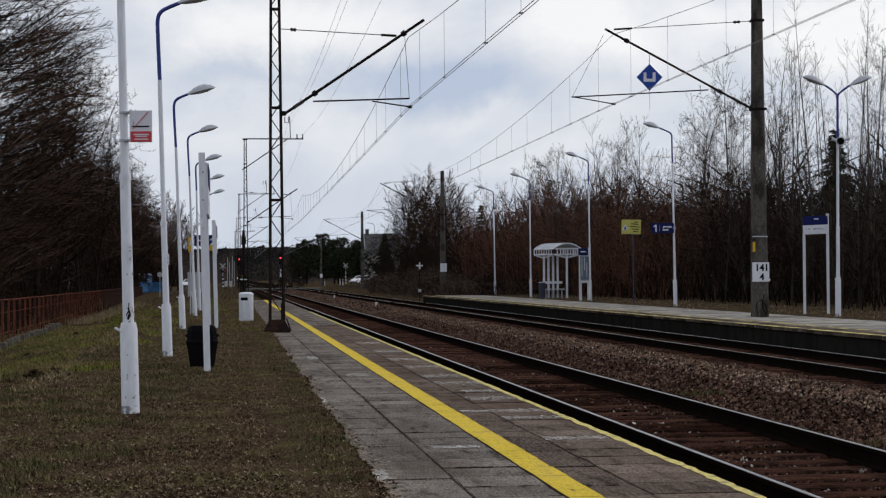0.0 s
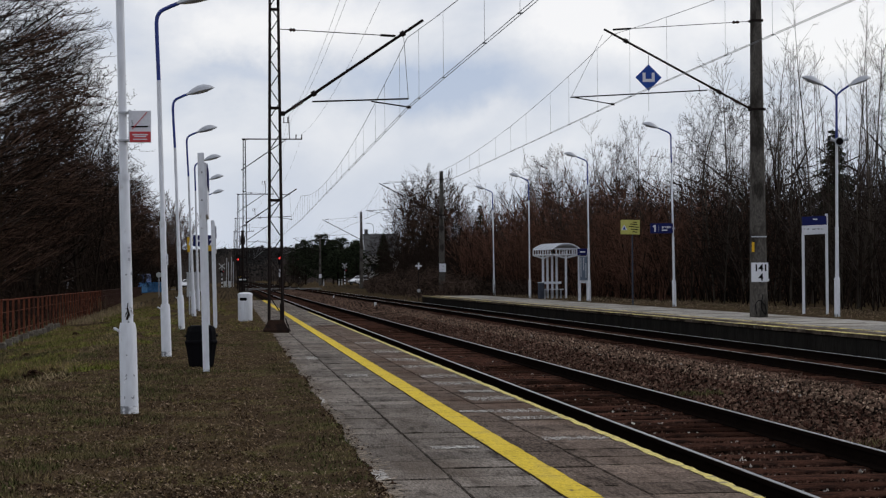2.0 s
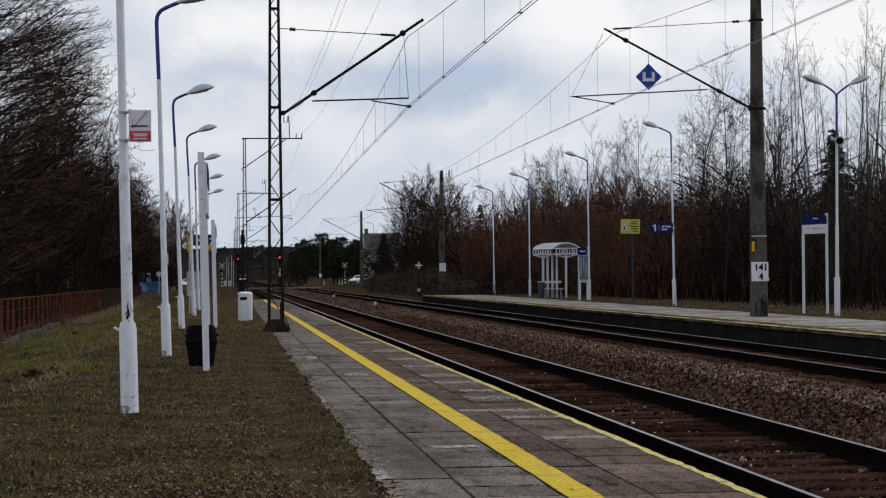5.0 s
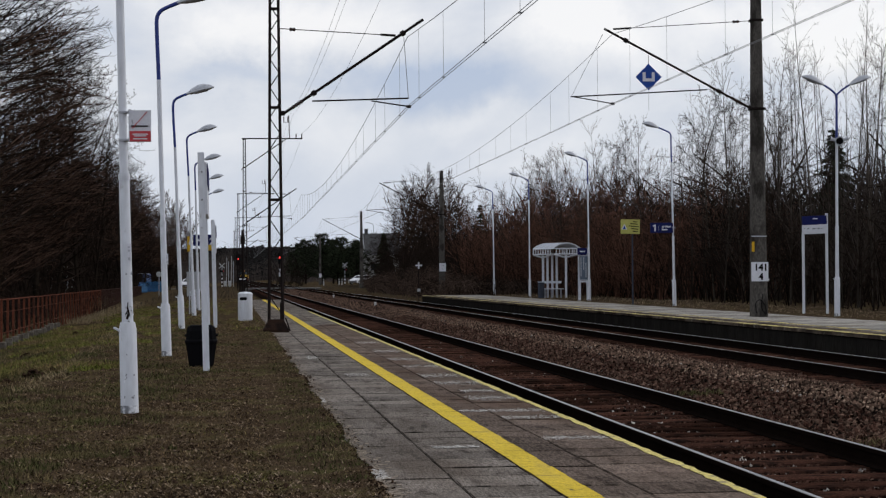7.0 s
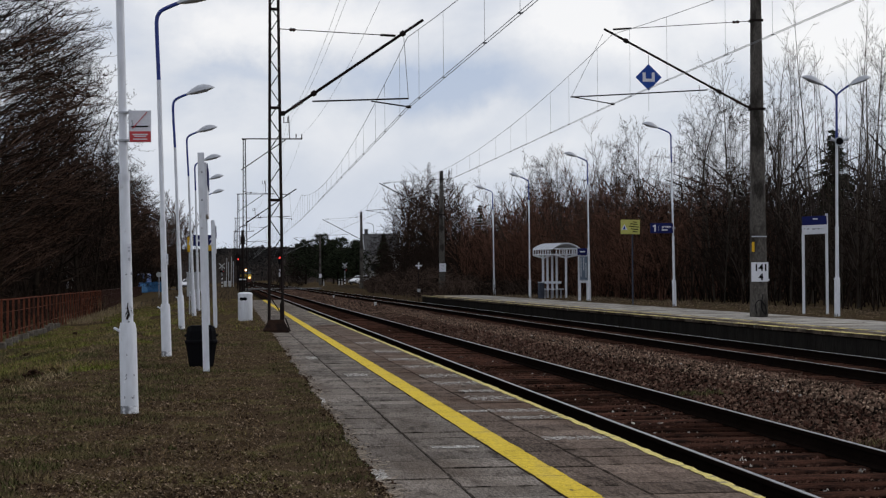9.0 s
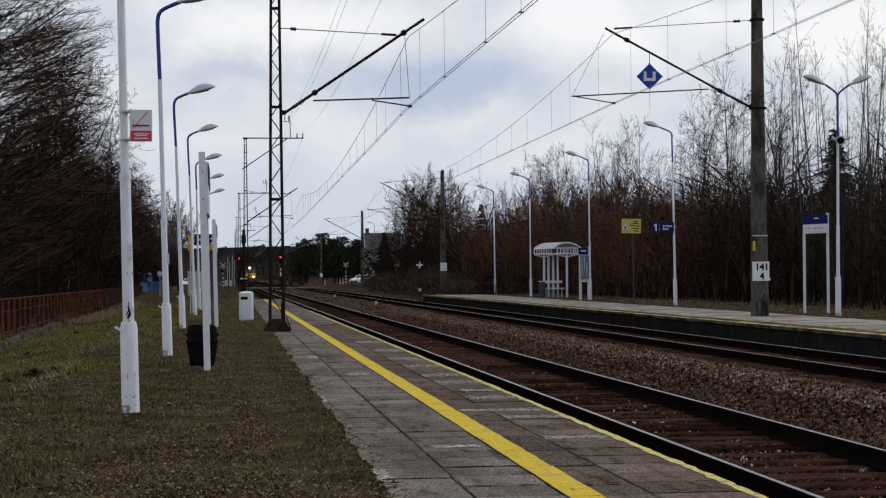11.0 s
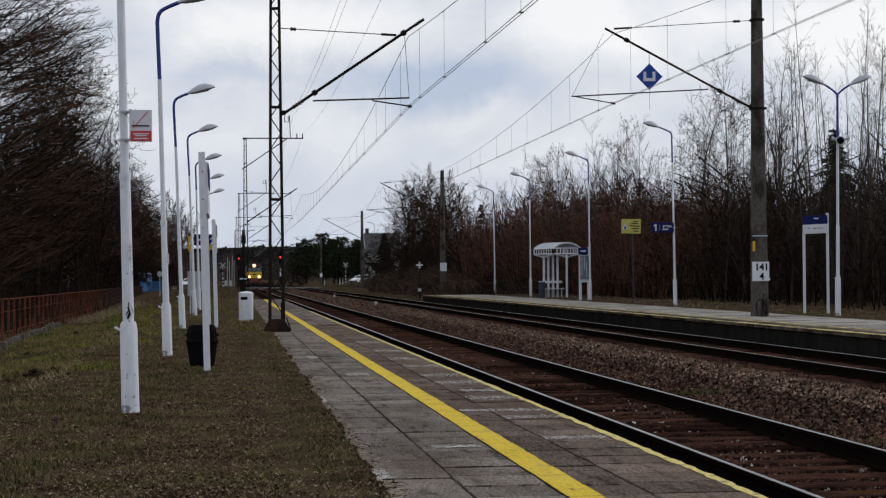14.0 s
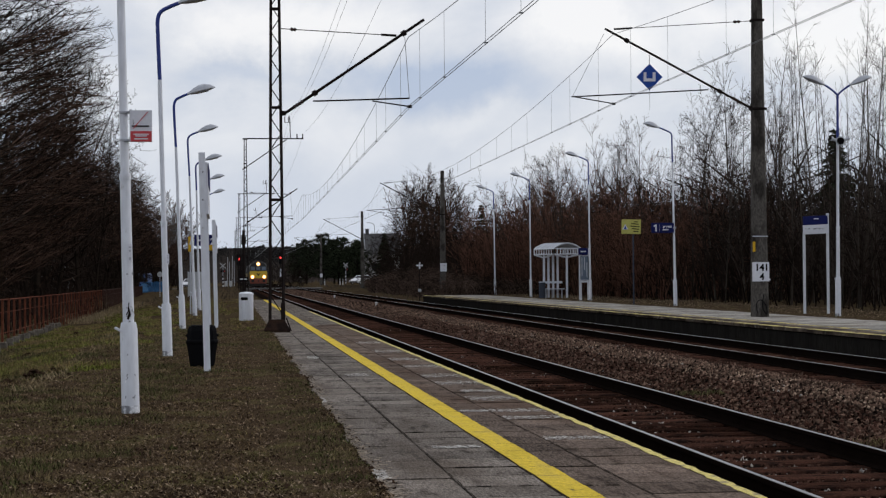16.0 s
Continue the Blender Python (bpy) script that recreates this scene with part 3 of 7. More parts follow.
scatter_stones("far_track_stones", STONE, "rust-stained ballast stones by the far track", 6000, (8.8, 11.8), (22, 75), (0.03, 0.055), 3, lambda x, y: abs(abs(x - TRACK_2) - 0.7525) < 0.09, 1.4)
scatter_stones("pale_stones", STONE_PALE, "single pale stones lying on the ballast", 900, (3.85, 9.2), (10, 80), (0.012, 0.034), 4, lambda x, y: abs(abs(x - TRACK_1) - 0.7525) < 0.12, 1.3)


# ---- lamps ----
def bent(points, n=6):
    """A smooth line through the points."""
    pts = [Vector(p) for p in points]
    out = []
    for i in range(len(pts) - 1):
        a, b, c, d = pts[max(i - 1, 0)], pts[i], pts[i + 1], pts[min(i + 2, len(pts) - 1)]
        for k in range(n):
            t = k / n
            out.append(0.5 * ((2 * b) + (c - a) * t + (2 * a - 5 * b + 4 * c - d) * t * t + (3 * b - a - 3 * c + d) * t ** 3))
    return out + [pts[-1]]


def luminaire(parent, root, way, rise, length):
    """A drop-shaped lamp head with a glass below, from root along way (+1 or -1 in x)."""
    s = Shape()
    rows = [(0.0, 0.030, 0.030), (0.10, 0.045, 0.06), (0.2, 0.085, 0.105), (0.42, 0.135, 0.155), (0.62, 0.14, 0.15), (0.82, 0.11, 0.095), (0.94, 0.06, 0.045), (1.0, 0.012, 0.012)]
    pts, faces, n = [], [], 10
    for k, half, high in rows:
        for j in range(n):
            a = 2 * math.pi * j / n
            up = math.sin(a)
            pts.append((root[0] + way * k * length, root[1] + math.cos(a) * half, root[2] + k * rise + (up * high if up > 0 else up * high * 0.35)))
    for i in range(len(rows) - 1):
        for j in range(n):
            faces.append((i * n + j, i * n + (j + 1) % n, (i + 1) * n + (j + 1) % n, (i + 1) * n + j))
    faces += [tuple(range(n)), tuple(range((len(rows) - 1) * n, len(rows) * n))]
    s.add(pts, faces)
    head = part("luminaire", s, LAMP_GREY, parent, "grey drop-shaped lamp head", smooth=True)
    g = Shape()
    c = Vector((root[0] + way * 0.6 * length, root[1], root[2] + 0.6 * rise - 0.035))
    g.box(c, (0.34 * length, 0.13, 0.03), Matrix.Rotation(-math.atan2(rise, length) * way, 3, "Y"), 0.012)
    part("lamp_glass", g, LAMP_GLASS, head)
    return head


def street_lamp(at, lean, base, joint, top, reach, way, label, group, double=False, thick=1.0):
    """Thick base tube, slimmer white post, blue bent upper tube with a lamp head. lean: metres sideways at the top."""
    lamp = thing("platform_lamp", at, label, "lamp post", group)
    def x_at(z):
        return lean * z / top
    k = thick
    part("base_tube", Shape().tube([(0, 0, -0.05), (0, 0, 0.02), (x_at(base - 0.06), 0, base - 0.06), (x_at(base), 0, base)], [0.076 * k, 0.0755 * k, 0.074 * k, 0.062 * k], 18), WHITE, lamp, "white painted steel base tube", True)
    part("foot", Shape().tube([(0, 0, -0.04), (0, 0, 0.065)], [0.077 * k, 0.0765 * k], 18), SCUFF, lamp, "scuffed grey foot of the post", True)
    part("door_hasp", Shape().box((-0.085 * k + x_at(base), -0.03, base - 0.06), (0.07, 0.03, 0.022), Matrix.Rotation(0.5, 3, "Y"), 0.005), WHITE, lamp)
    r1, r2 = 0.048 * k, 0.033 * k
    mid = base + (joint - base) * 0.36
    part("post", Shape().tube([(x_at(base - 0.01), 0, base - 0.01), (x_at(mid), 0, mid), (x_at(mid + 0.05), 0, mid + 0.05), (x_at(joint), 0, joint)], [r1, r1 * 0.92, r1 * 0.76, r2], 16), WHITE, lamp, smooth=True)
    part("collar", Shape().tube([(x_at(mid - .02), 0, mid - .02), (x_at(mid + .03), 0, mid + .03)], r1 * 1.06, 14), WHITE, lamp, smooth=True)
    if double:
        part("upper_tube", Shape().tube([(x_at(joint - .01), 0, joint - .01), (lean, 0, top)], [0.034 * k, 0.030 * k], 12), BLUE, lamp, "blue painted tube", True)
        for w in (-1, 1):
            p = bent([(lean, 0, top - 0.03), (lean + w * 0.14, 0, top + 0.1), (lean + w * 0.36, 0, top + 0.25)])
            arm = part("arm", Shape().tube(p, 0.026 * k, 10), BLUE, lamp, "blue painted arm", True)
            luminaire(arm, (lean + w * 0.34, 0, top + 0.24), w, 0.24, 0.66)
    else:
        bend = 0.16
        p = [(x_at(joint - .01), 0, joint - .01), (lean, 0, top - bend - 0.25), (lean, 0, top - bend), (lean + way * 0.05, 0, top - bend * 0.3), (lean + way * 0.16, 0, top + 0.02), (lean + way * (reach + 0.03), 0, top + 0.02 + (reach - 0.13) * 0.42)]
        part("upper_tube", Shape().tube(bent(p), [0.030 * k] * (len(p) * 6 - 5), 12), BLUE, lamp, "blue painted bent tube", True)
        luminaire(lamp, (lean + way * reach, 0, top + 0.02 + (reach - 0.16) * 0.42), way, 0.17, 0.66)
    return lamp


L_LABEL = "white and blue steel platform lamp standing in grass"
lamp_1 = street_lamp((-0.855, 15.8, 0), -0.10, 0.78, 4.25, 5.4, 0.3, 1, "white and blue platform lamp carrying a no-smoking sign", "platform lamps", thick=1.02)
for (x, y, lean, joint, top) in ((-0.94, 27.6, -0.12, 4.16, 5.24), (-1.10, 42.6, -0.17, 4.22, 5.38), (-1.105, 57.7, -0.19, 4.4, 5.71), (-1.12, 67.0, -0.10, 4.4, 5.42), (-1.12, 82.3, -0.05, 4.4, 5.56), (-1.14, 96.0, -0.05, 4.4, 5.56)):
    street_lamp((x, y, 0), lean, 0.78, joint, top, 0.30, 1, L_LABEL, "platform lamps")
R_LABEL = "white and blue steel lamp on the far platform"
street_lamp((16.80, 48.7, -0.02), 0.05, 1.08, 4.9, 6.18, 0, -1, "white and blue lamp with two heads and a loudspeaker", "far platform lamps", True, 1.08)
for (x, y, lean) in ((16.80, 67.2, -0.08), (16.80, 83.5, -0.05), (16.80, 100.4, -0.03), (16.80, 114.2, -0.06)):
    street_lamp((x, y, -0.02), lean, 1.0, 5.45, 6.62, 0.46, -1, R_LABEL, "far platform lamps", thick=1.0)


# ---- overhead line ----
def lattice_mast(at, label, hinge=4.67, top=9.8):
    m = thing("lattice_mast", at, label, "catenary mast", "lattice masts")
    foot = Shape()
    pts, faces = [], []
    for z, a, b in ((-0.1, 0.27, 0.27), (0.06, 0.27, 0.27), (0.25, 0.165, 0.17), (0.27, 0.155, 0.16)):
        pts += [(-a, -b, z), (a, -b, z), (a, b, z), (-a, b, z)]
    for i in range(3):
        for j in range(4):
            faces.append((4 * i + j, 4 * i + (j + 1) % 4, 4 * i + 4 + (j + 1) % 4, 4 * i + 4 + j))
    faces += [(3, 2, 1, 0), (12, 13, 14, 15)]
    part("foundation", foot.add(pts, faces), STEEL_FOOT, m, "rust-stained dark foundation")
    def half(z):
        return 0.148 - 0.0085 * z
    for sx in (-1, 1):
        part("chord", Shape().tube([(sx * half(0.2), 0, 0.2), (sx * half(top), 0, top)], [0.033, 0.029], 4), STEEL_DARK, m)
    z, k = 0.35, 0
    while z < top - 0.4:
        step = half(z) * 3.0
        a = -1 if k % 2 else 1
        part("lacing", Shape().tube([(a * half(z), 0, z), (-a * half(z + step), 0, z + step)], 0.011, 4), STEEL_DARK, m)
        z += step
        k += 1
    for zb in (2.82, 4.79, 6.9, 8.6):
        part("batten", Shape().box((0, 0, zb), (half(zb) * 2, 0.05, 0.06)), STEEL_DARK, m)
    part("cap_bar", Shape().box((0, 0, top), (0.26, 0.09, 0.08)), STEEL_DARK, m)
    # top cross arm with its stay and horns
    arm = part("cross_arm", Shape().box((1.72, 0, top + 0.03), (3.75, 0.07, 0.07)), STEEL_DARK, m)
    part("arm_stay", Shape().tube([(-0.2, 0, top - 1.9), (2.55, 0, top - 0.02)], 0.035, 6), STEEL_DARK, m)
    part("post_rod", Shape().tube([(2.8, 0, top), (2.75, 0, top + 1.45)], 0.03, 6), STEEL_DARK, arm)
    for x in (3.2, 3.55):
        part("horn", Shape().tube([(x, 0, top), (x, 0, top + 0.32)], 0.04, 6), INSULATOR, arm)
    for x in (2.45, 2.68):
        part("horn", Shape().tube([(x, 0, top + 1.05), (x, 0, top + 1.4)], 0.03, 6), INSULATOR, arm)
    part("horn_bracket", Shape().box((2.6, 0, top + 1.05), (0.42, 0.03, 0.03)), STEEL_DARK, arm)
    part("switch_box", Shape().box((0.13, -0.02, 0.42), (0.09, 0.10, 0.42), chamfer=0.01), STEEL_DARK, m)
    part("earth_strap", Shape().tube([(0.2, -0.05, 0.3), (0.30, -0.05, 0.02)], 0.014, 5), STEEL_DARK, m)
    return m


def ribbed(parent, a, b, r=0.055, n=7):
    """A ribbed insulator between two points."""
    a, b = Vector(a), Vector(b)
    path, rad = [], []
    for i in range(2 * n + 1):
        path.append(a.lerp(b, i / (2 * n)))
        rad.append(r if i % 2 else r * 0.55)
    part("insulator", Shape().tube(path, rad, 8), INSULATOR, parent, "brown ribbed insulator")


def cantilever(parent, way, root, tip, stay_root, stay_tip, arm_a, arm_b, steady_a, steady_b, hang, drop=True):
    """The swivelling arm that carries the wires; all points in the mast's own space, way is the side it reaches to."""
    def P(p):
        return Vector((p[0], 0, p[1]))
    c = part("cantilever_tube", Shape().tube([P(root), P(tip)], 0.031, 8), STEEL_DARK, parent, "dark steel cantilever tube", True)
    part("hinge", Shape().box(P(root) - Vector((way * 0.05, 0, 0)), (0.14, 0.08, 0.1), chamfer=0.01), STEEL_DARK, c)
    d = P(tip) - P(root)
    ribbed(c, P(root) + d * 0.06, P(root) + d * 0.13, 0.050, 4)
    part("end_clamp", Shape().tube([P(root) + d * 0.84, P(root) + d * 0.865], 0.062, 8), STEEL_DARK, c)
    part("middle_clamp", Shape().tube([P(root) + d * 0.20, P(root) + d * 0.225], 0.06, 8), STEEL_DARK, c)
    st = part("top_stay", Shape().tube([P(stay_root), P(stay_tip)], 0.010, 6), STEEL_DARK, parent, "thin steel stay rod")
    e = P(stay_tip) - P(stay_root)
    ribbed(st, P(stay_root) + e * 0.09, P(stay_root) + e * 0.14, 0.045, 2)
    part("stay_clamp", Shape().tube([P(stay_root) + e * 0.87, P(stay_tip)], 0.028, 6), STEEL_DARK, st)
    part("registration_tube", Shape().tube([P(arm_a), P(arm_b)], 0.019, 6), STEEL_DARK, parent)
    part("steady_arm", Shape().tube([P(steady_a), P(steady_b)], 0.016, 6), STEEL_DARK, parent)
    part("steady_clip", Shape().box(P(steady_b), (0.09, 0.05, 0.06)), STEEL_DARK, parent)
    if drop:
        part("drop_rod", Shape().tube([P(hang), P(arm_b)], 0.007, 5), WIRE, parent)


NEAR_Y = (-35.0, 38.7, 112.5, 186.0, 259.5, 333.0)
for y in NEAR_Y[1:]:
    m = lattice_mast((0.99, y, 0 if y < END_1 else -0.35), "slim dark steel lattice mast for the overhead line" + (" on platform edge" if y < END_1 else ""), top=9.8 if y < END_1 else 10.12)
    dz = 0 if y < END_1 else 0.35
    cantilever(m, 1, (0.20, 4.67 + dz), (3.20, 6.70 + dz), (0.10, 6.48 + dz), (2.60, 6.35 + dz), (0.80, 4.93 + dz), (2.87, 5.0 + dz), (2.07, 4.94 + dz), (2.88, 4.82 + dz), (2.78, 6.32 + dz))

FAR_Y = (-26.0, 47.7, 121.0, 195.5, 285.0, 371.0)


def concrete_mast(at, label, height):
    m = thing("concrete_mast", at, label, "catenary mast", "concrete masts")
    s = Shape()
    pts, faces, n = [], [], 8
    rows = [(-0.3, 0.218, 0.19), (0.05, 0.218, 0.19), (height, 0.115, 0.11)]
    for z, a, b in rows:
        k = 0.3 * a
        pts += [(-a + k, -b, z), (a - k, -b, z), (a, -b + k, z), (a, b - k, z), (a - k, b, z), (-a + k, b, z), (-a, b - k, z), (-a, -b + k, z)]
    for i in range(2):
        for j in range(n):
            faces.append((i * n + j, i * n + (j + 1) % n, (i + 1) * n + (j + 1) % n, (i + 1) * n + j))
    faces += [tuple(range(n)), tuple(range(2 * n, 3 * n))]
    part("shaft", s.add(pts, faces), CONCRETE, m, "tapered weathered concrete shaft")
    for z in (5.64, 8.05):
        if z < height:
            w = 0.235 - 0.12 * z / height
            part("clamp_band", Shape().box((0, 0, z), (w * 2 + 0.06, w * 2, 0.07), chamfer=0.01), STEEL_DARK, m)
    if height > 7:
        cantilever(m, -1, (-0.20, 5.67), (-4.20, 7.79), (-0.12, 8.04), (-3.95, 7.78), (-1.37, 6.16), (-5.13, 5.95), (-5.10, 5.96), (-3.98, 5.77), (-4.24, 7.64), False)
        part("drop_rod", Shape().tube([(-4.24, 0, 7.64), (-5.10, 0, 5.97)], 0.006, 5), WIRE, m)
    return m


masts = []
for i, y in enumerate(FAR_Y[1:]):
    masts.append(concrete_mast((14.26, y, 0 if y < END_2 else -0.3), "tall grey concrete overhead-line mast" + (" standing on the far platform" if i == 0 else " beside the tracks"), (10.0, 8.6, 8.6, 8.4, 8.4)[i]))


def wire_span(y0, y1, x, z_contact, z_hang, sag, label, x1=None):
    """One span of the overhead line: a sagging carrier, two contact wires and droppers."""
    x1 = x if x1 is None else x1
    t = thing("overhead_line", (0, 0, 0), label, "overhead wire", "overhead line spans")
    def carrier(k):
        return z_hang - sag * 4 * k * (1 - k)
    part("carrier_wire", Shape().tube([(x + (x1 - x) * k / 16, y0 + (y1 - y0) * k / 16, carrier(k / 16)) for k in range(17)], 0.0075, 5), WIRE, t)
    for dx in (-0.03, 0.03):
        part("contact_wire", Shape().tube([(x + dx, y0, z_contact), (x1 + dx, y1, z_contact)], 0.0062, 5), WIRE, t)
    n = int((y1 - y0) / 3.9)
    for k in range(n):
        s = (k + 0.5 + 0.12 * math.sin(k * 2.4)) / n
        px, py = x + (x1 - x) * s, y0 + (y1 - y0) * s
        part("dropper", Shape().tube([(px, py, z_contact), (px, py, carrier(s))], 0.0035, 4), WIRE, t)
        part("dropper_clip", Shape().box((px, py, z_contact), (0.065, 0.03, 0.022)), WIRE, t)


for a, b in zip(NEAR_Y[:-1], NEAR_Y[1:]):
    wire_span(a, b, 4.85 if a < 0 else 3.85 if a < 50 else 4.5, 4.81, 6.32, 1.02, "thin double contact wire hung from a carrier over the near track", 3.85 if a < 0 else 4.5)
for a, b in zip(FAR_Y[:-1], FAR_Y[1:]):
    wire_span(a, b, 11.05 if a < 0 else 10.28 if a < 50 else 10.6, 5.77, 7.64, 1.25, "thin double contact wire hung from a carrier over the far track", 10.28 if a < 0 else 10.6)
for x, z in ((3.74, 11.2), (3.96, 11.2), (4.6, 10.15)):
    f = thing("feeder_line", (0, 0, 0), "thin dark feeder wire strung from mast to mast", "overhead wire", "feeder wires")
    for a, b in zip(NEAR_Y[:-1], NEAR_Y[1:]):
        part("feeder_wire", Shape().tube([(x, a + (b - a) * k / 10, z - 0.9 * 4 * k / 10 * (1 - k / 10)) for k in range(11)], 0.006, 4), WIRE, f)


# ---- train ----
def build_train():
    t = thing("train", (TRACK_1, 290, RAIL_Z), "yellow electric train with lit headlights coming along the track", "train")
    # end wall section from below up, at the front of the first car
    prof = [(-1.44, 0.95), (1.44, 0.95), (1.45, 2.35), (1.38, 3.35), (1.10, 3.80), (0.62, 4.05), (0, 4.12), (-0.62, 4.05), (-1.10, 3.80), (-1.38, 3.35), (-1.45, 2.35)]
    for c in range(3):
        y0 = c * 21.6
        body = part("car_body", Shape().sweep(prof, y0 + (0.25 if c == 0 else 0.3), y0 + 21.2), TRAIN_BLUE, t, "dark grey upper car body")
        part("yellow_side", Shape().sweep([(-1.465, 1.0), (1.465, 1.0), (1.468, 2.3), (-1.468, 2.3)], y0 + 0.35, y0 + 21.1), TRAIN_SIDE, body, "dull dark yellow side panel")
        part("underframe", Shape().box((0, y0 + 10.8, 0.78), (2.5, 20.2, 0.4), chamfer=0.05), TRAIN_BLACK, t)
        for yb in (3.2, 17.8):
            b = part("bogie_frame", Shape().box((0, y0 + yb, 0.55), (2.3, 3.2, 0.35), chamfer=0.05), TRAIN_BLACK, t)
            for yw in (-1.3, 1.3):
                part("wheelset", Shape().tube([(-0.78, y0 + yb + yw, 0.46), (-0.66, y0 + yb + yw, 0.46), (-0.65, y0 + yb + yw, 0.46), (0.65, y0 + yb + yw, 0.46), (0.66, y0 + yb + yw, 0.46), (0.78, y0 + yb + yw, 0.46)], [0.46, 0.47, 0.09, 0.09, 0.47, 0.46], 20), TRAIN_BLACK, b)
        part("roof_gear", Shape().box((0, y0 + 10, 4.18), (1.4, 12, 0.22), chamfer=0.08), TRAIN_BLACK, body)
    nose = Shape()
    pts, faces = [], []
    n = len(prof)
    for k, sc in ((0.0, 0.94), (0.12, 0.985), (0.26, 1.0)):
        pts += [(x * sc, k, 2.2 + (z - 2.2) * sc) for x, z in prof]
    for i in range(2):
        for j in range(n):
            faces.append((i * n + j, i * n + (j + 1) % n, (i + 1) * n + (j + 1) % n, (i + 1) * n + j))
    faces.append(tuple(range(n)))
    part("front_wall", nose.add(pts, faces), TRAIN_BLUE, t, "dark grey cab front", True)
    front = part("front_panel", Shape().plate([(-1.38, 1.44), (1.38, 1.44), (1.39, 2.42), (1.34, 2.58), (0.5, 2.60), (0, 2.52), (-0.5, 2.60), (-1.34, 2.58), (-1.39, 2.42)], 0.03, (0, -0.015, 0)), TRAIN_YELLOW, t, "bright yellow front panel")
    part("emblem", Shape().plate([(-0.34, 0.12), (-0.16, 0.19), (0, 0.08), (0.16, 0.19), (0.34, 0.12), (0.12, -0.10), (0, -0.24), (-0.12, -0.10)], 0.012, (0, -0.035, 2.05)), TRAIN_BLACK, front, "dark winged emblem")
    part("apron", Shape().plate([(-1.28, 0.60), (1.28, 0.60), (1.38, 1.00), (1.38, 1.43), (-1.38, 1.43), (-1.38, 1.00)], 0.05, (0, -0.02, 0)), TRAIN_RED, t, "dark orange-red lower apron")
    part("waist_band", Shape().box((0, -0.02, 2.66), (2.70, 0.03, 0.10), chamfer=0.008), TRAIN_BLACK, t)
    for x in (-0.42, 0.42):
        part("window_pillar", Shape().box((x, -0.02, 3.0), (0.12, 0.03, 0.60), chamfer=0.008), TRAIN_BLUE, t, "dark window pillar")
    part("brow", Shape().plate([(-1.30, 3.32), (1.30, 3.32), (1.14, 3.52), (-1.14, 3.52)], 0.03, (0, -0.012, 0)), TRAIN_BLUE, t, "dark band over the windows")
    for x in (-0.86, 0, 0.86):
        part("cab_window", Shape().plate([(x - 0.34, 2.72), (x + 0.34, 2.72), (x + 0.32, 3.30), (x - 0.32, 3.30)], 0.03, (0, 0.005, 0)), TRAIN_GLASS, t, "cab window in grey-blue of reflected sky")
        part("window_wiper", Shape().tube([(x - 0.05, -0.02, 2.72), (x + 0.18, -0.02, 3.12)], 0.012, 4), TRAIN_BLACK, t)
    for x in (-0.93, 0.93):
        h = part("headlight_housing", Shape().tube([(x, 0.02, 1.66), (x, -0.07, 1.66)], 0.21, 16), TRAIN_BLACK, t)
        # added disc, wider than its housing, that draws the halo
        part("reflector", Shape().tube([(x, -0.06, 1.66), (x, -0.074, 1.66)], 0.32, 18), LIGHT_RING, h, "glowing orange disc for the lamp's halo")
        part("headlight_lens", Shape().tube([(x, -0.065, 1.66), (x, -0.085, 1.66)], [0.22, 0.19], 16), LIGHT_WARM, h, "lit warm headlight")
        part("buffer", Shape().tube([(x * 0.95, 0, 1.02), (x * 0.95, -0.42, 1.02), (x * 0.95, -0.425, 1.02), (x * 0.95, -0.47, 1.02)], [0.09, 0.09, 0.24, 0.24], 14), TRAIN_BLACK, t)
    top = part("top_light_housing", Shape().box((0, 0.02, 3.70), (0.5, 0.2, 0.42), chamfer=0.06), TRAIN_BLUE, t)
    part("reflector", Shape().tube([(0, -0.07, 3.70), (0, -0.088, 3.70)], 0.33, 18), LIGHT_RING, top, "glowing orange disc for the lamp's halo")
    part("top_light_lens", Shape().tube([(0, -0.075, 3.70), (0, -0.10, 3.70)], [0.25, 0.21], 16), LIGHT_WARM, top, "lit warm top light")
    part("coupling", Shape().box((0, -0.2, 0.98), (0.2, 0.4, 0.24), chamfer=0.04), TRAIN_BLACK, t)
    part("snow_plough", Shape().box((0, 0.1, 0.38), (2.3, 0.1, 0.42), chamfer=0.03), TRAIN_BLACK, t)
    pg = part("pantograph", Shape().tube([(-0.7, 14.2, 4.3), (0, 13.0, 4.6), (-0.7, 14.2, 4.85)], 0.03, 6), TRAIN_BLACK, t)
    part("collector_bow", Shape().tube([(-0.8, 14.2, 4.98), (-0.5, 14.2, 5.06), (0.5, 14.2, 5.06), (0.8, 14.2, 4.98)], 0.03, 6), TRAIN_BLACK, pg)
    return t


train = build_train()


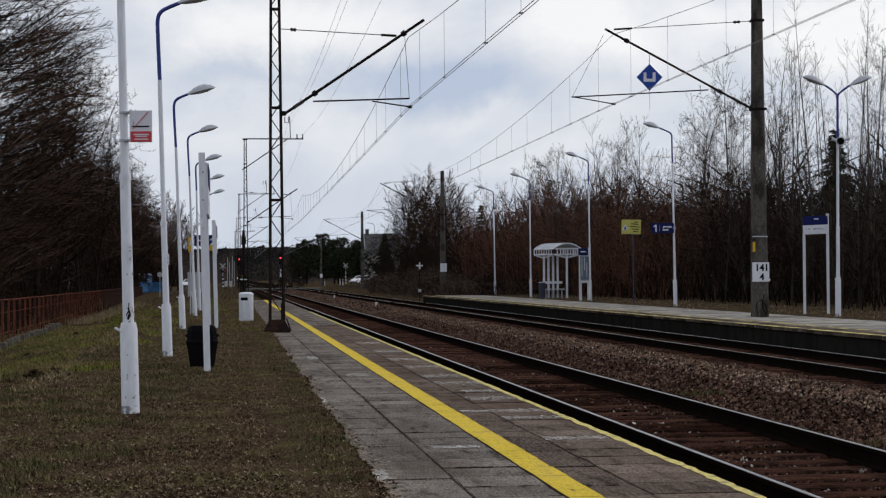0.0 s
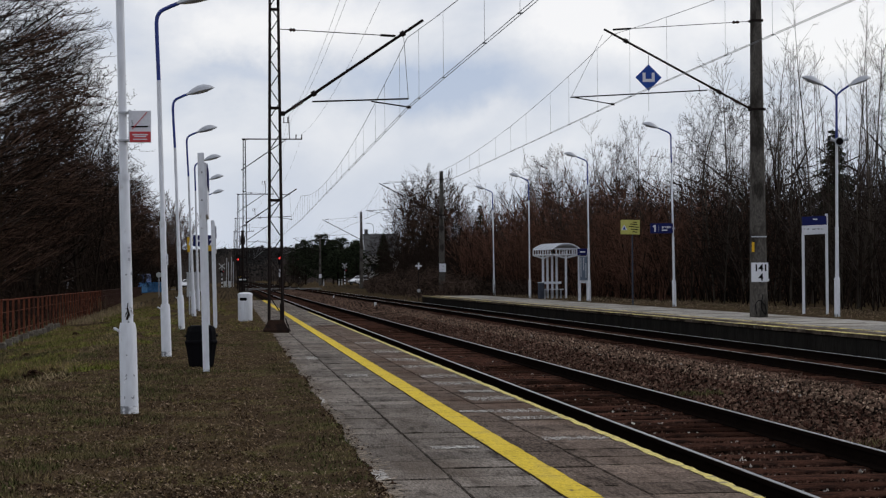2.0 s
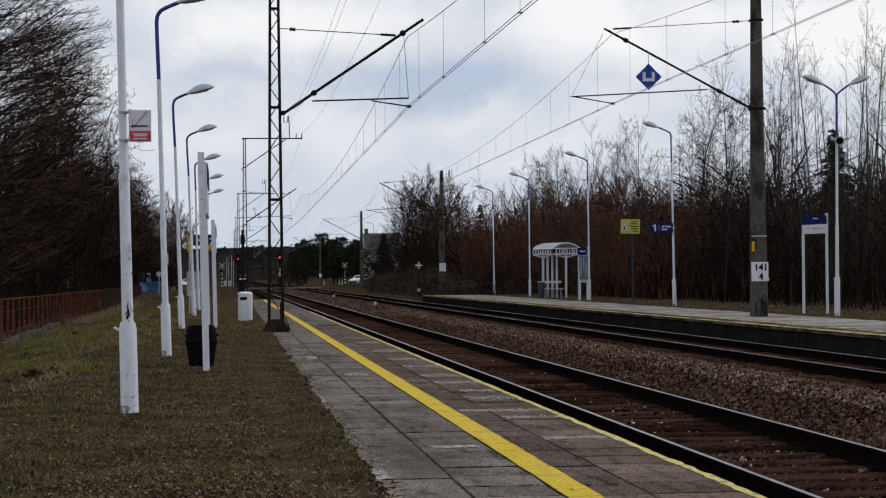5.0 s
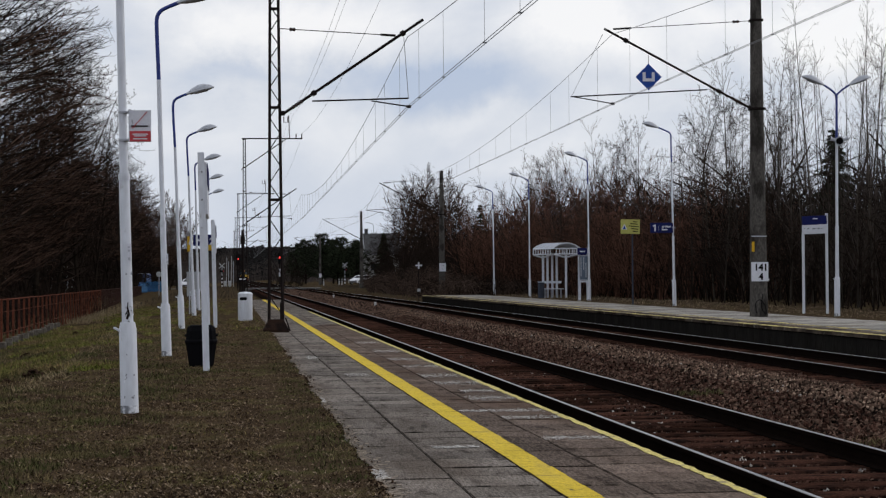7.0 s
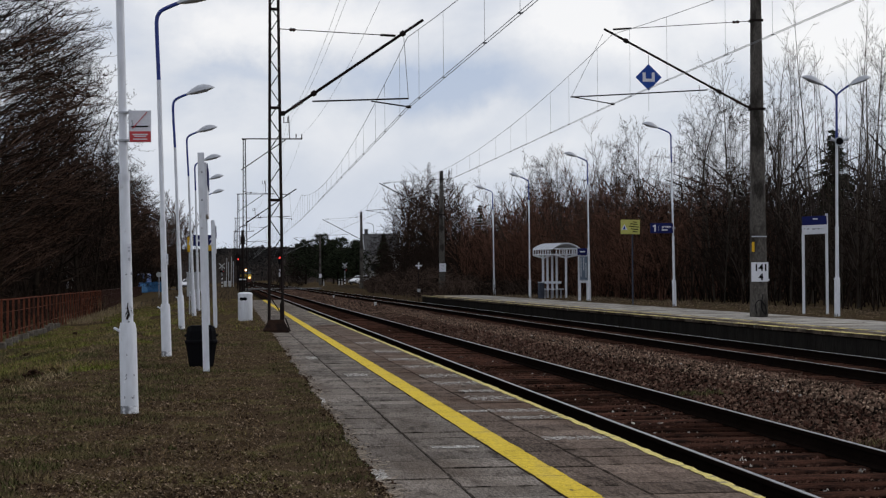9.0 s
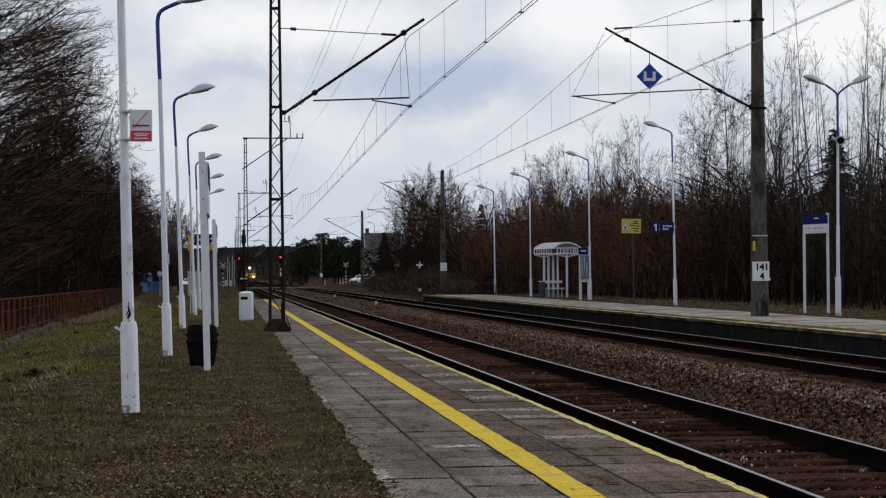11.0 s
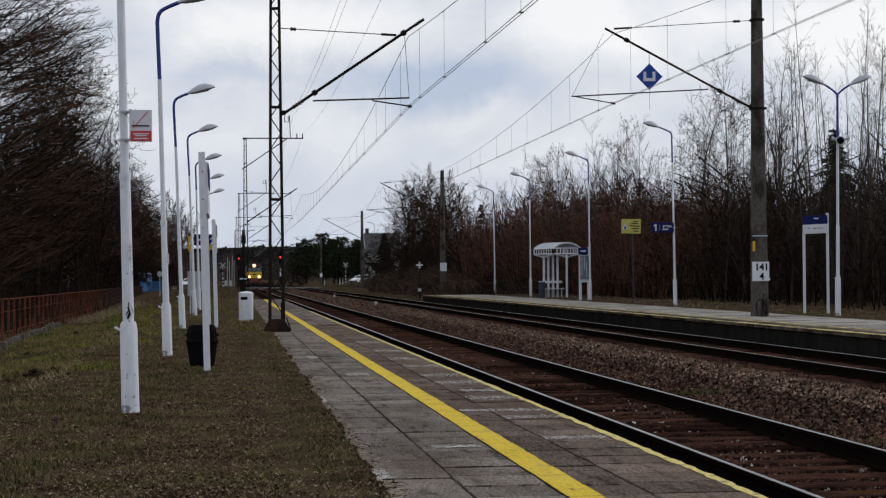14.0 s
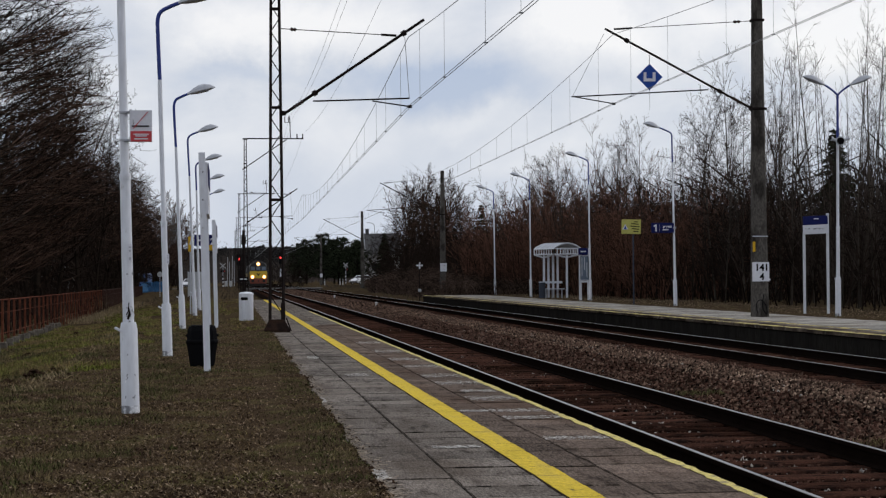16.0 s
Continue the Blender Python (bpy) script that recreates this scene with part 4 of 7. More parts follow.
# ---- vegetation ----
class Twigs:
    """Many thin three-sided tapered sticks in one mesh."""

    def __init__(self):
        self.a, self.b, self.ra, self.rb = [], [], [], []

    def stick(self, a, b, ra, rb):
        self.a.append(tuple(a)); self.b.append(tuple(b)); self.ra.append(ra); self.rb.append(rb)

    def mesh(self, name, mat):
        a, b = np.array(self.a), np.array(self.b)
        ra, rb = np.array(self.ra)[:, None], np.array(self.rb)[:, None]
        d = b - a
        d /= np.maximum(np.linalg.norm(d, axis=1, keepdims=True), 1e-9)
        ref = np.where(np.abs(d[:, 2:3]) < 0.9, np.array([[0, 0, 1.0]]), np.array([[1.0, 0, 0]]))
        s = np.cross(d, ref); s /= np.linalg.norm(s, axis=1, keepdims=True)
        u = np.cross(d, s)
        n = len(a)
        v = np.empty((n, 6, 3))
        for k in range(3):
            w = s * math.cos(2.0944 * k) + u * math.sin(2.0944 * k)
            v[:, k], v[:, 3 + k] = a + w * ra, b + w * rb
        o = (np.arange(n) * 6)[:, None, None]
        q = np.array([[0, 1, 4, 3], [1, 2, 5, 4], [2, 0, 3, 5]])[None]
        f = (q + o).reshape(-1)
        me = bpy.data.meshes.new(name)
        me.vertices.add(n * 6); me.vertices.foreach_set("co", v.reshape(-1))
        me.loops.add(len(f)); me.loops.foreach_set("vertex_index", f.astype(np.int32))
        me.polygons.add(n * 3)
        me.polygons.foreach_set("loop_start", np.arange(0, n * 12, 4, dtype=np.int32))
        me.polygons.foreach_set("loop_total", np.full(n * 3, 4, dtype=np.int32))
        me.materials.append(mat)
        me.update(calc_edges=True)
        return me


def grow(tw, wood, r, p, d, length, radius, level, cfg):
    """One branch: bent sticks with side branches along it."""
    n = cfg["steps"][level]
    seg = length / n
    for i in range(n):
        k0, k1 = i / n, (i + 1) / n
        d = (d + Vector((r.gauss(0, 1), r.gauss(0, 1), r.gauss(0, 1))) * cfg["wander"] + Vector((0, 0, cfg["lift"][level]))).normalized()
        q = p + d * seg
        taper = 0.93 if level == 0 else 0.75
        ra, rb = radius * (1 - taper * k0), radius * (1 - taper * k1)
        (wood if level == 0 else tw).stick(p, q, ra, max(rb, cfg["thin"]))
        if level + 1 < len(cfg["steps"]) and k1 > cfg["bare"][level]:
            m = cfg["side"][level]
            m = int(m) + (r.random() < m % 1)
            for _ in range(m):
                az = r.uniform(0, 6.283)
                side = d.cross(Vector((math.cos(az), math.sin(az), 0.3))).normalized()
                ang = r.uniform(*cfg["angle"])
                nd = (d * math.cos(ang) + side * math.sin(ang)).normalized()
                ln = cfg["child"][level] * length * (1.15 - 0.7 * k1) * r.uniform(0.65, 1.2)
                grow(tw, wood, r, p.lerp(q, r.random()), nd, ln, max(rb * cfg["slim"], cfg["thin"]), level + 1, cfg)
        p = q


def bare_tree(seed, height, trunk, cfg, bark, twig, label, stems=1, spread=0.5):
    r = random.Random(seed)
    t = thing("bare_tree", (0, 0, -500), label, "tree")
    tw, wood = Twigs(), Twigs()
    for s in range(stems):
        a = r.uniform(0, 6.283)
        out = 0 if stems == 1 else r.uniform(0.08, 0.62)
        h = height * (1 if s == 0 else r.uniform(0.6, 1.0))
        d = Vector((math.cos(a) * out * spread, math.sin(a) * out * spread, 1)).normalized()
        grow(tw, wood, r, Vector((math.cos(a) * out * 0.4, math.sin(a) * out * 0.4, -0.25)), d, h, trunk * (1 if s == 0 else 0.7), 0, cfg)
    k = new("trunk", wood.mesh("trunk", bark)); k.parent = t
    c = new("crown", tw.mesh("crown", twig)); c.parent = t
    return t


UPRIGHT = dict(steps=(12, 3, 2), side=(2.5, 1.6), child=(0.17, 0.42), bare=(0.14, 0.1), angle=(0.42, 0.78), wander=0.02, lift=(0.05, 0.045, 0.03), thin=0.0045, slim=0.34)
BROOM = dict(steps=(7, 6, 4, 2), side=(2.3, 2.0, 1.9), child=(0.78, 0.42, 0.40), bare=(0.22, 0.18, 0.1), angle=(0.28, 0.72), wander=0.045, lift=(0.02, 0.03, 0.01, 0.0), thin=0.020, slim=0.55)
SLENDER = dict(steps=(10, 3, 2), side=(3.5, 2.4), child=(0.30, 0.42), bare=(0.10, 0.1), angle=(0.45, 0.85), wander=0.03, lift=(0.05, 0.04, 0.02), thin=0.0055, slim=0.36)
BUSHY = dict(steps=(5, 4, 2), side=(3.4, 2.3), child=(0.50, 0.42), bare=(0.08, 0.1), angle=(0.40, 0.85), wander=0.08, lift=(0.05, 0.12, 0.06), thin=0.008, slim=0.5)
BROAD = dict(steps=(10, 5, 3, 2), side=(4.3, 2.0, 1.7), child=(0.37, 0.42, 0.48), bare=(0.12, 0.12, 0.1), angle=(0.75, 1.35), wander=0.06, lift=(0.05, 0.06, 0.02, 0.0), thin=0.011, slim=0.52)

T_TALL = "slender leafless tree with fine upright grey-brown twigs"
T_BUSH = "dense leafless thicket shrub with dark brown stems"
T_RED = "dense leafless shrub with reddish brown twigs"
T_WOOD = "tall leafless woodland tree with dense dark branches"
slender = [bare_tree(20 + i, h, 0.062, SLENDER, BARK_GREY, TWIG_GREY, T_TALL) for i, h in enumerate((9.0, 10.0, 8.0, 9.5))]
upright = [bare_tree(120 + i, h, 0.052, UPRIGHT, BARK_GREY, TWIG_GREY, "tall thin straight leafless tree with short steep twigs") for i, h in enumerate((11.0, 10.0, 9.2))]
brooms = [bare_tree(130 + i, 11.2, 0.20, BROOM, BARK, TWIG_BROWN, "leafless tree with a rounded crown of fine rising branches") for i in range(2)]
bushes = [bare_tree(40 + i, 4.6, 0.05, BUSHY, BARK, TWIG, T_BUSH, 4) for i in range(3)]
red_bushes = [bare_tree(50 + i, 5.2, 0.05, BUSHY, BARK, TWIG_RED, T_RED, 4) for i in range(2)]
SHRUB = dict(steps=(8, 3, 2), side=(2.6, 2.0), child=(0.26, 0.45), bare=(0.16, 0.1), angle=(0.35, 0.70), wander=0.022, lift=(0.008, 0.0, 0.0), thin=0.006, slim=0.45)
T_FAN = "tall fan-shaped leafless shrub with many thin stems"
fans = [bare_tree(90 + i, 8.6, 0.048, SHRUB, BARK_GREY, (TWIG_RED, TWIG_GREY, TWIG_RED)[i], T_FAN, 11, 1.1) for i in range(3)]
broad = [bare_tree(60 + i, 14.5, 0.165, BROAD, BARK, TWIG, T_WOOD) for i in range(3)]


def plant(kinds, x, y, size=1.0, group="", label=""):
    m = pose(x, y, max(ground_height(x, y), -0.6) - 0.02, rng.uniform(-3, 3), rng.uniform(-3, 3), rng.uniform(0, 360))
    t = copy_thing(rng.choice(kinds), m)
    s = size * rng.uniform(0.9, 1.1)
    t.scale = (s * rng.uniform(0.9, 1.1), s * rng.uniform(0.9, 1.1), s)
    if group:
        t["group"] = group
    if label:
        t["label"] = label
    return t


# thicket behind the far platform
for i in range(84):
    y = 47 + 105 * ((i + rng.random()) / 84) ** 1.1
    plant(slender if i % 5 < 2 or y > 90 else upright, 19.8 + 0.02 * (y - 47) + rng.uniform(0, 8.0), y, 0.68 + 0.32 * rng.random() - 0.04 * ease(85, 105, y) - 0.32 * ease(120, 155, y), "thicket trees")
for x, y, s in ((21.8, 70.0, 1.30), (20.6, 57.5, 0.95), (24.0, 66.0, 1.15), (22.6, 80.0, 1.15), (25, 90, 1.1)):
    plant(slender, x, y, s, "thicket trees")
# the tallest stems, that stand clear against the sky: x for each metre of y, y, size
for k, y, s in ((0.3306, 66.0, 1.14), (0.3195, 72.0, 1.02), (0.3262, 60.0, 0.80), (0.3420, 63.0, 0.88), (0.3530, 70.0, 0.92), (0.3600, 62.0, 0.90), (0.3660, 74.0, 1.05), (0.3080, 70.0, 0.84), (0.2990, 64.0, 0.76), (0.2890, 76.0, 0.88), (0.2790, 70.0, 0.78), (0.2690, 80.0, 0.86), (0.2600, 78.0, 0.78), (0.3480, 58.0, 0.78), (0.3130, 80.0, 0.98), (0.3700, 58.0, 0.9)):
    plant(upright, k * y, y, s, "thicket trees")
for i in range(28):
    y = 46 + 130 * (i + rng.random()) / 28
    plant(bushes, 19.4 + rng.uniform(0, 4.5) + 0.012 * y, y, rng.uniform(0.75, 1.15), "thicket shrubs")
for i in range(34):
    y = 80 + 68 * (i + rng.random()) / 34
    plant(red_bushes, 19.0 + rng.uniform(0, 5.5), y, rng.uniform(0.85, 1.25) + 0.1 * ease(88, 105, y) * ease(135, 115, y), "thicket shrubs")
for x, y, s in ((23.5, 108, 0.68), (22.5, 122, 0.62), (25.5, 98, 0.70), (24.5, 135, 0.56), (24, 150, 0.50), (27, 84, 0.72), (26, 168, 0.5)):
    plant(broad, x, y, s, "thicket trees")
for x, y, s in ((25.0, 236, 1.02), (22.4, 226, 0.90), (27.5, 232, 0.85), (21.0, 218, 0.66), (28.5, 240, 0.6), (23.5, 205, 0.62), (24.0, 245, 0.95), (26, 214, 0.7), (26.6, 229, 0.95), (23.6, 240, 0.98), (28.0, 238, 0.84), (25.2, 222, 0.88), (29.5, 246, 0.72)):
    plant(brooms, x, y, s, "trees by the crossing")
for i in range(12):
    y = 97 + 56 * (i + rng.random()) / 12
    plant(fans, 20.2 + rng.uniform(0, 4.5), y, (0.86 + 0.24 * rng.random()) * (1 - 0.38 * ease(112, 145, y)), "thicket shrubs")
for x, y, s in ((20.0, 105, 1.08), (21.5, 100, 1.05), (23.5, 112, 1.12), (22.5, 92, 0.9)):
    plant(fans, x, y, s, "thicket shrubs")
for i in range(12):
    plant(fans, 20.5 + rng.uniform(0, 6.5), 50 + 34 * (i + rng.random()) / 12, rng.uniform(0.5, 0.68), "thicket shrubs")
for i in range(16):
    plant(bushes, rng.uniform(17.5, 27), rng.uniform(165, 245), rng.uniform(0.5, 0.95), "thicket shrubs")

for i in range(13):
    plant(upright, 21.5 + rng.uniform(0, 8.5), 55 + 36 * (i + rng.random()) / 13, rng.uniform(0.85, 1.08), "thicket trees")
for x, y, s in ((9.5, 330, 0.9), (11.2, 345, 1.1), (12.6, 335, 1.2), (10.2, 360, 1.2), (12.8, 326, 0.8), (8.6, 372, 1.0)):
    plant(bushes, x, y, s, "shrubs beyond the crossing", "grey-brown leafless shrub beside the far track")
# woodland beyond the fence
for i in range(10):
    y = 78 + 185 * ((i + rng.random()) / 10) ** 1.2
    plant(broad, -9.5 - 7.5 * rng.random() - 0.004 * y, y, rng.uniform(0.85, 1.0), "woodland trees")
for x, y, s in ((-8.7, 152, 0.84), (-8.6, 168, 0.80), (-9.3, 186, 0.80), (-8.4, 208, 0.74), (-7.5, 233, 0.64), (-9.6, 64, 1.0), (-9.8, 78, 0.98), (-9.2, 88, 0.95), (-12.0, 58, 1.05), (-9.4, 100, 0.98), (-9.2, 113, 0.92), (-9.3, 128, 0.86), (-9.5, 150, 0.8), (-9.2, 172, 0.76), (-11.6, 195, 0.78), (-13, 90, 1.0), (-12.8, 232, 0.8)):
    plant(broad, x, y, s, "woodland trees")
for x, y, s in ((-6.7, 238, 0.86), (-7.9, 226, 0.92), (-5.6, 258, 0.72)):
    plant(brooms, x, y, s, "trees by the crossing")
for i in range(10):
    plant(bushes, -8.2 - 7 * rng.random(), 50 + 190 * (i + rng.random()) / 10, rng.uniform(0.6, 1.0), "woodland shrubs")


def undergrowth(name, label, count, x_range, y_range, tall, thick, mat, seed, twigs=3):
    """Uncounted stems with side twigs."""
    r = random.Random(seed)
    tw = Twigs()
    for _ in range(count):
        x, y = r.uniform(*x_range), r.uniform(*y_range)
        h = r.uniform(*tall)
        z = ground_height(x, y) - 0.05
        a = Vector((x, y, z))
        m = a + Vector((r.gauss(0, 0.12) * h, r.gauss(0, 0.12) * h, h * 0.5))
        b = m + Vector((r.gauss(0, 0.14) * h, r.gauss(0, 0.14) * h, h * 0.5))
        w = thick * r.uniform(0.5, 1.3)
        tw.stick(a, m, w, w * 0.7); tw.stick(m, b, w * 0.7, w * 0.3)
        for _ in range(twigs):
            p = m.lerp(b, r.random()) if r.random() < 0.6 else a.lerp(m, r.random())
            q = p + Vector((r.gauss(0, 0.22) * h, r.gauss(0, 0.22) * h, r.uniform(0.05, 0.35) * h))
            tw.stick(p, q, w * 0.5, w * 0.2)
    me = tw.mesh(name, mat)
    tagged(new(name, me), label, "undergrowth", "", "stuff")


def canopy(name, label, count, x_range, y_range, z_range, keep, mat, seed, size=1.0, thick=1.0):
    """Uncounted fine branchlets that fill the crowns of closely set trees."""
    r = random.Random(seed)
    tw = Twigs()
    for _ in range(count):
        p = Vector((r.uniform(*x_range), r.uniform(*y_range), r.uniform(*z_range)))
        if r.random() > keep(p):
            continue
        a = r.uniform(0, 6.283)
        d = Vector((math.cos(a), math.sin(a), r.uniform(-0.15, 0.75))).normalized()
        ln = r.uniform(0.9, 1.9) * size
        q = p + d * ln * 0.5 + Vector((0, 0, r.uniform(-.08, .1)))
        e = q + (d + Vector((r.gauss(0, .25), r.gauss(0, .25), r.gauss(0.1, .2)))).normalized() * ln * 0.5
        tw.stick(p, q, 0.012 * size * thick, 0.009 * size * thick); tw.stick(q, e, 0.009 * size * thick, 0.005 * size * thick)
        for k in range(4):
            o = p.lerp(e, 0.2 + 0.2 * k)
            f = (d + Vector((r.gauss(0, .6), r.gauss(0, .6), r.gauss(0.2, .35)))).normalized()
            tw.stick(o, o + f * ln * r.uniform(0.25, 0.5), 0.007 * size * thick, 0.004 * size * thick)
    tagged(new(name, tw.mesh(name, mat)), label, "branches", "", "stuff")


def arching(name, label, count, y_range, z_range, depth, mat, seed, out=0.0652, thick=1.0):
    """Long boughs that reach out of the wood, rise and bend over, with twigs along them."""
    r = random.Random(seed)
    tw = Twigs()
    for _ in range(count):
        y, z = y_range[0] + (y_range[1] - y_range[0]) * r.random() ** 1.3, r.uniform(*z_range)
        if r.random() < 0.62 * ease(7.0, 11.5, z):
            continue
        rim = -out * y + min(0.2, 0.75 * noise.noise(Vector((y * 0.16, z * 0.28, 2)))) - 1.9 * ease(4.6, 1.2, z) - 0.9 * ease(11.5, 15.0, z)
        tip = Vector((rim - abs(r.gauss(0, depth)), y, z))
        turn = r.uniform(-0.9, 0.9)
        rise = r.uniform(0.0, 0.75)
        d = Vector((math.cos(turn), math.sin(turn), rise))
        n, ln = 7, r.uniform(1.6, 3.8)
        bend = r.uniform(-0.34, 0.12)
        # walked backwards from the tip to the bough's root
        p, w = tip, 0.0045 * thick
        for i in range(n):
            k = i / n
            e = Vector((d.x, d.y, d.z + bend * (1 - k) + r.gauss(0, 0.07))).normalized()
            q = p - e * (ln / n)
            tw.stick(q, p, w + 0.0022 * thick, w)
            w += 0.0022 * thick
            for s in range(3):
                a = r.uniform(-1.0, 1.0)
                f = Vector((e.x * math.cos(a) - e.y * math.sin(a), e.x * math.sin(a) + e.y * math.cos(a), e.z + r.gauss(0.1, 0.45))).normalized()
                o = q.lerp(p, r.random())
                m = ln * r.uniform(0.10, 0.27) * (0.6 + k)
                g = o + f * m * 0.55
                h = g + (f + Vector((0, 0, r.gauss(0.1, 0.3)))).normalized() * m * 0.45
                tw.stick(o, g, 0.0048 * thick, 0.0040 * thick); tw.stick(g, h, 0.0040 * thick, 0.0030 * thick)
                if r.random() < 0.7:
                    v = (f + Vector((r.gauss(0, .5), r.gauss(0, .5), r.gauss(0, .5)))).normalized()
                    tw.stick(g, g + v * m * 0.45, 0.0036 * thick, 0.0028 * thick)
            p = q
    tagged(new(name, tw.mesh(name, mat)), label, "branches", "", "stuff")


arching("woodland_boughs", "long dark leafless boughs arching out of the wood", 460, (52, 84), (2.0, 14.5), 2.2, TWIG, 141, 0.0652, 1.35)
arching("woodland_boughs", "fine brown boughs along the edge of the wood", 260, (52, 90), (1.8, 9.0), 1.3, TWIG_BROWN, 142, 0.0645, 1.3)
canopy("woodland_branches", "dense dark leafless branches of the wood behind the fence", 5600, (-24, -6.0), (56, 180), (1.5, 15.5), lambda p: (1 - 0.9 * ease(5.0, 9.0, p.z)) * ease(-6.0, -9.4, p.x + 0.3 * math.sin(p.y * 0.4 + p.z * 0.5) + 0.012 * (p.y - 60)) * (0.45 + 0.55 * ease(13.5, 7.5, p.z)), TWIG, 101, 1.05, 1.25)
canopy("woodland_branches", "dense branches where the wood runs towards the crossing", 5500, (-15, -6.8), (135, 240), (2.6, 10.8), lambda p: ease(-7.0, -9.6, p.x - 0.018 * (p.y - 135)) * ease(11.5, 7.5, p.z + 0.02 * (p.y - 150)), TWIG_BROWN, 106, 1.2, 1.7)
canopy("thicket_branches", "dense fine leafless branches of the thicket", 12500, (19.6, 32), (46, 150), (0.8, 7.0), lambda p: ease(7.3, 2.2, p.z + 1.3 * ease(80, 58, p.y) + 1.6 * noise.noise(Vector((p.x * .3, p.y * .2, 0))) + 1.6 * ease(84, 108, p.y)), TWIG, 102)
canopy("reddish_branches", "dense reddish brown branches behind the shelter", 3600, (19.2, 26), (80, 133), (0.6, 6.0), lambda p: ease(5.8, 1.6, p.z + 2.0 * noise.noise(Vector((p.x * .3, p.y * .12, 4))) + 1.5 * ease(120, 150, p.y)), TWIG_RED, 103)
canopy("crown_twigs", "fine grey twigs of a round leafless crown near the crossing", 3600, (19.5, 28.5), (214, 236), (3.5, 15.0), lambda p: (1 - 0.78 * ease(6.0, 10.5, p.z)) * ease(1.05, 0.65, ((p.x - 24.0) / 4.4) ** 2 + ((p.z - 8.6) / 6.0) ** 2), TWIG, 107, 0.85, 0.9)
canopy("crossing_branches", "dense dark leafless branches near the crossing", 9000, (18.5, 31), (200, 250), (0.5, 13.0), lambda p: 0.9 * ease(7.5, 4.0, p.z) + 0.5 * max(0, 1 - ((p.x - 25.0) / 4.6) ** 2 - ((p.z - 6.0) / 7.5) ** 2), TWIG, 104, 1.0, 1.5)
undergrowth("undergrowth", "dark leafless undergrowth beneath the thicket trees", 4200, (19.3, 31), (44, 190), (1.2, 3.6), 0.026, TWIG, 71)
undergrowth("undergrowth", "reddish leafless undergrowth behind the shelter", 1400, (19.3, 27), (80, 131), (1.5, 3.8), 0.026, TWIG_RED, 72)
undergrowth("undergrowth", "dark leafless undergrowth along the bank beyond the shelter", 1100, (19.3, 27), (126, 168), (1.3, 3.6), 0.026, TWIG, 86)
undergrowth("woodland_interior", "close-set dark trunks deep in the wood", 1800, (31, 60), (60, 330), (4.5, 8.0), 0.13, BARK, 73, 4)
undergrowth("woodland_interior", "close-set dark trunks behind the fence", 1500, (-55, -10), (205, 420), (5, 11.0), 0.12, BARK, 74, 4)
undergrowth("woodland_interior", "single dark trunks in the wood behind the fence", 420, (-40, -9.5), (55, 205), (5, 11.0), 0.13, BARK, 83, 3)
# added brush: its dark stems give the wood's shade behind the bars
undergrowth("undergrowth", "low dark brush added for the shade behind the fence", 1000, (-9.5, -5.7), (39, 86), (0.3, 1.0), 0.014, TWIG, 84)
undergrowth("undergrowth", "dark leafless undergrowth behind the fence", 1500, (-18, -8.6), (45, 150), (0.5, 1.7), 0.024, TWIG, 75)
undergrowth("woodland_interior", "dark stems standing close behind the fence", 450, (-30, -10), (58, 200), (2.5, 6.0), 0.06, TWIG, 79)
undergrowth("far_thicket", "grey-brown leafless thicket far beyond the crossing", 900, (-40, 1.5), (400, 700), (4, 9.5), 0.075, HAZY_TWIG, 81, 5)
undergrowth("far_thicket", "grey-brown leafless thicket far beyond the crossing", 1100, (14, 75), (400, 700), (4, 9.0), 0.075, HAZY_TWIG, 82, 5)
undergrowth("far_thicket", "grey-brown leafless thicket where the tracks vanish", 500, (-30, 45), (880, 930), (5, 10.0), 0.10, HAZY_TWIG, 85, 5)


def brambles(count, seed, mat, label, low, high):
    """Tangled arching stems that cover the bank beside the crossing."""
    r = random.Random(seed)
    tw = Twigs()
    for _ in range(count):
        y = r.uniform(112, 254)
        x = max(13.1, 0.0765 * y) + 9.6 * r.random() ** 1.3
        mass = 0.55 + 0.9 * noise.noise(Vector((x * 0.5, y * 0.16, 60 + seed)))
        if r.random() > 0.35 + mass:
            continue
        h = r.uniform(low, high) * max(0.35, mass)
        a = r.uniform(0, 6.283)
        p = Vector((x, y, ground_height(x, y) - 0.03))
        q = p + Vector((math.cos(a) * h * 0.45, math.sin(a) * h * 0.45, h * 0.8))
        s = q + Vector((math.cos(a) * h * 0.6, math.sin(a) * h * 0.6, h * r.uniform(-0.25, 0.3)))
        tw.stick(p, q, 0.020, 0.015); tw.stick(q, s, 0.015, 0.007)
        for _ in range(3):
            o, b = p.lerp(s, r.random()) + Vector((0, 0, h * 0.25)), r.uniform(0, 6.283)
            tw.stick(o, o + Vector((math.cos(b) * h * 0.4, math.sin(b) * h * 0.4, h * r.uniform(-0.15, 0.4))), 0.012, 0.005)
    tagged(new("brambles", tw.mesh("brambles", mat)), label, "undergrowth", "", "stuff")


brambles(11000, 76, DRY_BRUSH, "dry grey-brown brambles tangled on the bank near the crossing", 0.4, 1.3)
brambles(7000, 77, TWIG, "dark leafless brambles on the bank near the crossing", 0.4, 1.5)


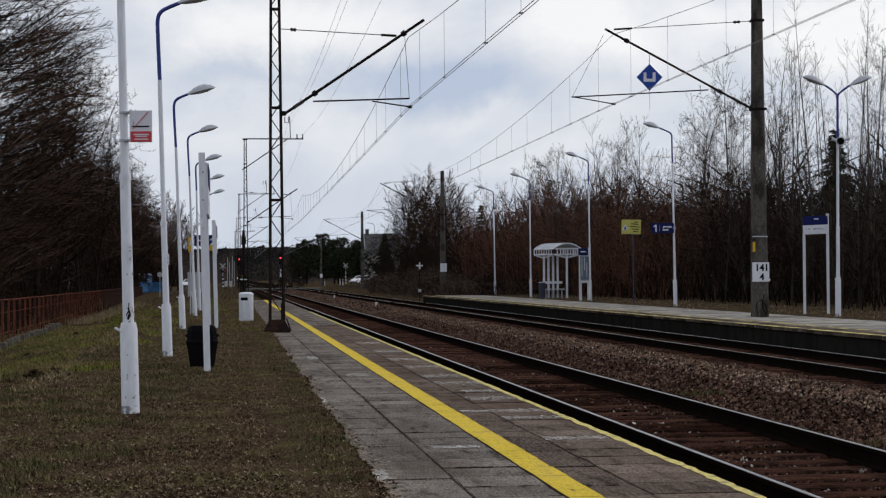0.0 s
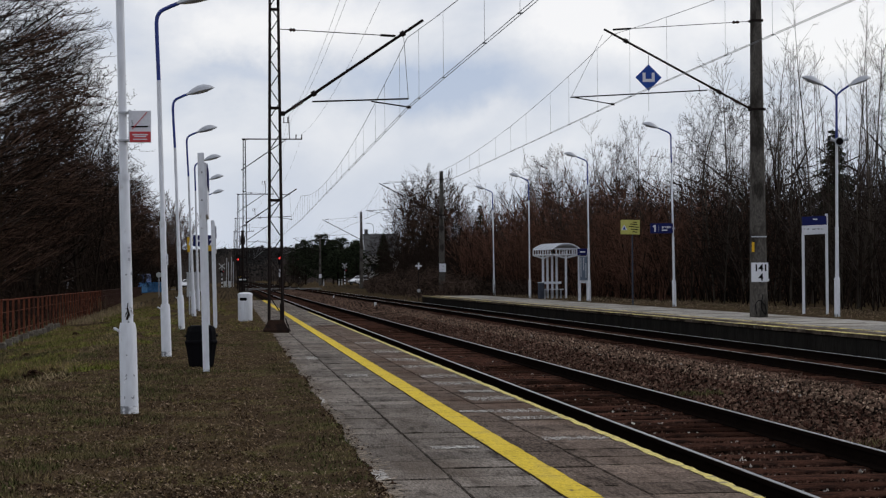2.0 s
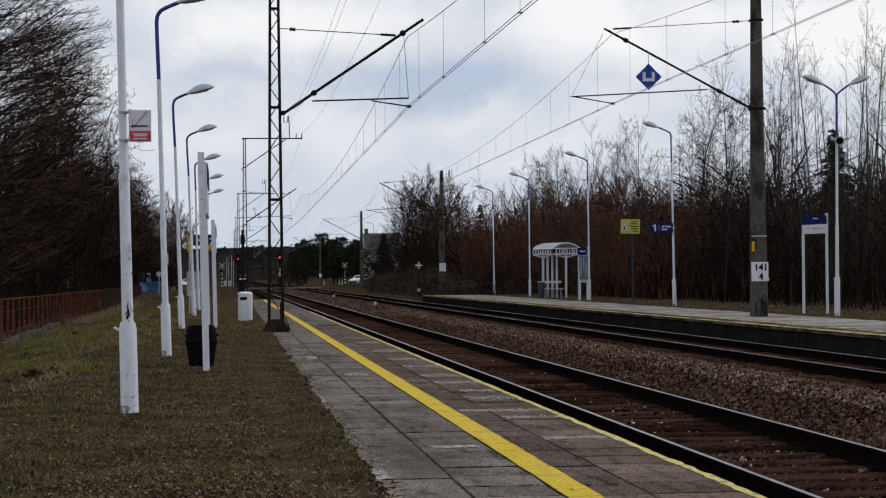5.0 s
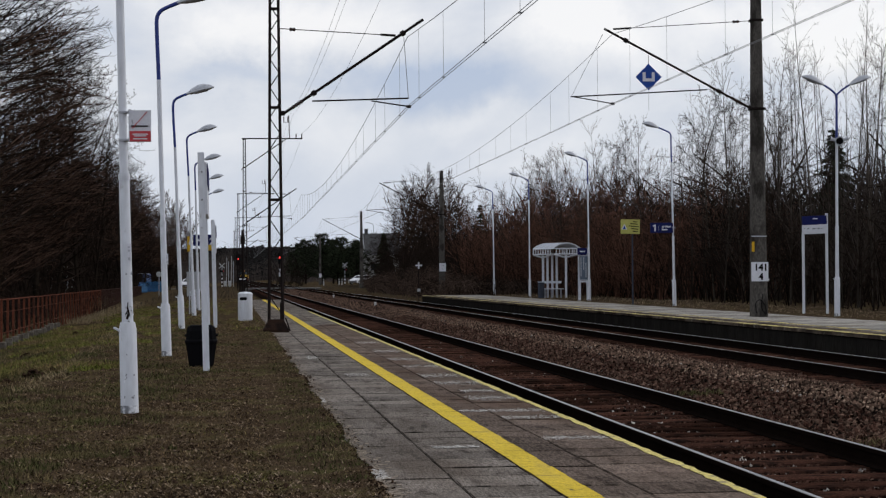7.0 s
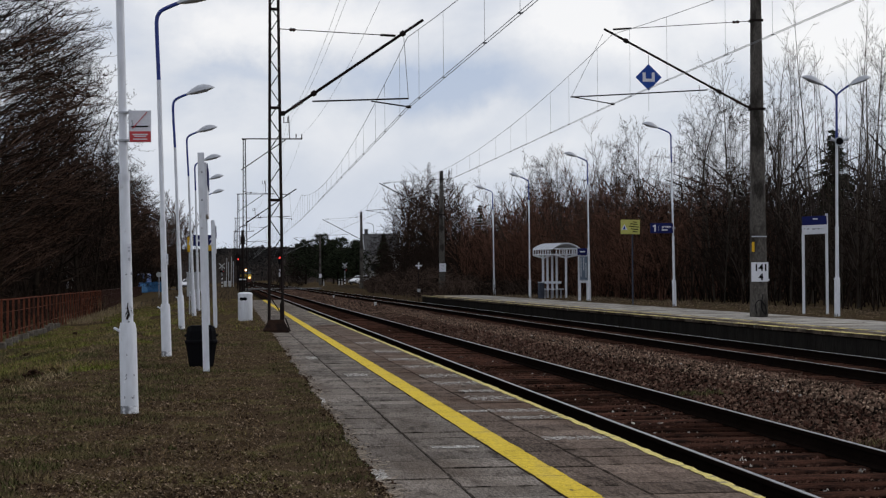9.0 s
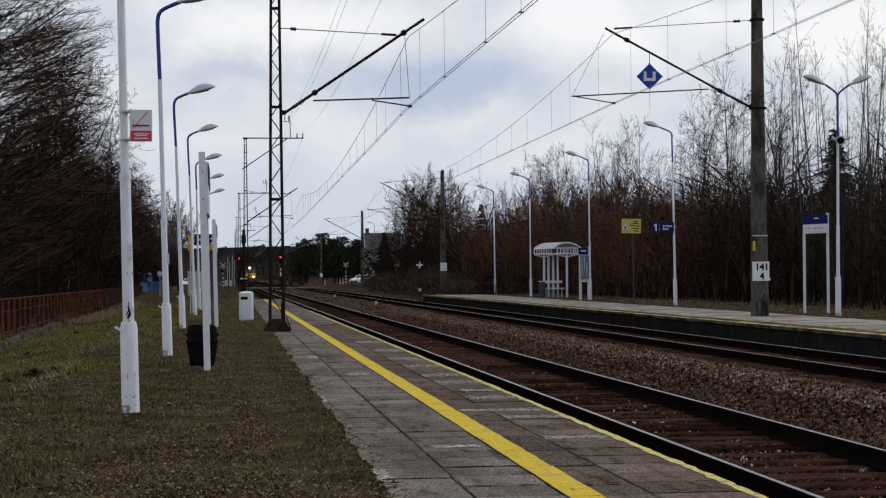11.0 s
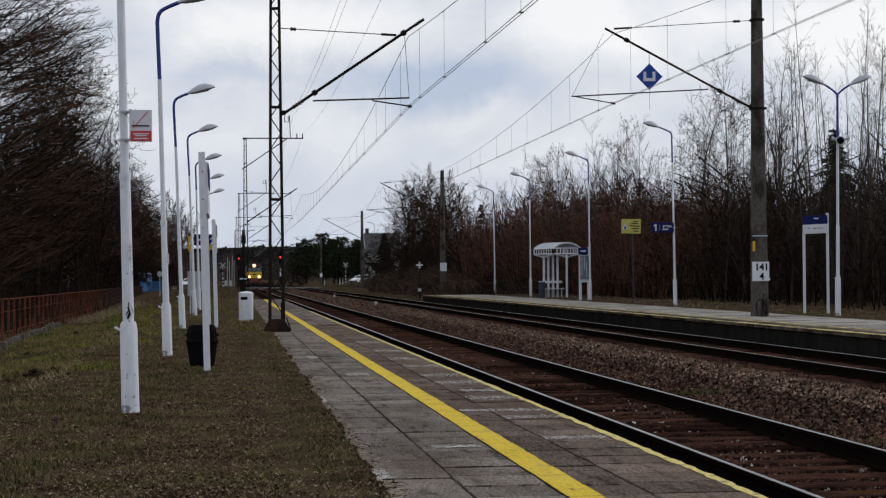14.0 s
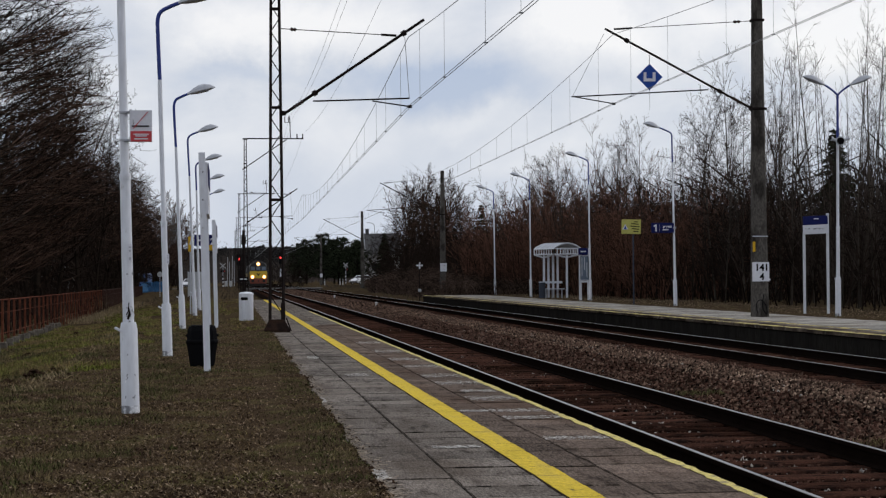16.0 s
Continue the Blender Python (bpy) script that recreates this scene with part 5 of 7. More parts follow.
def clump_cloud(name, label, places, mat, seed, cone=True, lump=(0.10, 0.24)):
    """Evergreen crowns out of many small uneven clumps: (x, y, z, height, radius) each."""
    r = random.Random(seed)
    verts, faces = [], []
    tri = [(0, 1, 2), (0, 2, 3), (0, 3, 4), (0, 4, 1), (5, 2, 1), (5, 3, 2), (5, 4, 3), (5, 1, 4)]
    for x, y, z, h, rad, n in places:
        for _ in range(n):
            k = r.random() ** 0.8
            w = rad * ((1.05 - 0.85 * k) if cone else math.sin(0.5 + 2.45 * k)) * math.sqrt(r.random())
            a = r.uniform(0, 6.283)
            w *= 1 + 0.45 * noise.noise(Vector((math.cos(a) * 1.6, math.sin(a) * 1.6, k * 5 + x)))
            c = (x + math.cos(a) * w, y + math.sin(a) * w, z + h * (0.12 + 0.86 * k))
            s = rad * r.uniform(*lump)
            o = len(verts)
            loc = [(0, 0, s * .7), (s, 0, r.uniform(-.3, .3) * s), (0, s, 0), (-s, 0, r.uniform(-.3, .3) * s), (0, -s, 0), (0, 0, -s * .4)]
            verts += [(c[0] + px * r.uniform(.5, 1.5), c[1] + py * r.uniform(.5, 1.5), c[2] + pz) for px, py, pz in loc]
            faces += [(i + o, j + o, q + o) for i, j, q in tri]
    return verts, faces


def pine(x, y, height, radius, label, group, seed, clumps=330, cone=True):
    t = thing("pine_tree", (x, y, ground_height(x, y)), label, "tree", group)
    part("trunk", Shape().tube([(0, 0, -0.2), (0.1, 0, height * 0.5), (0, 0, height * 0.95)], [0.2, 0.13, 0.03], 7), BARK, t)
    r = random.Random(seed)
    tw = Twigs()
    for _ in range(clumps):
        k = 0.18 + 0.82 * r.random() ** 0.8
        a = r.uniform(0, 6.283)
        w = radius * (1.05 - 0.9 * k if cone else math.sin(0.55 + 2.35 * k)) * r.random() ** 0.45
        w *= 1 + 0.5 * noise.noise(Vector((math.cos(a) * 1.5, math.sin(a) * 1.5, k * 4 + x)))
        c = Vector((math.cos(a) * w, math.sin(a) * w, height * k))
        tw.stick(Vector((0, 0, c.z - 0.35 * w)), c, 0.05, 0.03)
        for _ in range(15):
            d = Vector((r.gauss(0, 1), r.gauss(0, 1), r.gauss(0.35, 0.7))).normalized()
            tw.stick(c, c + d * r.uniform(0.25, 0.6), 0.055, 0.02)
    c = new("crown", tw.mesh("crown", NEEDLES)); c.parent = t
    return t


def spruce(x, y, height, radius, label, group, seed, thick=1.0, apart=1.0, name="spruce_tree", taper=0.9):
    """Whorls of drooping boughs hung with short twigs."""
    r = random.Random(seed)
    t = thing(name, (x, y, ground_height(x, y)), label, "tree", group)
    part("trunk", Shape().tube([(0, 0, -0.2), (0.05, 0, height * 0.5), (0, 0, height)], [0.17, 0.10, 0.015], 7), BARK, t)
    tw = Twigs()
    z = 0.6
    while z < height - 0.15:
        k = 1 - z / height
        for b in range(r.randint(6, 9)):
            a = r.uniform(0, 6.283)
            ln = (0.08 + radius * k ** taper) * r.uniform(0.7, 1.12)
            p, steps = Vector((0, 0, z + r.uniform(-.08, .08))), 6
            for i in range(steps):
                u = i / steps
                d = Vector((math.cos(a), math.sin(a), 0.15 - 0.75 * u + (0.35 if u > 0.7 else 0)))
                q = p + d * (ln / steps)
                tw.stick(p, q, 0.022 * thick, 0.016 * thick)
                for _ in range(5):
                    w = a + r.choice((-1, 1)) * r.uniform(0.5, 1.4)
                    o = p.lerp(q, r.random())
                    m = r.uniform(0.10, 0.24) * (1.1 - 0.5 * u) * (0.6 + ln)
                    tw.stick(o, o + Vector((math.cos(w) * m, math.sin(w) * m, -m * r.uniform(0.1, 0.9))), 0.018 * thick, 0.010 * thick)
                p = q
        z += (0.17 + 0.14 * k) * apart
    c = new("crown", tw.mesh("crown", NEEDLES)); c.parent = t
    return t


P_LABEL = "dark green pine with a full uneven crown"
for i, (x, y, h, rd) in enumerate(((14.5, 345, 9.0, 3.2), (17.0, 332, 9.8, 3.4), (19.5, 340, 8.8, 3.2), (21.5, 350, 9.4, 3.3), (16.5, 322, 7.4, 2.8), (24.0, 340, 8.6, 3.1), (14.2, 372, 8.6, 2.6), (22.5, 322, 7.6, 2.8), (19, 318, 6.4, 2.6), (26.5, 345, 8.0, 3.0))):
    pine(x, y, h * 0.93, rd * 1.12, P_LABEL, "pines beyond the crossing", 80 + i, 190, False)
spruce(21.75, 255, 7.5, 1.95, "dark spruce with drooping boughs before the grey house", "", 95, 3.6, 0.75)
spruce(27.5, 80, 7.75, 2.5, "dark spruce standing among the bare thicket", "", 96)
spruce(26.5, 190, 7.6, 1.9, "dark evergreen behind the brown shrubs", "", 97, 2.0, 1.6)


def far_forest():
    r = random.Random(9)
    places = []
    for _ in range(1500):
        x, y = r.uniform(-230, 150), r.uniform(860, 1020)
        places.append((x, y, -1, r.uniform(15.8, 17.8) + 1.6 * noise.noise(Vector((x * 0.02, 0, 0))) + 0.012 * (y - 860), r.uniform(2.6, 4.2), 11))
    for _ in range(1300):
        a = r.uniform(0, 6.283)
        d = r.uniform(480, 640)
        x, y = math.cos(a) * d, math.sin(a) * d
        if abs(x) < 90 and y > 0:
            continue
        places.append((x, y, -1, r.uniform(10, 15), r.uniform(4, 7), 6))
    v, f = clump_cloud("far_forest", "", places, FOREST_FAR, 10)
    raw("far_forest", v, f, FOREST_FAR, "dark wooded ridge on the horizon", "forest", "stuff")
    # wooded slope under the crowns
    s = Shape()
    pts, faces = [], []
    for i in range(41):
        x = -260 + 11 * i
        top = 18.3 + 1.2 * noise.noise(Vector((x * 0.02, 5, 0)))
        pts += [(x, 1000, -2), (x, 1030, top), (x, 1060, -2)]
        if i:
            o = 3 * (i - 1)
            faces += [(o, o + 3, o + 4, o + 1), (o + 1, o + 4, o + 5, o + 2)]
    s.add(pts, faces)
    tagged(part("wooded_slope", s, FOREST_FAR), "dark wooded slope far behind the tracks", "backdrop", "", "structure")


far_forest()


def near_grass():
    """Short blades and tufts on the verge, fallen leaves between them."""
    r = random.Random(31)
    def greenness(x, y):
        return 0.8 * noise.noise(Vector((x * 0.9, y * 0.55, 7))) + 0.36 * ease(0.1, -1.2, x) - 0.33 + 0.3 * noise.noise(Vector((x * 4, y * 2.2, 3))) + 0.85 * ease(0.2, 0.65, x) * ease(-0.2, 0.2, noise.noise(Vector((0, y * 0.28, 21))))
    blades = {True: ([], []), False: ([], [])}
    for _ in range(150000):
        y = 8.5 + 42 * r.random() ** 1.7
        x = r.uniform(-1.2 - 0.13 * y, 0.86)
        dens = greenness(x, y)
        green = dens > 0
        if not green and r.random() < 0.40 or green and r.random() < 0.25:
            continue
        z = ground_height(x, y)
        if z < -0.5:
            continue
        verts, faces = blades[green]
        h = r.uniform(0.012, 0.044) * (1 + 0.7 * dens if green else 0.6) * (1.5 if x < -2.2 else 0.55 if x > 0.25 else 1)
        a = r.uniform(0, 6.283)
        w = r.uniform(0.0022, 0.0046) * (1 + y / 40)
        dx, dy = math.cos(a), math.sin(a)
        o = len(verts)
        lean = 0.6 if green else 1.4
        lx, ly = r.gauss(0, lean) * h, r.gauss(0, lean) * h
        verts += [(x - dx * w, y - dy * w, z - 0.004), (x + dx * w, y + dy * w, z - 0.004), (x + lx, y + ly, z + h)]
        faces.append((o, o + 1, o + 2))
    raw("verge_grass", *blades[True], BLADE, "short green grass and moss on the verge", "grass", "stuff")
    raw("verge_dry_grass", *blades[False], BLADE_DRY, "flattened dry brown grass on the verge", "grass", "stuff")
    verts, faces = [], []
    for _ in range(50000):
        y = 9 + 40 * r.random() ** 1.6
        x = r.uniform(-0.8 - 0.12 * y, 0.84)
        if greenness(x, y) > 0 and r.random() < 0.72:
            continue
        if r.random() < 0.30:
            x, y = 15.7 + 4.2 * r.random() ** 0.7, r.uniform(42, 112)
        z = max(ground_height(x, y) + 0.006, 0.006) if x > 0.5 else ground_height(x, y) + 0.006
        s = (r.uniform(0.004, 0.012) if r.random() < 0.97 else r.uniform(0.014, 0.024)) * (1 if x < 5 else 3.2)
        a = r.uniform(0, 6.283)
        dx, dy = math.cos(a) * s, math.sin(a) * s
        o = len(verts)
        verts += [(x - dx, y - dy, z), (x + dy * .5, y - dx * .5, z + r.uniform(0, .012)), (x + dx, y + dy, z + r.uniform(0, .014)), (x - dy * .5, y + dx * .5, z + .002)]
        faces += [(o, o + 1, o + 2, o + 3)]
    # crumbs of dark soil on the bare ground and along the slabs
    crumbs, cf = [], []
    tri = [(0, 1, 2), (0, 2, 3), (0, 3, 4), (0, 4, 1), (5, 2, 1), (5, 3, 2), (5, 4, 3), (5, 1, 4)]
    for k in range(26000):
        y = 8.8 + 34 * r.random() ** 1.8
        if k % 4 == 0:
            ragged = noise.noise(Vector((0, y * 0.5, 40)))
            x = 0.83 + 0.0022 * y + r.gauss(0, 0.035) + 0.05 * max(0, ragged)
            if r.random() > 0.22 + ragged:
                continue
        else:
            x = r.uniform(-1.0 - 0.12 * y, 0.80)
            if greenness(x, y) > 0.05 or noise.noise(Vector((x * 2.1, y * 1.3, 50))) < -0.05:
                continue
        z = max(ground_height(x, y), -0.004 if x > 0.76 else -1)
        s = r.uniform(0.006, 0.017) * (1.5 if r.random() < 0.06 else 1)
        o = len(crumbs)
        for ax, ay, az in ((0, 0, 1), (1, 0, 0), (0, 1, 0), (-1, 0, 0), (0, -1, 0), (0, 0, -1)):
            crumbs.append((x + (ax + r.gauss(0, .2)) * s, y + (ay + r.gauss(0, .2)) * s, z + (az * 0.7 + r.gauss(0, .15)) * s))
        cf += [tuple(i + o for i in q) for q in tri]
    raw("soil_crumbs", crumbs, cf, SOIL, "dark crumbs of soil on the verge", "soil", "stuff")
    raw("fallen_leaves", verts, faces, LITTER, "small dry fallen leaves on the verge", "leaves", "stuff")
    verts, faces = [], []
    for _ in range(80000):
        y = 22 + 62 * r.random() ** 1.3
        x = r.uniform(-5.0, -1.3)
        if noise.noise(Vector((x * 0.8, y * 0.30, 17))) < -0.08 + 0.25 * ease(-2.6, -1.3, x):
            continue
        z = ground_height(x, y)
        h = r.uniform(0.025, 0.085)
        a = r.uniform(0, 6.283)
        w = r.uniform(0.003, 0.006) * (1 + y / 60)
        o = len(verts)
        verts += [(x - math.cos(a) * w, y - math.sin(a) * w, z - 0.004), (x + math.cos(a) * w, y + math.sin(a) * w, z - 0.004), (x + r.gauss(0, .5) * h, y + r.gauss(0, .5) * h, z + h)]
        faces.append((o, o + 1, o + 2))
    weeds = Twigs()
    for wx, wy, size in ((6.28, 23.3, 0.20), (6.05, 23.6, 0.12), (6.02, 16.3, 0.20)):
        for _ in range(70):
            px, py = wx + r.gauss(0, size * 0.55), wy + r.gauss(0, size)
            h, z = r.uniform(0.02, 0.07), ballast_height(px, py) + 0.02
            weeds.stick((px, py, z), (px + r.gauss(0, .6) * h, py + r.gauss(0, .6) * h, z + h), 0.006, 0.002)
    tagged(new("ballast_weeds", weeds.mesh("ballast_weeds", BLADE)), "small green weeds growing in the ballast", "weeds", "", "stuff")
    raw("bank_grass", verts, faces, BLADE_GREEN, "yellow-green grass on the bank by the fence", "grass", "stuff")
    tw = Twigs()
    for _ in range(900):
        y = 19 + 42 * r.random()
        x = -2.1 - 0.018 * (y - 20) + r.gauss(0, 0.10) + 0.12 * math.sin(y * 0.6)
        h, z = r.uniform(0.02, 0.06), ground_height(x, y)
        tw.stick((x, y, z), (x + r.gauss(0, .9) * h, y + r.gauss(0, .9) * h, z + h), 0.007, 0.003)
    for _ in range(1300):
        if r.random() < 0.85:
            y = 60 + 45 * r.random() ** 1.3
            x = -5.1 - 0.003 * (y - 42) + r.gauss(0.25, 0.25)
            h = r.uniform(0.05, 0.24)
        else:
            y = 44 + 70 * r.random(); x = r.uniform(17.6, 19.2); h = r.uniform(0.03, 0.12)
        z = ground_height(x, y)
        tw.stick((x, y, z), (x + r.gauss(0, .4) * h, y + r.gauss(0, .4) * h, z + h), 0.010, 0.003)
    for mat, seed, label in ((BLADE_GREEN, 3, "scattered green tufts farther along the verge"), (BLADE_DRY, 4, "scattered brown tufts farther along the verge")):
        tufts = Twigs()
        for _ in range(6500):
            y = 40 + 62 * r.random() ** 1.2
            x = r.uniform(-4.6, 0.75)
            if noise.noise(Vector((x * 0.8, y * 0.1, 30 + seed))) < -0.05:
                continue
            h, z = r.uniform(0.02, 0.06), ground_height(x, y)
            tufts.stick((x, y, z - 0.005), (x + r.gauss(0, .8) * h, y + r.gauss(0, .8) * h, z + h), 0.008, 0.003)
        tagged(new("verge_tufts", tufts.mesh("verge_tufts", mat)), label, "grass", "", "stuff")
    tagged(new("dry_grass", tw.mesh("dry_grass", STRAW)), "pale dry grass tufts along the fence and bank", "grass", "", "stuff")


near_grass()
undergrowth("dry_weeds", "low dry weeds on the bank near the crossing", 2400, (12.6, 20), (113, 262), (0.06, 0.30), 0.02, BARK_GREY, 77, 2)
undergrowth("dry_weeds", "low dry weeds beyond the platform's end", 1000, (-5.5, 1.2), (98, 250), (0.06, 0.3), 0.02, BARK_GREY, 78, 2)
for t in slender + upright + brooms + bushes + red_bushes + broad + fans:
    for o in list(t.children_recursive) + [t]:
        bpy.data.objects.remove(o)


# ---- fence and things on the left verge ----
def fence(y0, y1, x0, x1, mat, label, seed, top=0.75, blocks=True):
    """Slim upright bars on small concrete blocks, joined by a top rail and two thin ones."""
    r = random.Random(seed)
    n = int((y1 - y0) / 1.44)
    f = thing("fence", (x0, y0, 0), label, "fence", "fence sections")
    dx = (x1 - x0) / n
    tops = [top - 0.0019 * (1.44 * i) + r.uniform(-0.008, 0.008) for i in range(n + 1)]
    for i in range(n + 1):
        x, y = dx * i, 1.44 * i
        z = ground_height(x0 + x, y0 + y)
        part("post", Shape().box((x + r.uniform(-.01, .01), y, (tops[i] + z - 0.08) / 2), (0.046, 0.045, tops[i] - z + 0.08), Matrix.Rotation(r.uniform(-.012, .012), 3, "Y"), 0.006), mat, f)
        if blocks and i < 14:
            part("base_block", Shape().box((x + 0.03, y, z + 0.05), (0.15, 0.11 + r.uniform(-.02, .03), 0.20 + r.uniform(0, .06)), Matrix.Rotation(r.uniform(-.1, .1), 3, "X"), 0.02), BLOCK, f, "pale cracked concrete base block")
        if i < n:
            for down, thick in ((0.02, 0.026), (0.29, 0.012), (0.74, 0.014)):
                a, b = Vector((x, y, tops[i] - down)), Vector((x + dx, y + 1.44, tops[i + 1] - down))
                part("rail", Shape().tube([a, b], thick * 0.6, 4), mat, f)
    return f


fence(38.0, 87.5, -4.80, -6.04, FENCE, "low rusty red-brown steel fence along the grass verge", 1)
fence(88.6, 174.0, -6.07, -8.24, material("dark_weathered_fence", (0.055, 0.030, 0.024), 0.9, vary=0.4, gloss=0.05), "low dark weathered steel fence farther along the verge", 2, 0.66, False)


def edge_sign(at, height, span, label):
    """A station sign on two flat posts, standing along the platform."""
    s = thing("station_sign", at, label, "sign", "signs seen edge-on")
    for y in (0, span):
        part("post", Shape().box((-0.025 * height / 2.7, y, height / 2), (0.082, 0.05, height), Matrix.Rotation(-0.02, 3, "Y"), 0.008), WHITE, s)
    part("panel", Shape().box((0.0, span / 2, height - 0.45), (0.045, span - 0.06, 0.66), Matrix.Rotation(-0.02, 3, "Y"), 0.008), SIGN_WHITE, s)
    part("navy_field", Shape().box((0.028, span / 2, height - 0.27), (0.008, span - 0.12, 0.28), Matrix.Rotation(-0.02, 3, "Y")), NAVY, s)
    for z in (0.25, 0.60, 0.95):
        part("bolt", Shape().tube([(-0.04, -0.02, height - z), (-0.04, -0.035, height - z)], 0.012, 8), SCUFF, s)
    return s


edge_sign((-0.29, 22.9, -0.02), 2.76, 1.9, "white station sign on two flat steel posts in the grass")
edge_sign((-0.33, 43.3, -0.02), 2.57, 1.6, "white station sign on two flat steel posts farther along")


def black_bin():
    b = thing("litter_bin", (-0.37, 24.25, -0.02), "black plastic litter bin standing on the grass", "litter bin")
    pts, faces = [], []
    for z, a in ((0, 0.150), (0.05, 0.165), (0.24, 0.190), (0.30, 0.200), (0.33, 0.213), (0.35, 0.213), (0.37, 0.198), (0.48, 0.190), (0.54, 0.172)):
        k = 0.05
        pts += [(-a + k, -a, z), (a - k, -a, z), (a, -a + k, z), (a, a - k, z), (a - k, a, z), (-a + k, a, z), (-a, a - k, z), (-a, -a + k, z)]
    for i in range(8):
        for j in range(8):
            faces.append((8 * i + j, 8 * i + (j + 1) % 8, 8 * i + 8 + (j + 1) % 8, 8 * i + 8 + j))
    faces += [tuple(range(8)), tuple(range(64, 72))]
    part("body", Shape().add(pts, faces), BLACK_PLASTIC, b)
    part("inner_bag", Shape().box((0, 0, 0.545), (0.29, 0.29, 0.02), chamfer=0.008), BLACK_PLASTIC, b)
    for x in (-0.2, 0.2):
        part("handle", Shape().box((x, 0, 0.42), (0.04, 0.12, 0.035), chamfer=0.01), BLACK_PLASTIC, b)


black_bin()


def white_bin():
    b = thing("litter_bin", (0.435, 49.4, 0), "white round litter bin with a dark slot", "litter bin")
    part("drum", Shape().tube([(0, 0, 0), (0, 0, 0.03), (0, 0, 0.70)], [0.185, 0.195, 0.195], 24), WHITE, b, smooth=True)
    part("lid", Shape().tube([(0, 0, 0.695), (0, 0, 0.735), (0, 0, 0.775), (0, 0, 0.785)], [0.200, 0.200, 0.15, 0.03], 24), WHITE, b, smooth=True)
    part("slot", Shape().box((-0.05, -0.178, 0.60), (0.19, 0.05, 0.085), Matrix.Rotation(-0.25, 3, "Z"), 0.02), BLACK_PLASTIC, b, "dark slot in the drum")


white_bin()


def no_smoking_sign():
    s = thing("no_smoking_sign", (-0.840, 15.72, 2.33), "white and red no-smoking sign clamped to a lamp post", "sign")
    s.matrix_basis = pose(-0.840, 15.72, 2.33, 0, 0, 0)
    part("panel", Shape().box((0.09, 0, 0.135), (0.186, 0.006, 0.275), chamfer=0.002), SIGN_WHITE, s)
    part("red_field", Shape().box((0.09, -0.0055, 0.047), (0.178, 0.005, 0.09)), SIGN_RED, s)
    pic = part("cigarette", Shape().box((0.085, -0.006, 0.135), (0.142, 0.005, 0.011)), SIGN_BLACK, s)
    d = Vector((0.125, 0, 0.145))
    part("slash", Shape().box((0.085, -0.010, 0.185), (d.length, 0.004, 0.006), Matrix.Rotation(-math.atan2(d.z, d.x), 3, "Y")), SIGN_RED, s)
    part("smoke_wisp", Shape().tube(bent([(0.022, -0.005, 0.15), (0.028, -0.005, 0.165), (0.020, -0.005, 0.178), (0.026, -0.005, 0.19)]), 0.0015, 4), SIGN_BLACK, s)
    for z, w in ((0.065, 0.13), (0.050, 0.10), (0.025, 0.12)):
        part("text_bar", Shape().box((0.09, -0.009, z), (w, 0.003, 0.009)), SIGN_WHITE, s)
    for z in (0.25, 0.01):
        part("clamp", Shape().tube([(-0.05, 0.08, z), (-0.05, 0.08, z + 0.018)], 0.056, 14), LAMP_GREY, s)
        part("clamp_arm", Shape().box((0.0, 0.02, z + 0.01), (0.03, 0.03, 0.02)), LAMP_GREY, s)
    part("back_rail", Shape().box((0.002, 0.012, 0.14), (0.02, 0.02, 0.28)), LAMP_GREY, s)


no_smoking_sign()


def sticker(at, label):
    s = thing("number_sticker", at, label, "sticker", "stickers on lamp posts")
    k = part("paper", Shape().box((0, 0, 0), (0.035, 0.004, 0.16), Matrix.Rotation(0.35, 3, "Z")), SIGN_WHITE, s)
    for z, h in ((0.05, 0.02), (0.02, 0.025), (-0.05, 0.035)):
        part("printed_bar", Shape().box((0, -0.004, z), (0.018, 0.003, h * 0.7), Matrix.Rotation(0.35, 3, "Z")), LAMP_GREY, k)


def scuffs():
    """Dark scrapes on the nearest lamp post."""
    r = random.Random(4)
    for i in range(16):
        z = r.choice((0.80, 0.84, 0.88, 0.92, 0.3, 0.15, 0.5, 1.2)) + r.uniform(-.03, .03)
        rad = 0.0765 if z < 0.72 else 0.049
        a = r.uniform(-0.6, 1.1)
        s = Shape().box((0, 0, 0), (r.uniform(0.006, 0.016), 0.004, r.uniform(0.015, 0.06)), Matrix.Rotation(a, 3, "Z") @ Matrix.Rotation(r.uniform(-.6, .6), 3, "Y"))
        part("scrape", s, SCUFF, lamp_1, "dark scrape in the paint", at=(math.sin(a) * rad - 0.10 * z / 5.4, -math.cos(a) * rad, z))
    for a, z, w, h, lean in ((0.10, 0.83, 0.020, 0.05, 0.3), (0.22, 0.875, 0.014, 0.07, -0.25), (-0.05, 0.865, 0.010, 0.05, 0.5), (0.15, 0.93, 0.008, 0.04, 0.1)):
        s = Shape().box((0, 0, 0), (w, 0.004, h), Matrix.Rotation(a, 3, "Z") @ Matrix.Rotation(lean, 3, "Y"))
        part("scrape", s, STEEL_DARK, lamp_1, "black scrape down to bare steel", at=(math.sin(a) * 0.0495 - 0.10 * z / 5.4, -math.cos(a) * 0.0495, z))


scuffs()
sticker((-0.852, 15.743, 1.375), "white paper sticker with blue bars on a lamp post")
sticker((-0.925, 27.545, 1.45), "white paper sticker with blue bars on another lamp post")


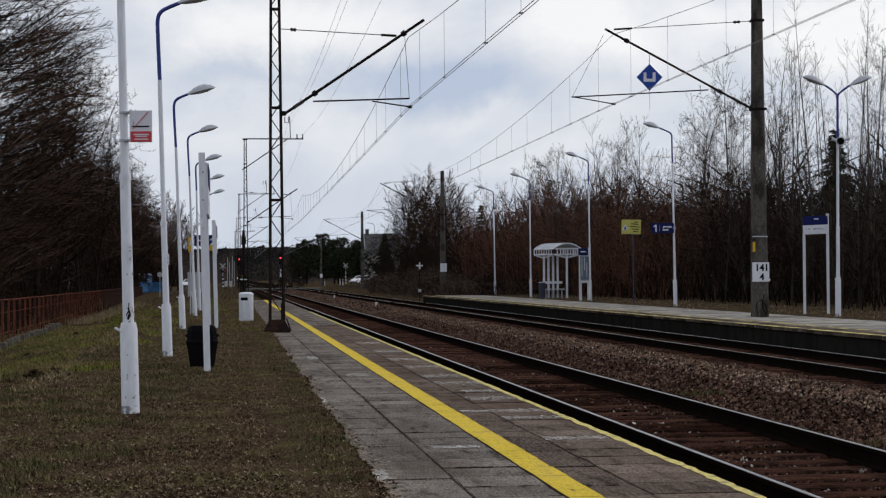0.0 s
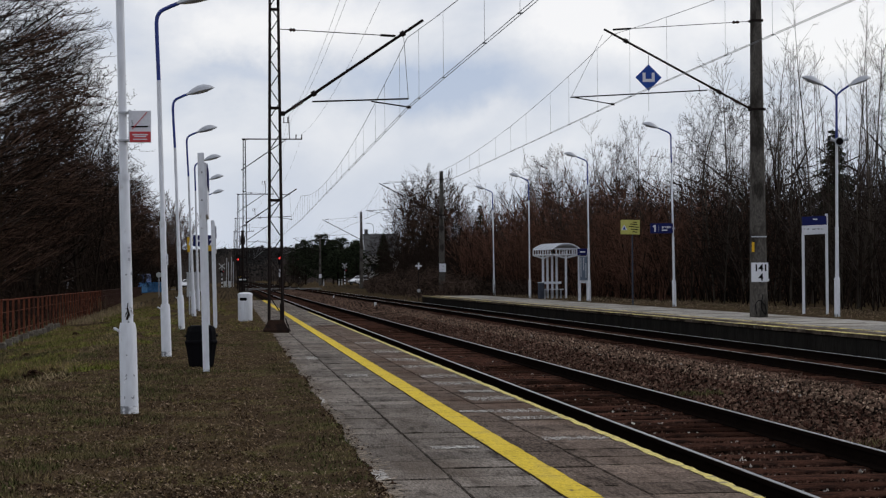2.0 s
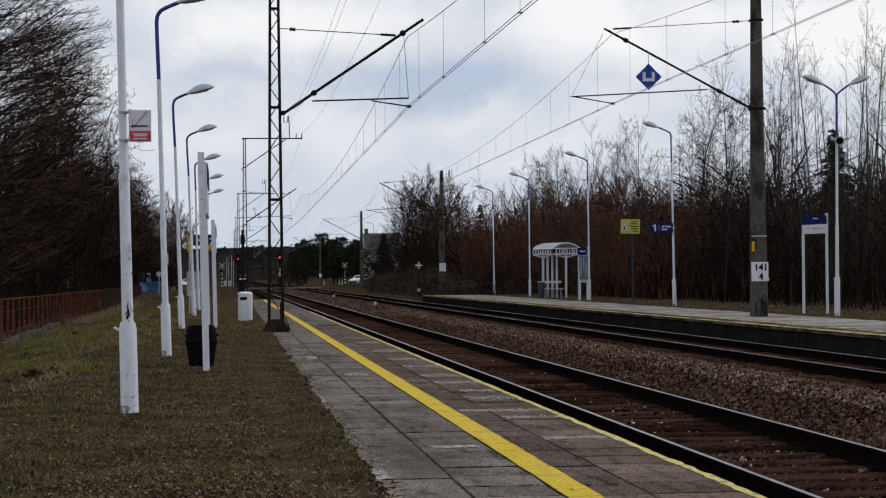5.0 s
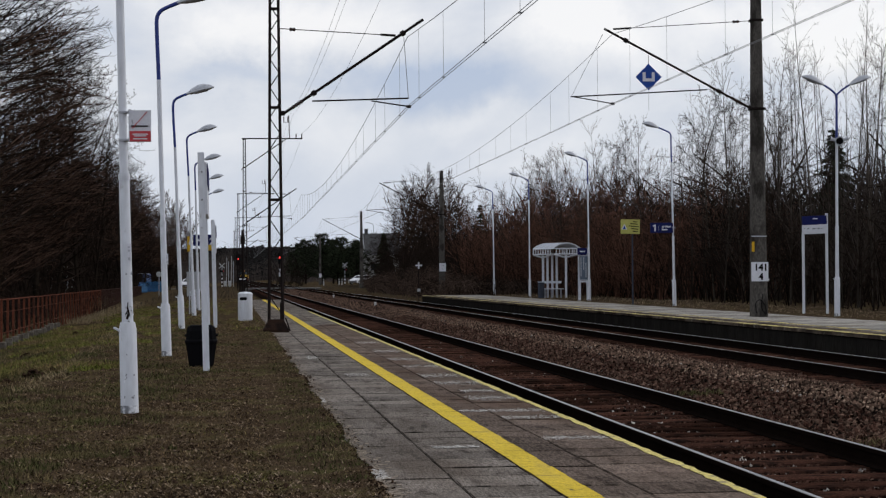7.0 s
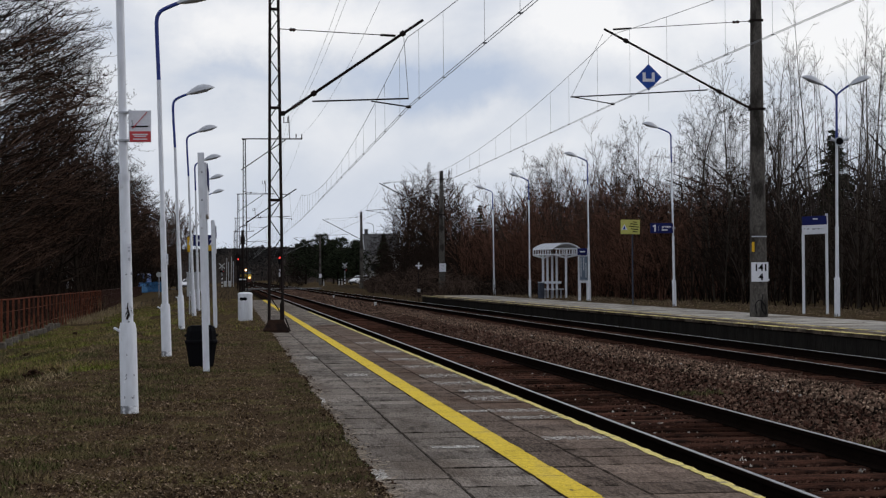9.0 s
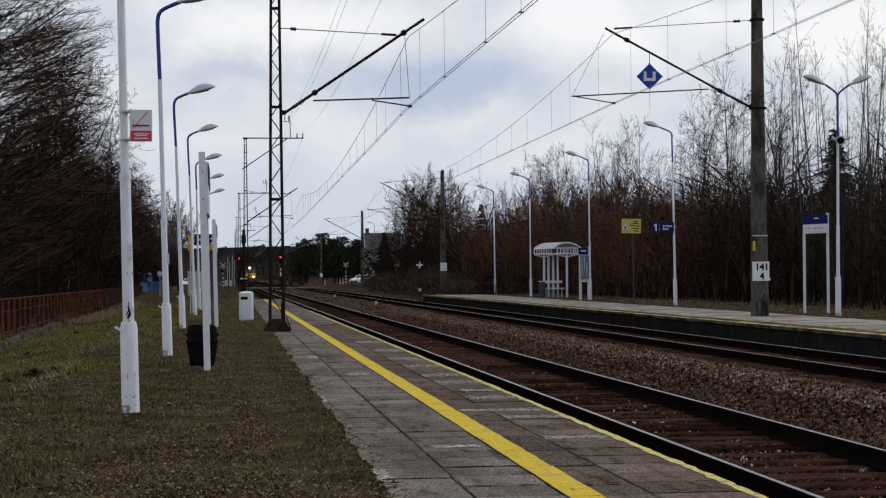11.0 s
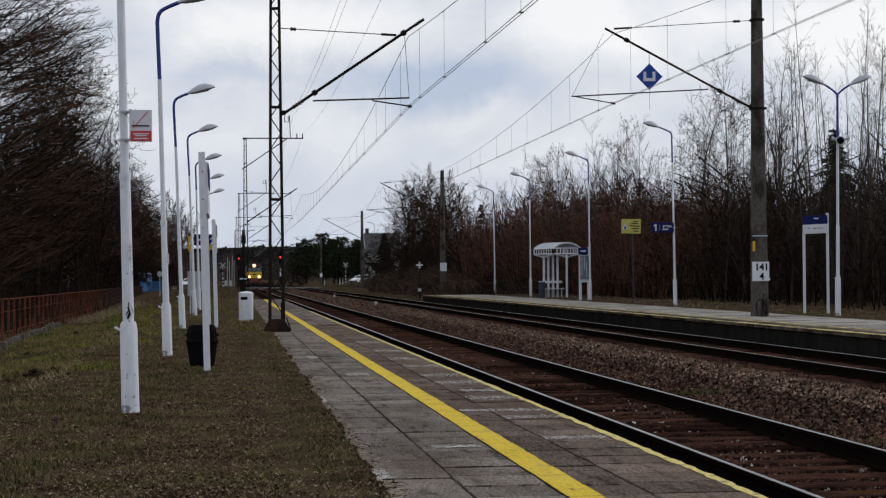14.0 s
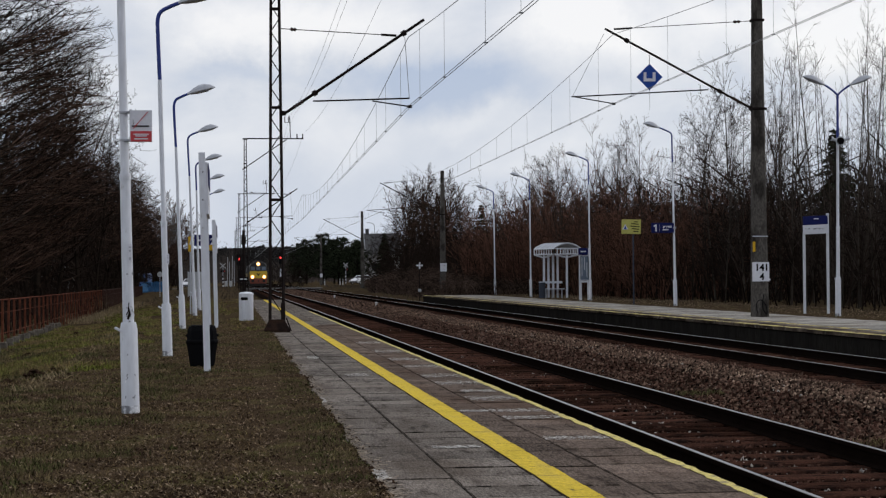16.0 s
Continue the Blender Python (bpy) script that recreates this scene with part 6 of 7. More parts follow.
def hanging_signs():
    s = thing("platform_sign", (-1.07, 69.8, 0), "navy platform sign bracketed to a lamp post", "sign")
    part("panel", Shape().box((0.12, -0.06, 2.62), (0.80, 0.04, 0.42), chamfer=0.006), NAVY, s)
    part("bracket", Shape().box((0.0, -0.02, 2.62), (0.1, 0.1, 0.3)), LAMP_GREY, s)
    lettering("numeral", "2", 0.34, SIGN_WHITE, s, (0.42, -0.085, 2.56))
    part("text_bar", Shape().box((0.06, -0.083, 2.62), (0.36, 0.004, 0.06)), SIGN_WHITE, s)
    y = thing("warning_sign", (-1.30, 60.5, 0), "yellow warning sign on a thin post in the grass", "sign")
    part("post", Shape().tube([(0, 0, -0.1), (0, 0, 2.5)], 0.022, 8), LAMP_GREY, y)
    part("panel", Shape().box((0.02, -0.03, 2.30), (0.17, 0.012, 0.50)), SIGN_YELLOW, y)
    part("symbol", Shape().box((0.02, -0.038, 2.36), (0.05, 0.004, 0.16), Matrix.Rotation(0.3, 3, "Y")), SIGN_WHITE, y)
    z = thing("warning_sign", (-0.78, 66.0, 0), "yellow warning panel below a navy sign", "sign")
    part("post", Shape().tube([(0, 0.02, -0.1), (0, 0.02, 2.3)], 0.02, 8), LAMP_GREY, z)
    part("panel", Shape().box((0.0, -0.01, 2.27), (0.42, 0.012, 0.20)), SIGN_YELLOW, z)


hanging_signs()


# ---- things on the far platform ----
def name_sign():
    s = thing("station_sign", (17.10, 51.5, -0.03), "navy and white station name sign on two posts", "sign")
    for x, h in ((-0.345, 2.4), (0.37, 2.96)):
        part("post", Shape().box((x, 0, h / 2), (0.066, 0.066, h), chamfer=0.008), WHITE, s)
    part("white_panel", Shape().box((-0.02, -0.06, 2.49), (0.74, 0.04, 0.27), Matrix.Rotation(-0.04, 3, "Y"), 0.006), SIGN_WHITE, s)
    part("navy_panel", Shape().box((-0.02, -0.06, 2.755), (0.74, 0.045, 0.26), Matrix.Rotation(-0.04, 3, "Y"), 0.006), NAVY, s)
    for x, w in ((-0.26, 0.14), (0.08, 0.42)):
        part("text_bar", Shape().box((x, -0.084, 2.51), (w, 0.004, 0.04), Matrix.Rotation(-0.04, 3, "Y")), SCUFF, s)
    part("text_bar", Shape().box((0.0, -0.085, 2.80), (0.14, 0.004, 0.03)), SIGN_WHITE, s)


name_sign()


def peron_sign():
    s = thing("platform_sign", (16.76, 67.1, 0), "navy platform sign with a white numeral on a lamp post", "sign")
    part("panel", Shape().box((-0.47, -0.05, 2.94), (0.88, 0.05, 0.38), chamfer=0.006), NAVY, s)
    part("bracket", Shape().box((-0.01, 0.0, 2.94), (0.12, 0.2, 0.05)), LAMP_GREY, s)
    part("numeral", Shape().plate([(-0.015, -0.13), (0.035, -0.13), (0.035, 0.13), (0.0, 0.13), (-0.085, 0.075), (-0.065, 0.035), (-0.015, 0.065)], 0.004, (-0.74, -0.08, 2.94)), SIGN_WHITE, s)
    part("divider", Shape().box((-0.585, -0.078, 2.94), (0.006, 0.004, 0.24)), SIGN_WHITE, s)
    lettering("word", "peron", 0.14, SIGN_WHITE, s, (-0.29, -0.08, 2.99))
    part("text_bar", Shape().box((-0.36, -0.078, 2.87), (0.22, 0.004, 0.045)), SIGN_WHITE, s)


peron_sign()


def yellow_sign():
    s = thing("warning_sign", (15.82, 70, 0), "yellow rectangular warning sign on a thin grey post", "sign")
    part("post", Shape().tube([(0, 0, -0.1), (0, 0, 2.7), (0.08, 0, 2.95)], 0.030, 10), BIN_DARK, s, smooth=True)
    part("panel", Shape().box((-0.09, -0.05, 3.07), (0.77, 0.02, 0.57), Matrix.Rotation(0.02, 3, "Y"), 0.004), SIGN_LEMON, s)
    part("pictogram", Shape().plate([(-0.12, -0.1), (0.12, -0.1), (0.0, 0.12)], 0.004, (-0.33, -0.064, 3.06)), SIGN_WHITE, s)
    part("pictogram_figure", Shape().plate([(-0.06, -0.08), (0.06, -0.08), (0.0, 0.06)], 0.004, (-0.33, -0.068, 3.05)), SIGN_BLUE, s)
    for z, w, x in ((3.26, 0.16, 0.1), (3.18, 0.3, 0.06), (3.08, 0.4, 0.05), (2.98, 0.3, 0.08), (2.88, 0.2, 0.1)):
        part("text_bar", Shape().box((x, -0.064, z), (w, 0.004, 0.035), Matrix.Rotation(0.1, 3, "Y")), SIGN_BLACK, s)


yellow_sign()


def shelter():
    """Small waiting shelter: slatted sides and back, bench, curved roof."""
    s = thing("waiting_shelter", (17.05, 94.0, -0.03), "white steel waiting shelter with slatted walls and curved roof", "shelter")
    # barrel roof: an arched gable carried back and aside
    back, n = Vector((-0.77, 1.6, 0)), 10
    mid, half, eave, rise = 0.46, 0.71, 2.62, 0.27
    def arch(a, lift=0.0):
        return Vector((mid + a * half, -0.95, eave + rise * (1 - a * a) + lift))
    pts, faces = [], []
    for off in (Vector((0, 0, 0)), back):
        for lift in (0.0, -0.05):
            pts += [arch(i / n * 2 - 1, lift) + off for i in range(n + 1)]
    m = n + 1
    for i in range(n):
        faces += [(i, i + 1, 2 * m + i + 1, 2 * m + i), (m + i, 3 * m + i, 3 * m + i + 1, m + i + 1), (i, m + i, m + i + 1, i + 1), (2 * m + i, 2 * m + i + 1, 3 * m + i + 1, 3 * m + i)]
    faces += [(0, 2 * m, 3 * m, m), (n, m + n, 3 * m + n, 2 * m + n)]
    part("roof", Shape().add(pts, faces), LAMP_GREY, s, "curved pale grey roof sheet", True)
    for k in range(5):
        part("roof_rib", Shape().tube([arch(i / n * 2 - 1, 0.012) + back * k / 4 for i in range(n + 1)], 0.022, 5), WHITE, s)
    # slatted band below the eaves, and the brackets that slope down to the posts
    corners = [Vector((mid - half, -0.95, 0)), Vector((mid + half, -0.95, 0))]
    low, high = 2.31, 2.60
    for a, b, count in ((corners[0], corners[1], 8), (corners[0], corners[0] + back, 8), (corners[1], corners[1] + back, 8)):
        for z, w in ((high, 0.05), (low, 0.065)):
            part("band_rail", Shape().tube([a + Vector((0, 0, z)), b + Vector((0, 0, z))], w * 0.62, 4), WHITE, s)
        for k in range(count + 1):
            p = a.lerp(b, k / count)
            part("band_slat", Shape().box((p.x, p.y, (low + high) / 2), (0.05, 0.05, high - low)), WHITE, s)
    for a, b in ((corners[0], (0.44, -0.9)), (corners[1], (0.44, -0.9)), (corners[0] + back, (-0.58, 0.2)), (corners[0], (-0.58, 0.2))):
        part("bracket", Shape().tube([a + Vector((0, 0, low)), Vector((b[0], b[1], 2.14))], 0.045, 4), WHITE, s)
    part("ridge_tie", Shape().box((mid, -0.95, 2.62), (2 * half, 0.05, 0.05)), WHITE, s)
    for x in (-0.58, -0.34, -0.09, 0.15):
        part("wall_slat", Shape().box((x, 0.2, 1.18), (0.115, 0.04, 2.28)), WHITE, s)
    for x, y in ((0.44, -0.9),):
        part("post", Shape().box((x, y, 1.15), (0.10, 0.10, 2.3), chamfer=0.01), WHITE, s)
    bench = part("bench", Shape().box((-0.15, -0.15, 0.50), (1.15, 0.4, 0.05), chamfer=0.01), WHITE, s, "white slatted bench")
    part("bench_back", Shape().box((-0.15, 0.08, 0.85), (1.05, 0.04, 0.12), chamfer=0.01), WHITE, bench)
    for x in (-0.55, -0.2, 0.1, 0.3):
        part("bench_leg", Shape().box((x, -0.15, 0.24), (0.07, 0.07, 0.5)), LAMP_GREY, bench)
    b = thing("litter_bin", (16.22, 93.4, -0.03), "grey litter bin beside the shelter", "litter bin")
    part("drum", Shape().tube([(0, 0, 0), (0, 0, 0.85)], 0.17, 16), BIN_DARK, b, smooth=True)
    part("rim", Shape().tube([(0, 0, 0.84), (0, 0, 0.89)], 0.185, 16), LAMP_GREY, b, smooth=True)


shelter()


def timetable_board():
    s = thing("timetable_board", (16.68, 84.3, -0.03), "white timetable case with a navy header on posts", "notice board")
    for x in (-0.20, 0.20):
        part("post", Shape().box((x, 0, 1.25), (0.12, 0.10, 2.5), chamfer=0.01), WHITE, s)
    part("header", Shape().box((-0.06, -0.07, 2.33), (0.46, 0.06, 0.32), chamfer=0.006), NAVY, s)
    part("header_bar", Shape().box((-0.06, -0.103, 2.33), (0.26, 0.004, 0.06)), SIGN_WHITE, s)
    part("case", Shape().box((0, -0.02, 1.55), (0.42, 0.06, 1.20), chamfer=0.006), LAMP_GREY, s)
    part("glazing", Shape().box((0, -0.054, 1.55), (0.36, 0.008, 1.10)), TRAIN_GLASS, s)
    for x, z, h in ((-0.13, 1.6, 0.9), (0.0, 1.75, 0.6), (0.11, 1.45, 0.7)):
        part("poster_strip", Shape().box((x, -0.061, z), (0.045, 0.005, h)), LAMP_GREY, s)
    part("ledge", Shape().box((0, -0.03, 0.90), (0.5, 0.12, 0.08)), WHITE, s)


timetable_board()


def mast_plates():
    p = thing("kilometre_plate", (14.235, 47.7 - 0.215, 0.96), "white kilometre plate with black numerals on a mast", "sign")
    part("panel", Shape().box((0, 0, 0.26), (0.47, 0.012, 0.52), chamfer=0.003), SIGN_WHITE, p)
    lettering("kilometre_number", "141", 0.25, SIGN_BLACK, p, (0.03, -0.009, 0.37), 0.30)
    lettering("hectometre_number", "4", 0.25, SIGN_BLACK, p, (0.03, -0.009, 0.12))
    part("bent_corner", Shape().box((0.22, -0.02, 0.05), (0.10, 0.006, 0.05), Matrix.Rotation(0.5, 3, "Z")), SIGN_WHITE, p)
    y = thing("mast_marker", (14.06, 47.7 - 0.2, 1.76), "small yellow marker plate on a concrete mast", "sign")
    part("panel", Shape().box((0, 0, 0.14), (0.07, 0.02, 0.27), chamfer=0.003), SIGN_YELLOW, y)
    part("strap", Shape().box((0.17, 0.0, 0.42), (0.42, 0.012, 0.03)), LAMP_GREY, y)
    part("paint_mark", Shape().tube(bent([(-0.12, -0.196, 0.10), (-0.14, -0.192, 0.36), (-0.02, -0.19, 0.46), (0.12, -0.192, 0.30), (0.14, -0.196, 0.08), (0.02, -0.194, 0.26), (0.06, -0.188, 0.62)]), 0.012, 5), SIGN_BLACK, masts[0], "black sprayed scrawl")
    q = thing("kilometre_plate", (14.27, 121 - 0.22, 1.5), "small white kilometre plate on a far mast", "sign")
    part("panel", Shape().box((0, 0, 0.29), (0.44, 0.012, 0.56), chamfer=0.003), SIGN_WHITE, q)
    for z in (0.4, 0.18):
        part("numeral_bar", Shape().box((0.02, -0.009, z), (0.17, 0.004, 0.075)), SCUFF, q)
    for y in (285, 371):
        q = thing("kilometre_plate", (14.27, y - 0.22, 1.2), "small white plate on a distant mast", "sign", "distant mast plates")
        part("panel", Shape().box((0, 0, 0.3), (0.4, 0.012, 0.6), chamfer=0.003), SIGN_WHITE, q)


mast_plates()


def diamond_sign():
    s = thing("overhead_line_signal", (11.26, 47.66, 6.49), "blue diamond signal plate with a white open square", "sign")
    part("panel", Shape().plate([(-0.36, 0), (0, -0.36), (0.36, 0), (0, 0.36)], 0.012), SIGN_BLUE, s)
    part("symbol", Shape().plate([(-0.165, 0.13), (-0.165, -0.12), (0.165, -0.12), (0.165, 0.13), (0.085, 0.13), (0.085, -0.04), (-0.085, -0.04), (-0.085, 0.13)], 0.004, (0, -0.009, 0)), SIGN_WHITE, s)
    part("hanger", Shape().tube([(0, 0, 0.35), (0, 0, 0.60)], 0.008, 6), STEEL_DARK, s)
    part("lower_rod", Shape().tube([(0, 0, -0.9), (0, 0, -0.35)], 0.005, 5), WIRE, s)


diamond_sign()


def loudspeakers():
    s = thing("loudspeaker", (16.86, 48.62, 4.83), "grey horn loudspeakers clamped to a lamp post", "loudspeaker")
    for w, a in ((0.03, -0.3), (-0.05, -1.55), (0.08, 1.35)):
        d = Vector((math.sin(a), -math.cos(a), -0.1 if w == 0.03 else 0.35)).normalized()
        o = Vector((w, 0, 0.02))
        part("horn", Shape().tube([o - d * 0.14, o - d * 0.02, o + d * 0.12, o + d * 0.20], [0.05, 0.055, 0.08, 0.13] if w == 0.03 else [0.03, 0.032, 0.042, 0.068], 16, caps=True), LAMP_GREY, s, smooth=True)
        part("horn_mouth", Shape().tube([o + d * 0.202, o + d * 0.208], 0.10 if w == 0.03 else 0.058, 16), BLACK_PLASTIC, s)
    part("clamp", Shape().tube([(-0.0, 0.08, -0.05), (-0.0, 0.08, 0.1)], 0.062, 12), LAMP_GREY, s)


loudspeakers()


def plus_sign():
    s = thing("track_sign", (12.57, 120, -0.6), "white plus-shaped track sign on a thin dark post", "sign")
    part("post", Shape().tube([(0, 0, 0), (0, 0, 2.75)], 0.03, 8), STEEL_DARK, s)
    part("backing", Shape().box((0, -0.035, 2.52), (0.12, 0.012, 0.5)), SIGN_BLACK, s)
    part("cross", Shape().plate([(-.05, -.22), (.05, -.22), (.05, -.05), (.22, -.05), (.22, .05), (.05, .05), (.05, .22), (-.05, .22), (-.05, .05), (-.22, .05), (-.22, -.05), (-.05, -.05)], 0.006, (0, -0.048, 2.52)), SIGN_WHITE, s)
    part("small_plate", Shape().box((0, -0.035, 0.87), (0.2, 0.01, 0.2)), PALE_GREY, s)


plus_sign()
for y in (92.0, 129.0):
    k = thing("track_marker", (7.4, y, -0.5), "small white marker post between the tracks", "marker", "track markers")
    part("post", Shape().box((0, 0, 0.12), (0.11, 0.09, 0.5), chamfer=0.02), PALE_GREY, k)
    part("cap", Shape().box((0, 0, 0.38), (0.13, 0.11, 0.03)), SIGN_WHITE, k)


# ---- level crossing and what lies beyond ----
def crossing():
    road = Shape()
    pts, faces = [], []
    for i in range(61):
        x = -60 + 2.5 * i
        z = -0.27 if 1 < x < 13 else -0.27 + 0.28 * ease(13, 20, x)
        pts += [(x, 258, z), (x, 266, z), (x, 266, z - 0.8), (x, 258, z - 0.8)]
        if i:
            o = 4 * (i - 1)
            faces += [(o, o + 4, o + 5, o + 1), (o + 3, o + 7, o + 4, o), (o + 1, o + 5, o + 6, o + 2)]
    tagged(part("road", road.add(pts, faces), ASPHALT), "grey asphalt road across the railway", "road", "", "structure")


crossing()


def crossbuck(at, label, lights=True, high=2.95):
    s = thing("crossing_sign", at, label, "crossing sign", "level crossing signs")
    n = 7
    for i in range(n):
        part("post_band", Shape().tube([(0, 0, i * 0.25), (0, 0, (i + 1) * 0.25)], 0.075, 8), SIGN_WHITE if i % 2 else SIGN_BLACK, s)
    part("post", Shape().tube([(0, 0, n * 0.25), (0, 0, high)], 0.045, 8), LAMP_GREY, s)
    for a in (0.72, -0.72):
        part("cross_arm", Shape().box((0, -0.06, high), (1.05, 0.03, 0.11), Matrix.Rotation(a, 3, "Y")), PALE_GREY, s)
    if lights:
        head = part("signal_head", Shape().box((0, -0.08, high - 0.75), (0.62, 0.14, 0.3), chamfer=0.03), SIGN_BLACK, s)
        part("red_lens", Shape().tube([(0.2, -0.15, high - 0.75), (0.2, -0.17, high - 0.75)], 0.08, 10), SIGN_RED, head)


crossbuck((18.27, 287, -0.05), "white crossbuck on a striped post at the crossing", high=3.2)
crossbuck((-0.95, 250, -0.25), "white crossbuck on a striped post beside the near track", high=3.15)


def barrier(x, y, label):
    b = thing("crossing_barrier", (x, y, -0.3), label, "barrier", "crossing barriers")
    part("housing", Shape().box((0, 0, 0.55), (0.45, 0.5, 1.1), chamfer=0.05), PALE_GREY, b)
    part("boom", Shape().tube([(0.2, -0.2, 1.0), (0.26, -0.2, 4.5)], 0.040, 8), PALE_GREY, b, "pale raised boom")
    part("lattice_post", Shape().tube([(0.5, 0.3, 0), (0.5, 0.3, 3.9)], 0.045, 6), LAMP_GREY, b)


barrier(0.1, 252, "pale raised barrier with its housing at the crossing")
barrier(-0.55, 262, "pale raised barrier on the other side")
for x, y in ((14.85, 286), (17.35, 287), (17.75, 286)):
    k = thing("road_post", (x, y, -0.15), "short white roadside post near the crossing", "bollard", "roadside posts")
    part("shaft", Shape().box((0, 0, 0.5), (0.16, 0.12, 1.2), chamfer=0.02), PALE_GREY, k)
    part("band", Shape().box((0, -0.005, 0.9), (0.165, 0.125, 0.15)), SIGN_BLACK, k)


def rail_signal(x, y, lamp_z, label):
    s = thing("railway_signal", (x, y, -0.55), label, "railway signal", "railway signals")
    h = lamp_z + 0.55
    part("mast", Shape().tube([(0, 0, 0), (0, 0, h + 0.9)], 0.07, 8), STEEL_DARK, s)
    head = part("signal_head", Shape().box((0, -0.12, h - 0.1), (0.42, 0.16, 1.5), chamfer=0.05), SIGN_BLACK, s)
    part("red_lens", Shape().tube([(0, -0.2, h), (0, -0.24, h)], [0.12, 0.105], 14), LIGHT_RED, head, "lit red signal lens")
    part("lens_hood", Shape().tube([(0, -0.2, h + 0.2), (0, -0.4, h + 0.2)], 0.05, 8), SIGN_BLACK, head)
    part("mast_plate", Shape().box((0, -0.09, 2.4), (0.2, 0.02, 1.0)), SIGN_WHITE if x > 5 else SIGN_BLACK, s)


rail_signal(1.18, 240, 3.70, "dark railway signal showing a red light")
rail_signal(6.66, 240, 3.85, "dark railway signal between the tracks showing red")
def plain_mast(x, y, top):
    """A slender solid steel mast with climbing rungs, a clamp box and a cap, on a low footing."""
    m = thing("steel_mast", (x, y, -0.55), "dark solid steel mast beside the track", "mast")
    h = top + 0.55
    part("footing", Shape().box((0, 0, 0.15), (0.55, 0.55, 0.4), chamfer=0.05), STEEL_FOOT, m)
    part("shaft", Shape().tube([(0, 0, 0.3), (0, 0, h)], [0.155, 0.115], 8), STEEL_DARK, m)
    part("cap", Shape().tube([(0, 0, h), (0, 0, h + 0.08)], [0.15, 0.08], 8), STEEL_DARK, m)
    box = part("clamp_box", Shape().box((0, -0.13, h - 0.75), (0.40, 0.22, 0.62), chamfer=0.03), STEEL_DARK, m)
    part("bracket", Shape().box((0, -0.1, h - 0.38), (0.62, 0.06, 0.06)), STEEL_DARK, box)
    part("cable_duct", Shape().box((-0.25, 0, 1.9), (0.15, 0.12, 3.5), chamfer=0.02), STEEL_DARK, m)
    for i in range(11):
        part("rung", Shape().tube([(-0.27, -0.05, 1.2 + 0.27 * i), (0.0, -0.05, 1.2 + 0.27 * i)], 0.014, 5), STEEL_DARK, m)


plain_mast(1.14, 150, 5.05)
w = thing("track_sign", (1.0, 118.5, -0.5), "low dark sign post with two white dashes", "sign")
part("post", Shape().tube([(0, 0, 0), (0, 0, 1.9)], 0.04, 6), STEEL_DARK, w)
part("backing", Shape().box((-0.12, -0.05, 1.6), (0.54, 0.02, 0.30)), SIGN_BLACK, w)
for x in (-0.25, 0.01):
    part("white_dash", Shape().box((x, -0.064, 1.6), (0.20, 0.006, 0.09)), SIGN_WHITE, w)


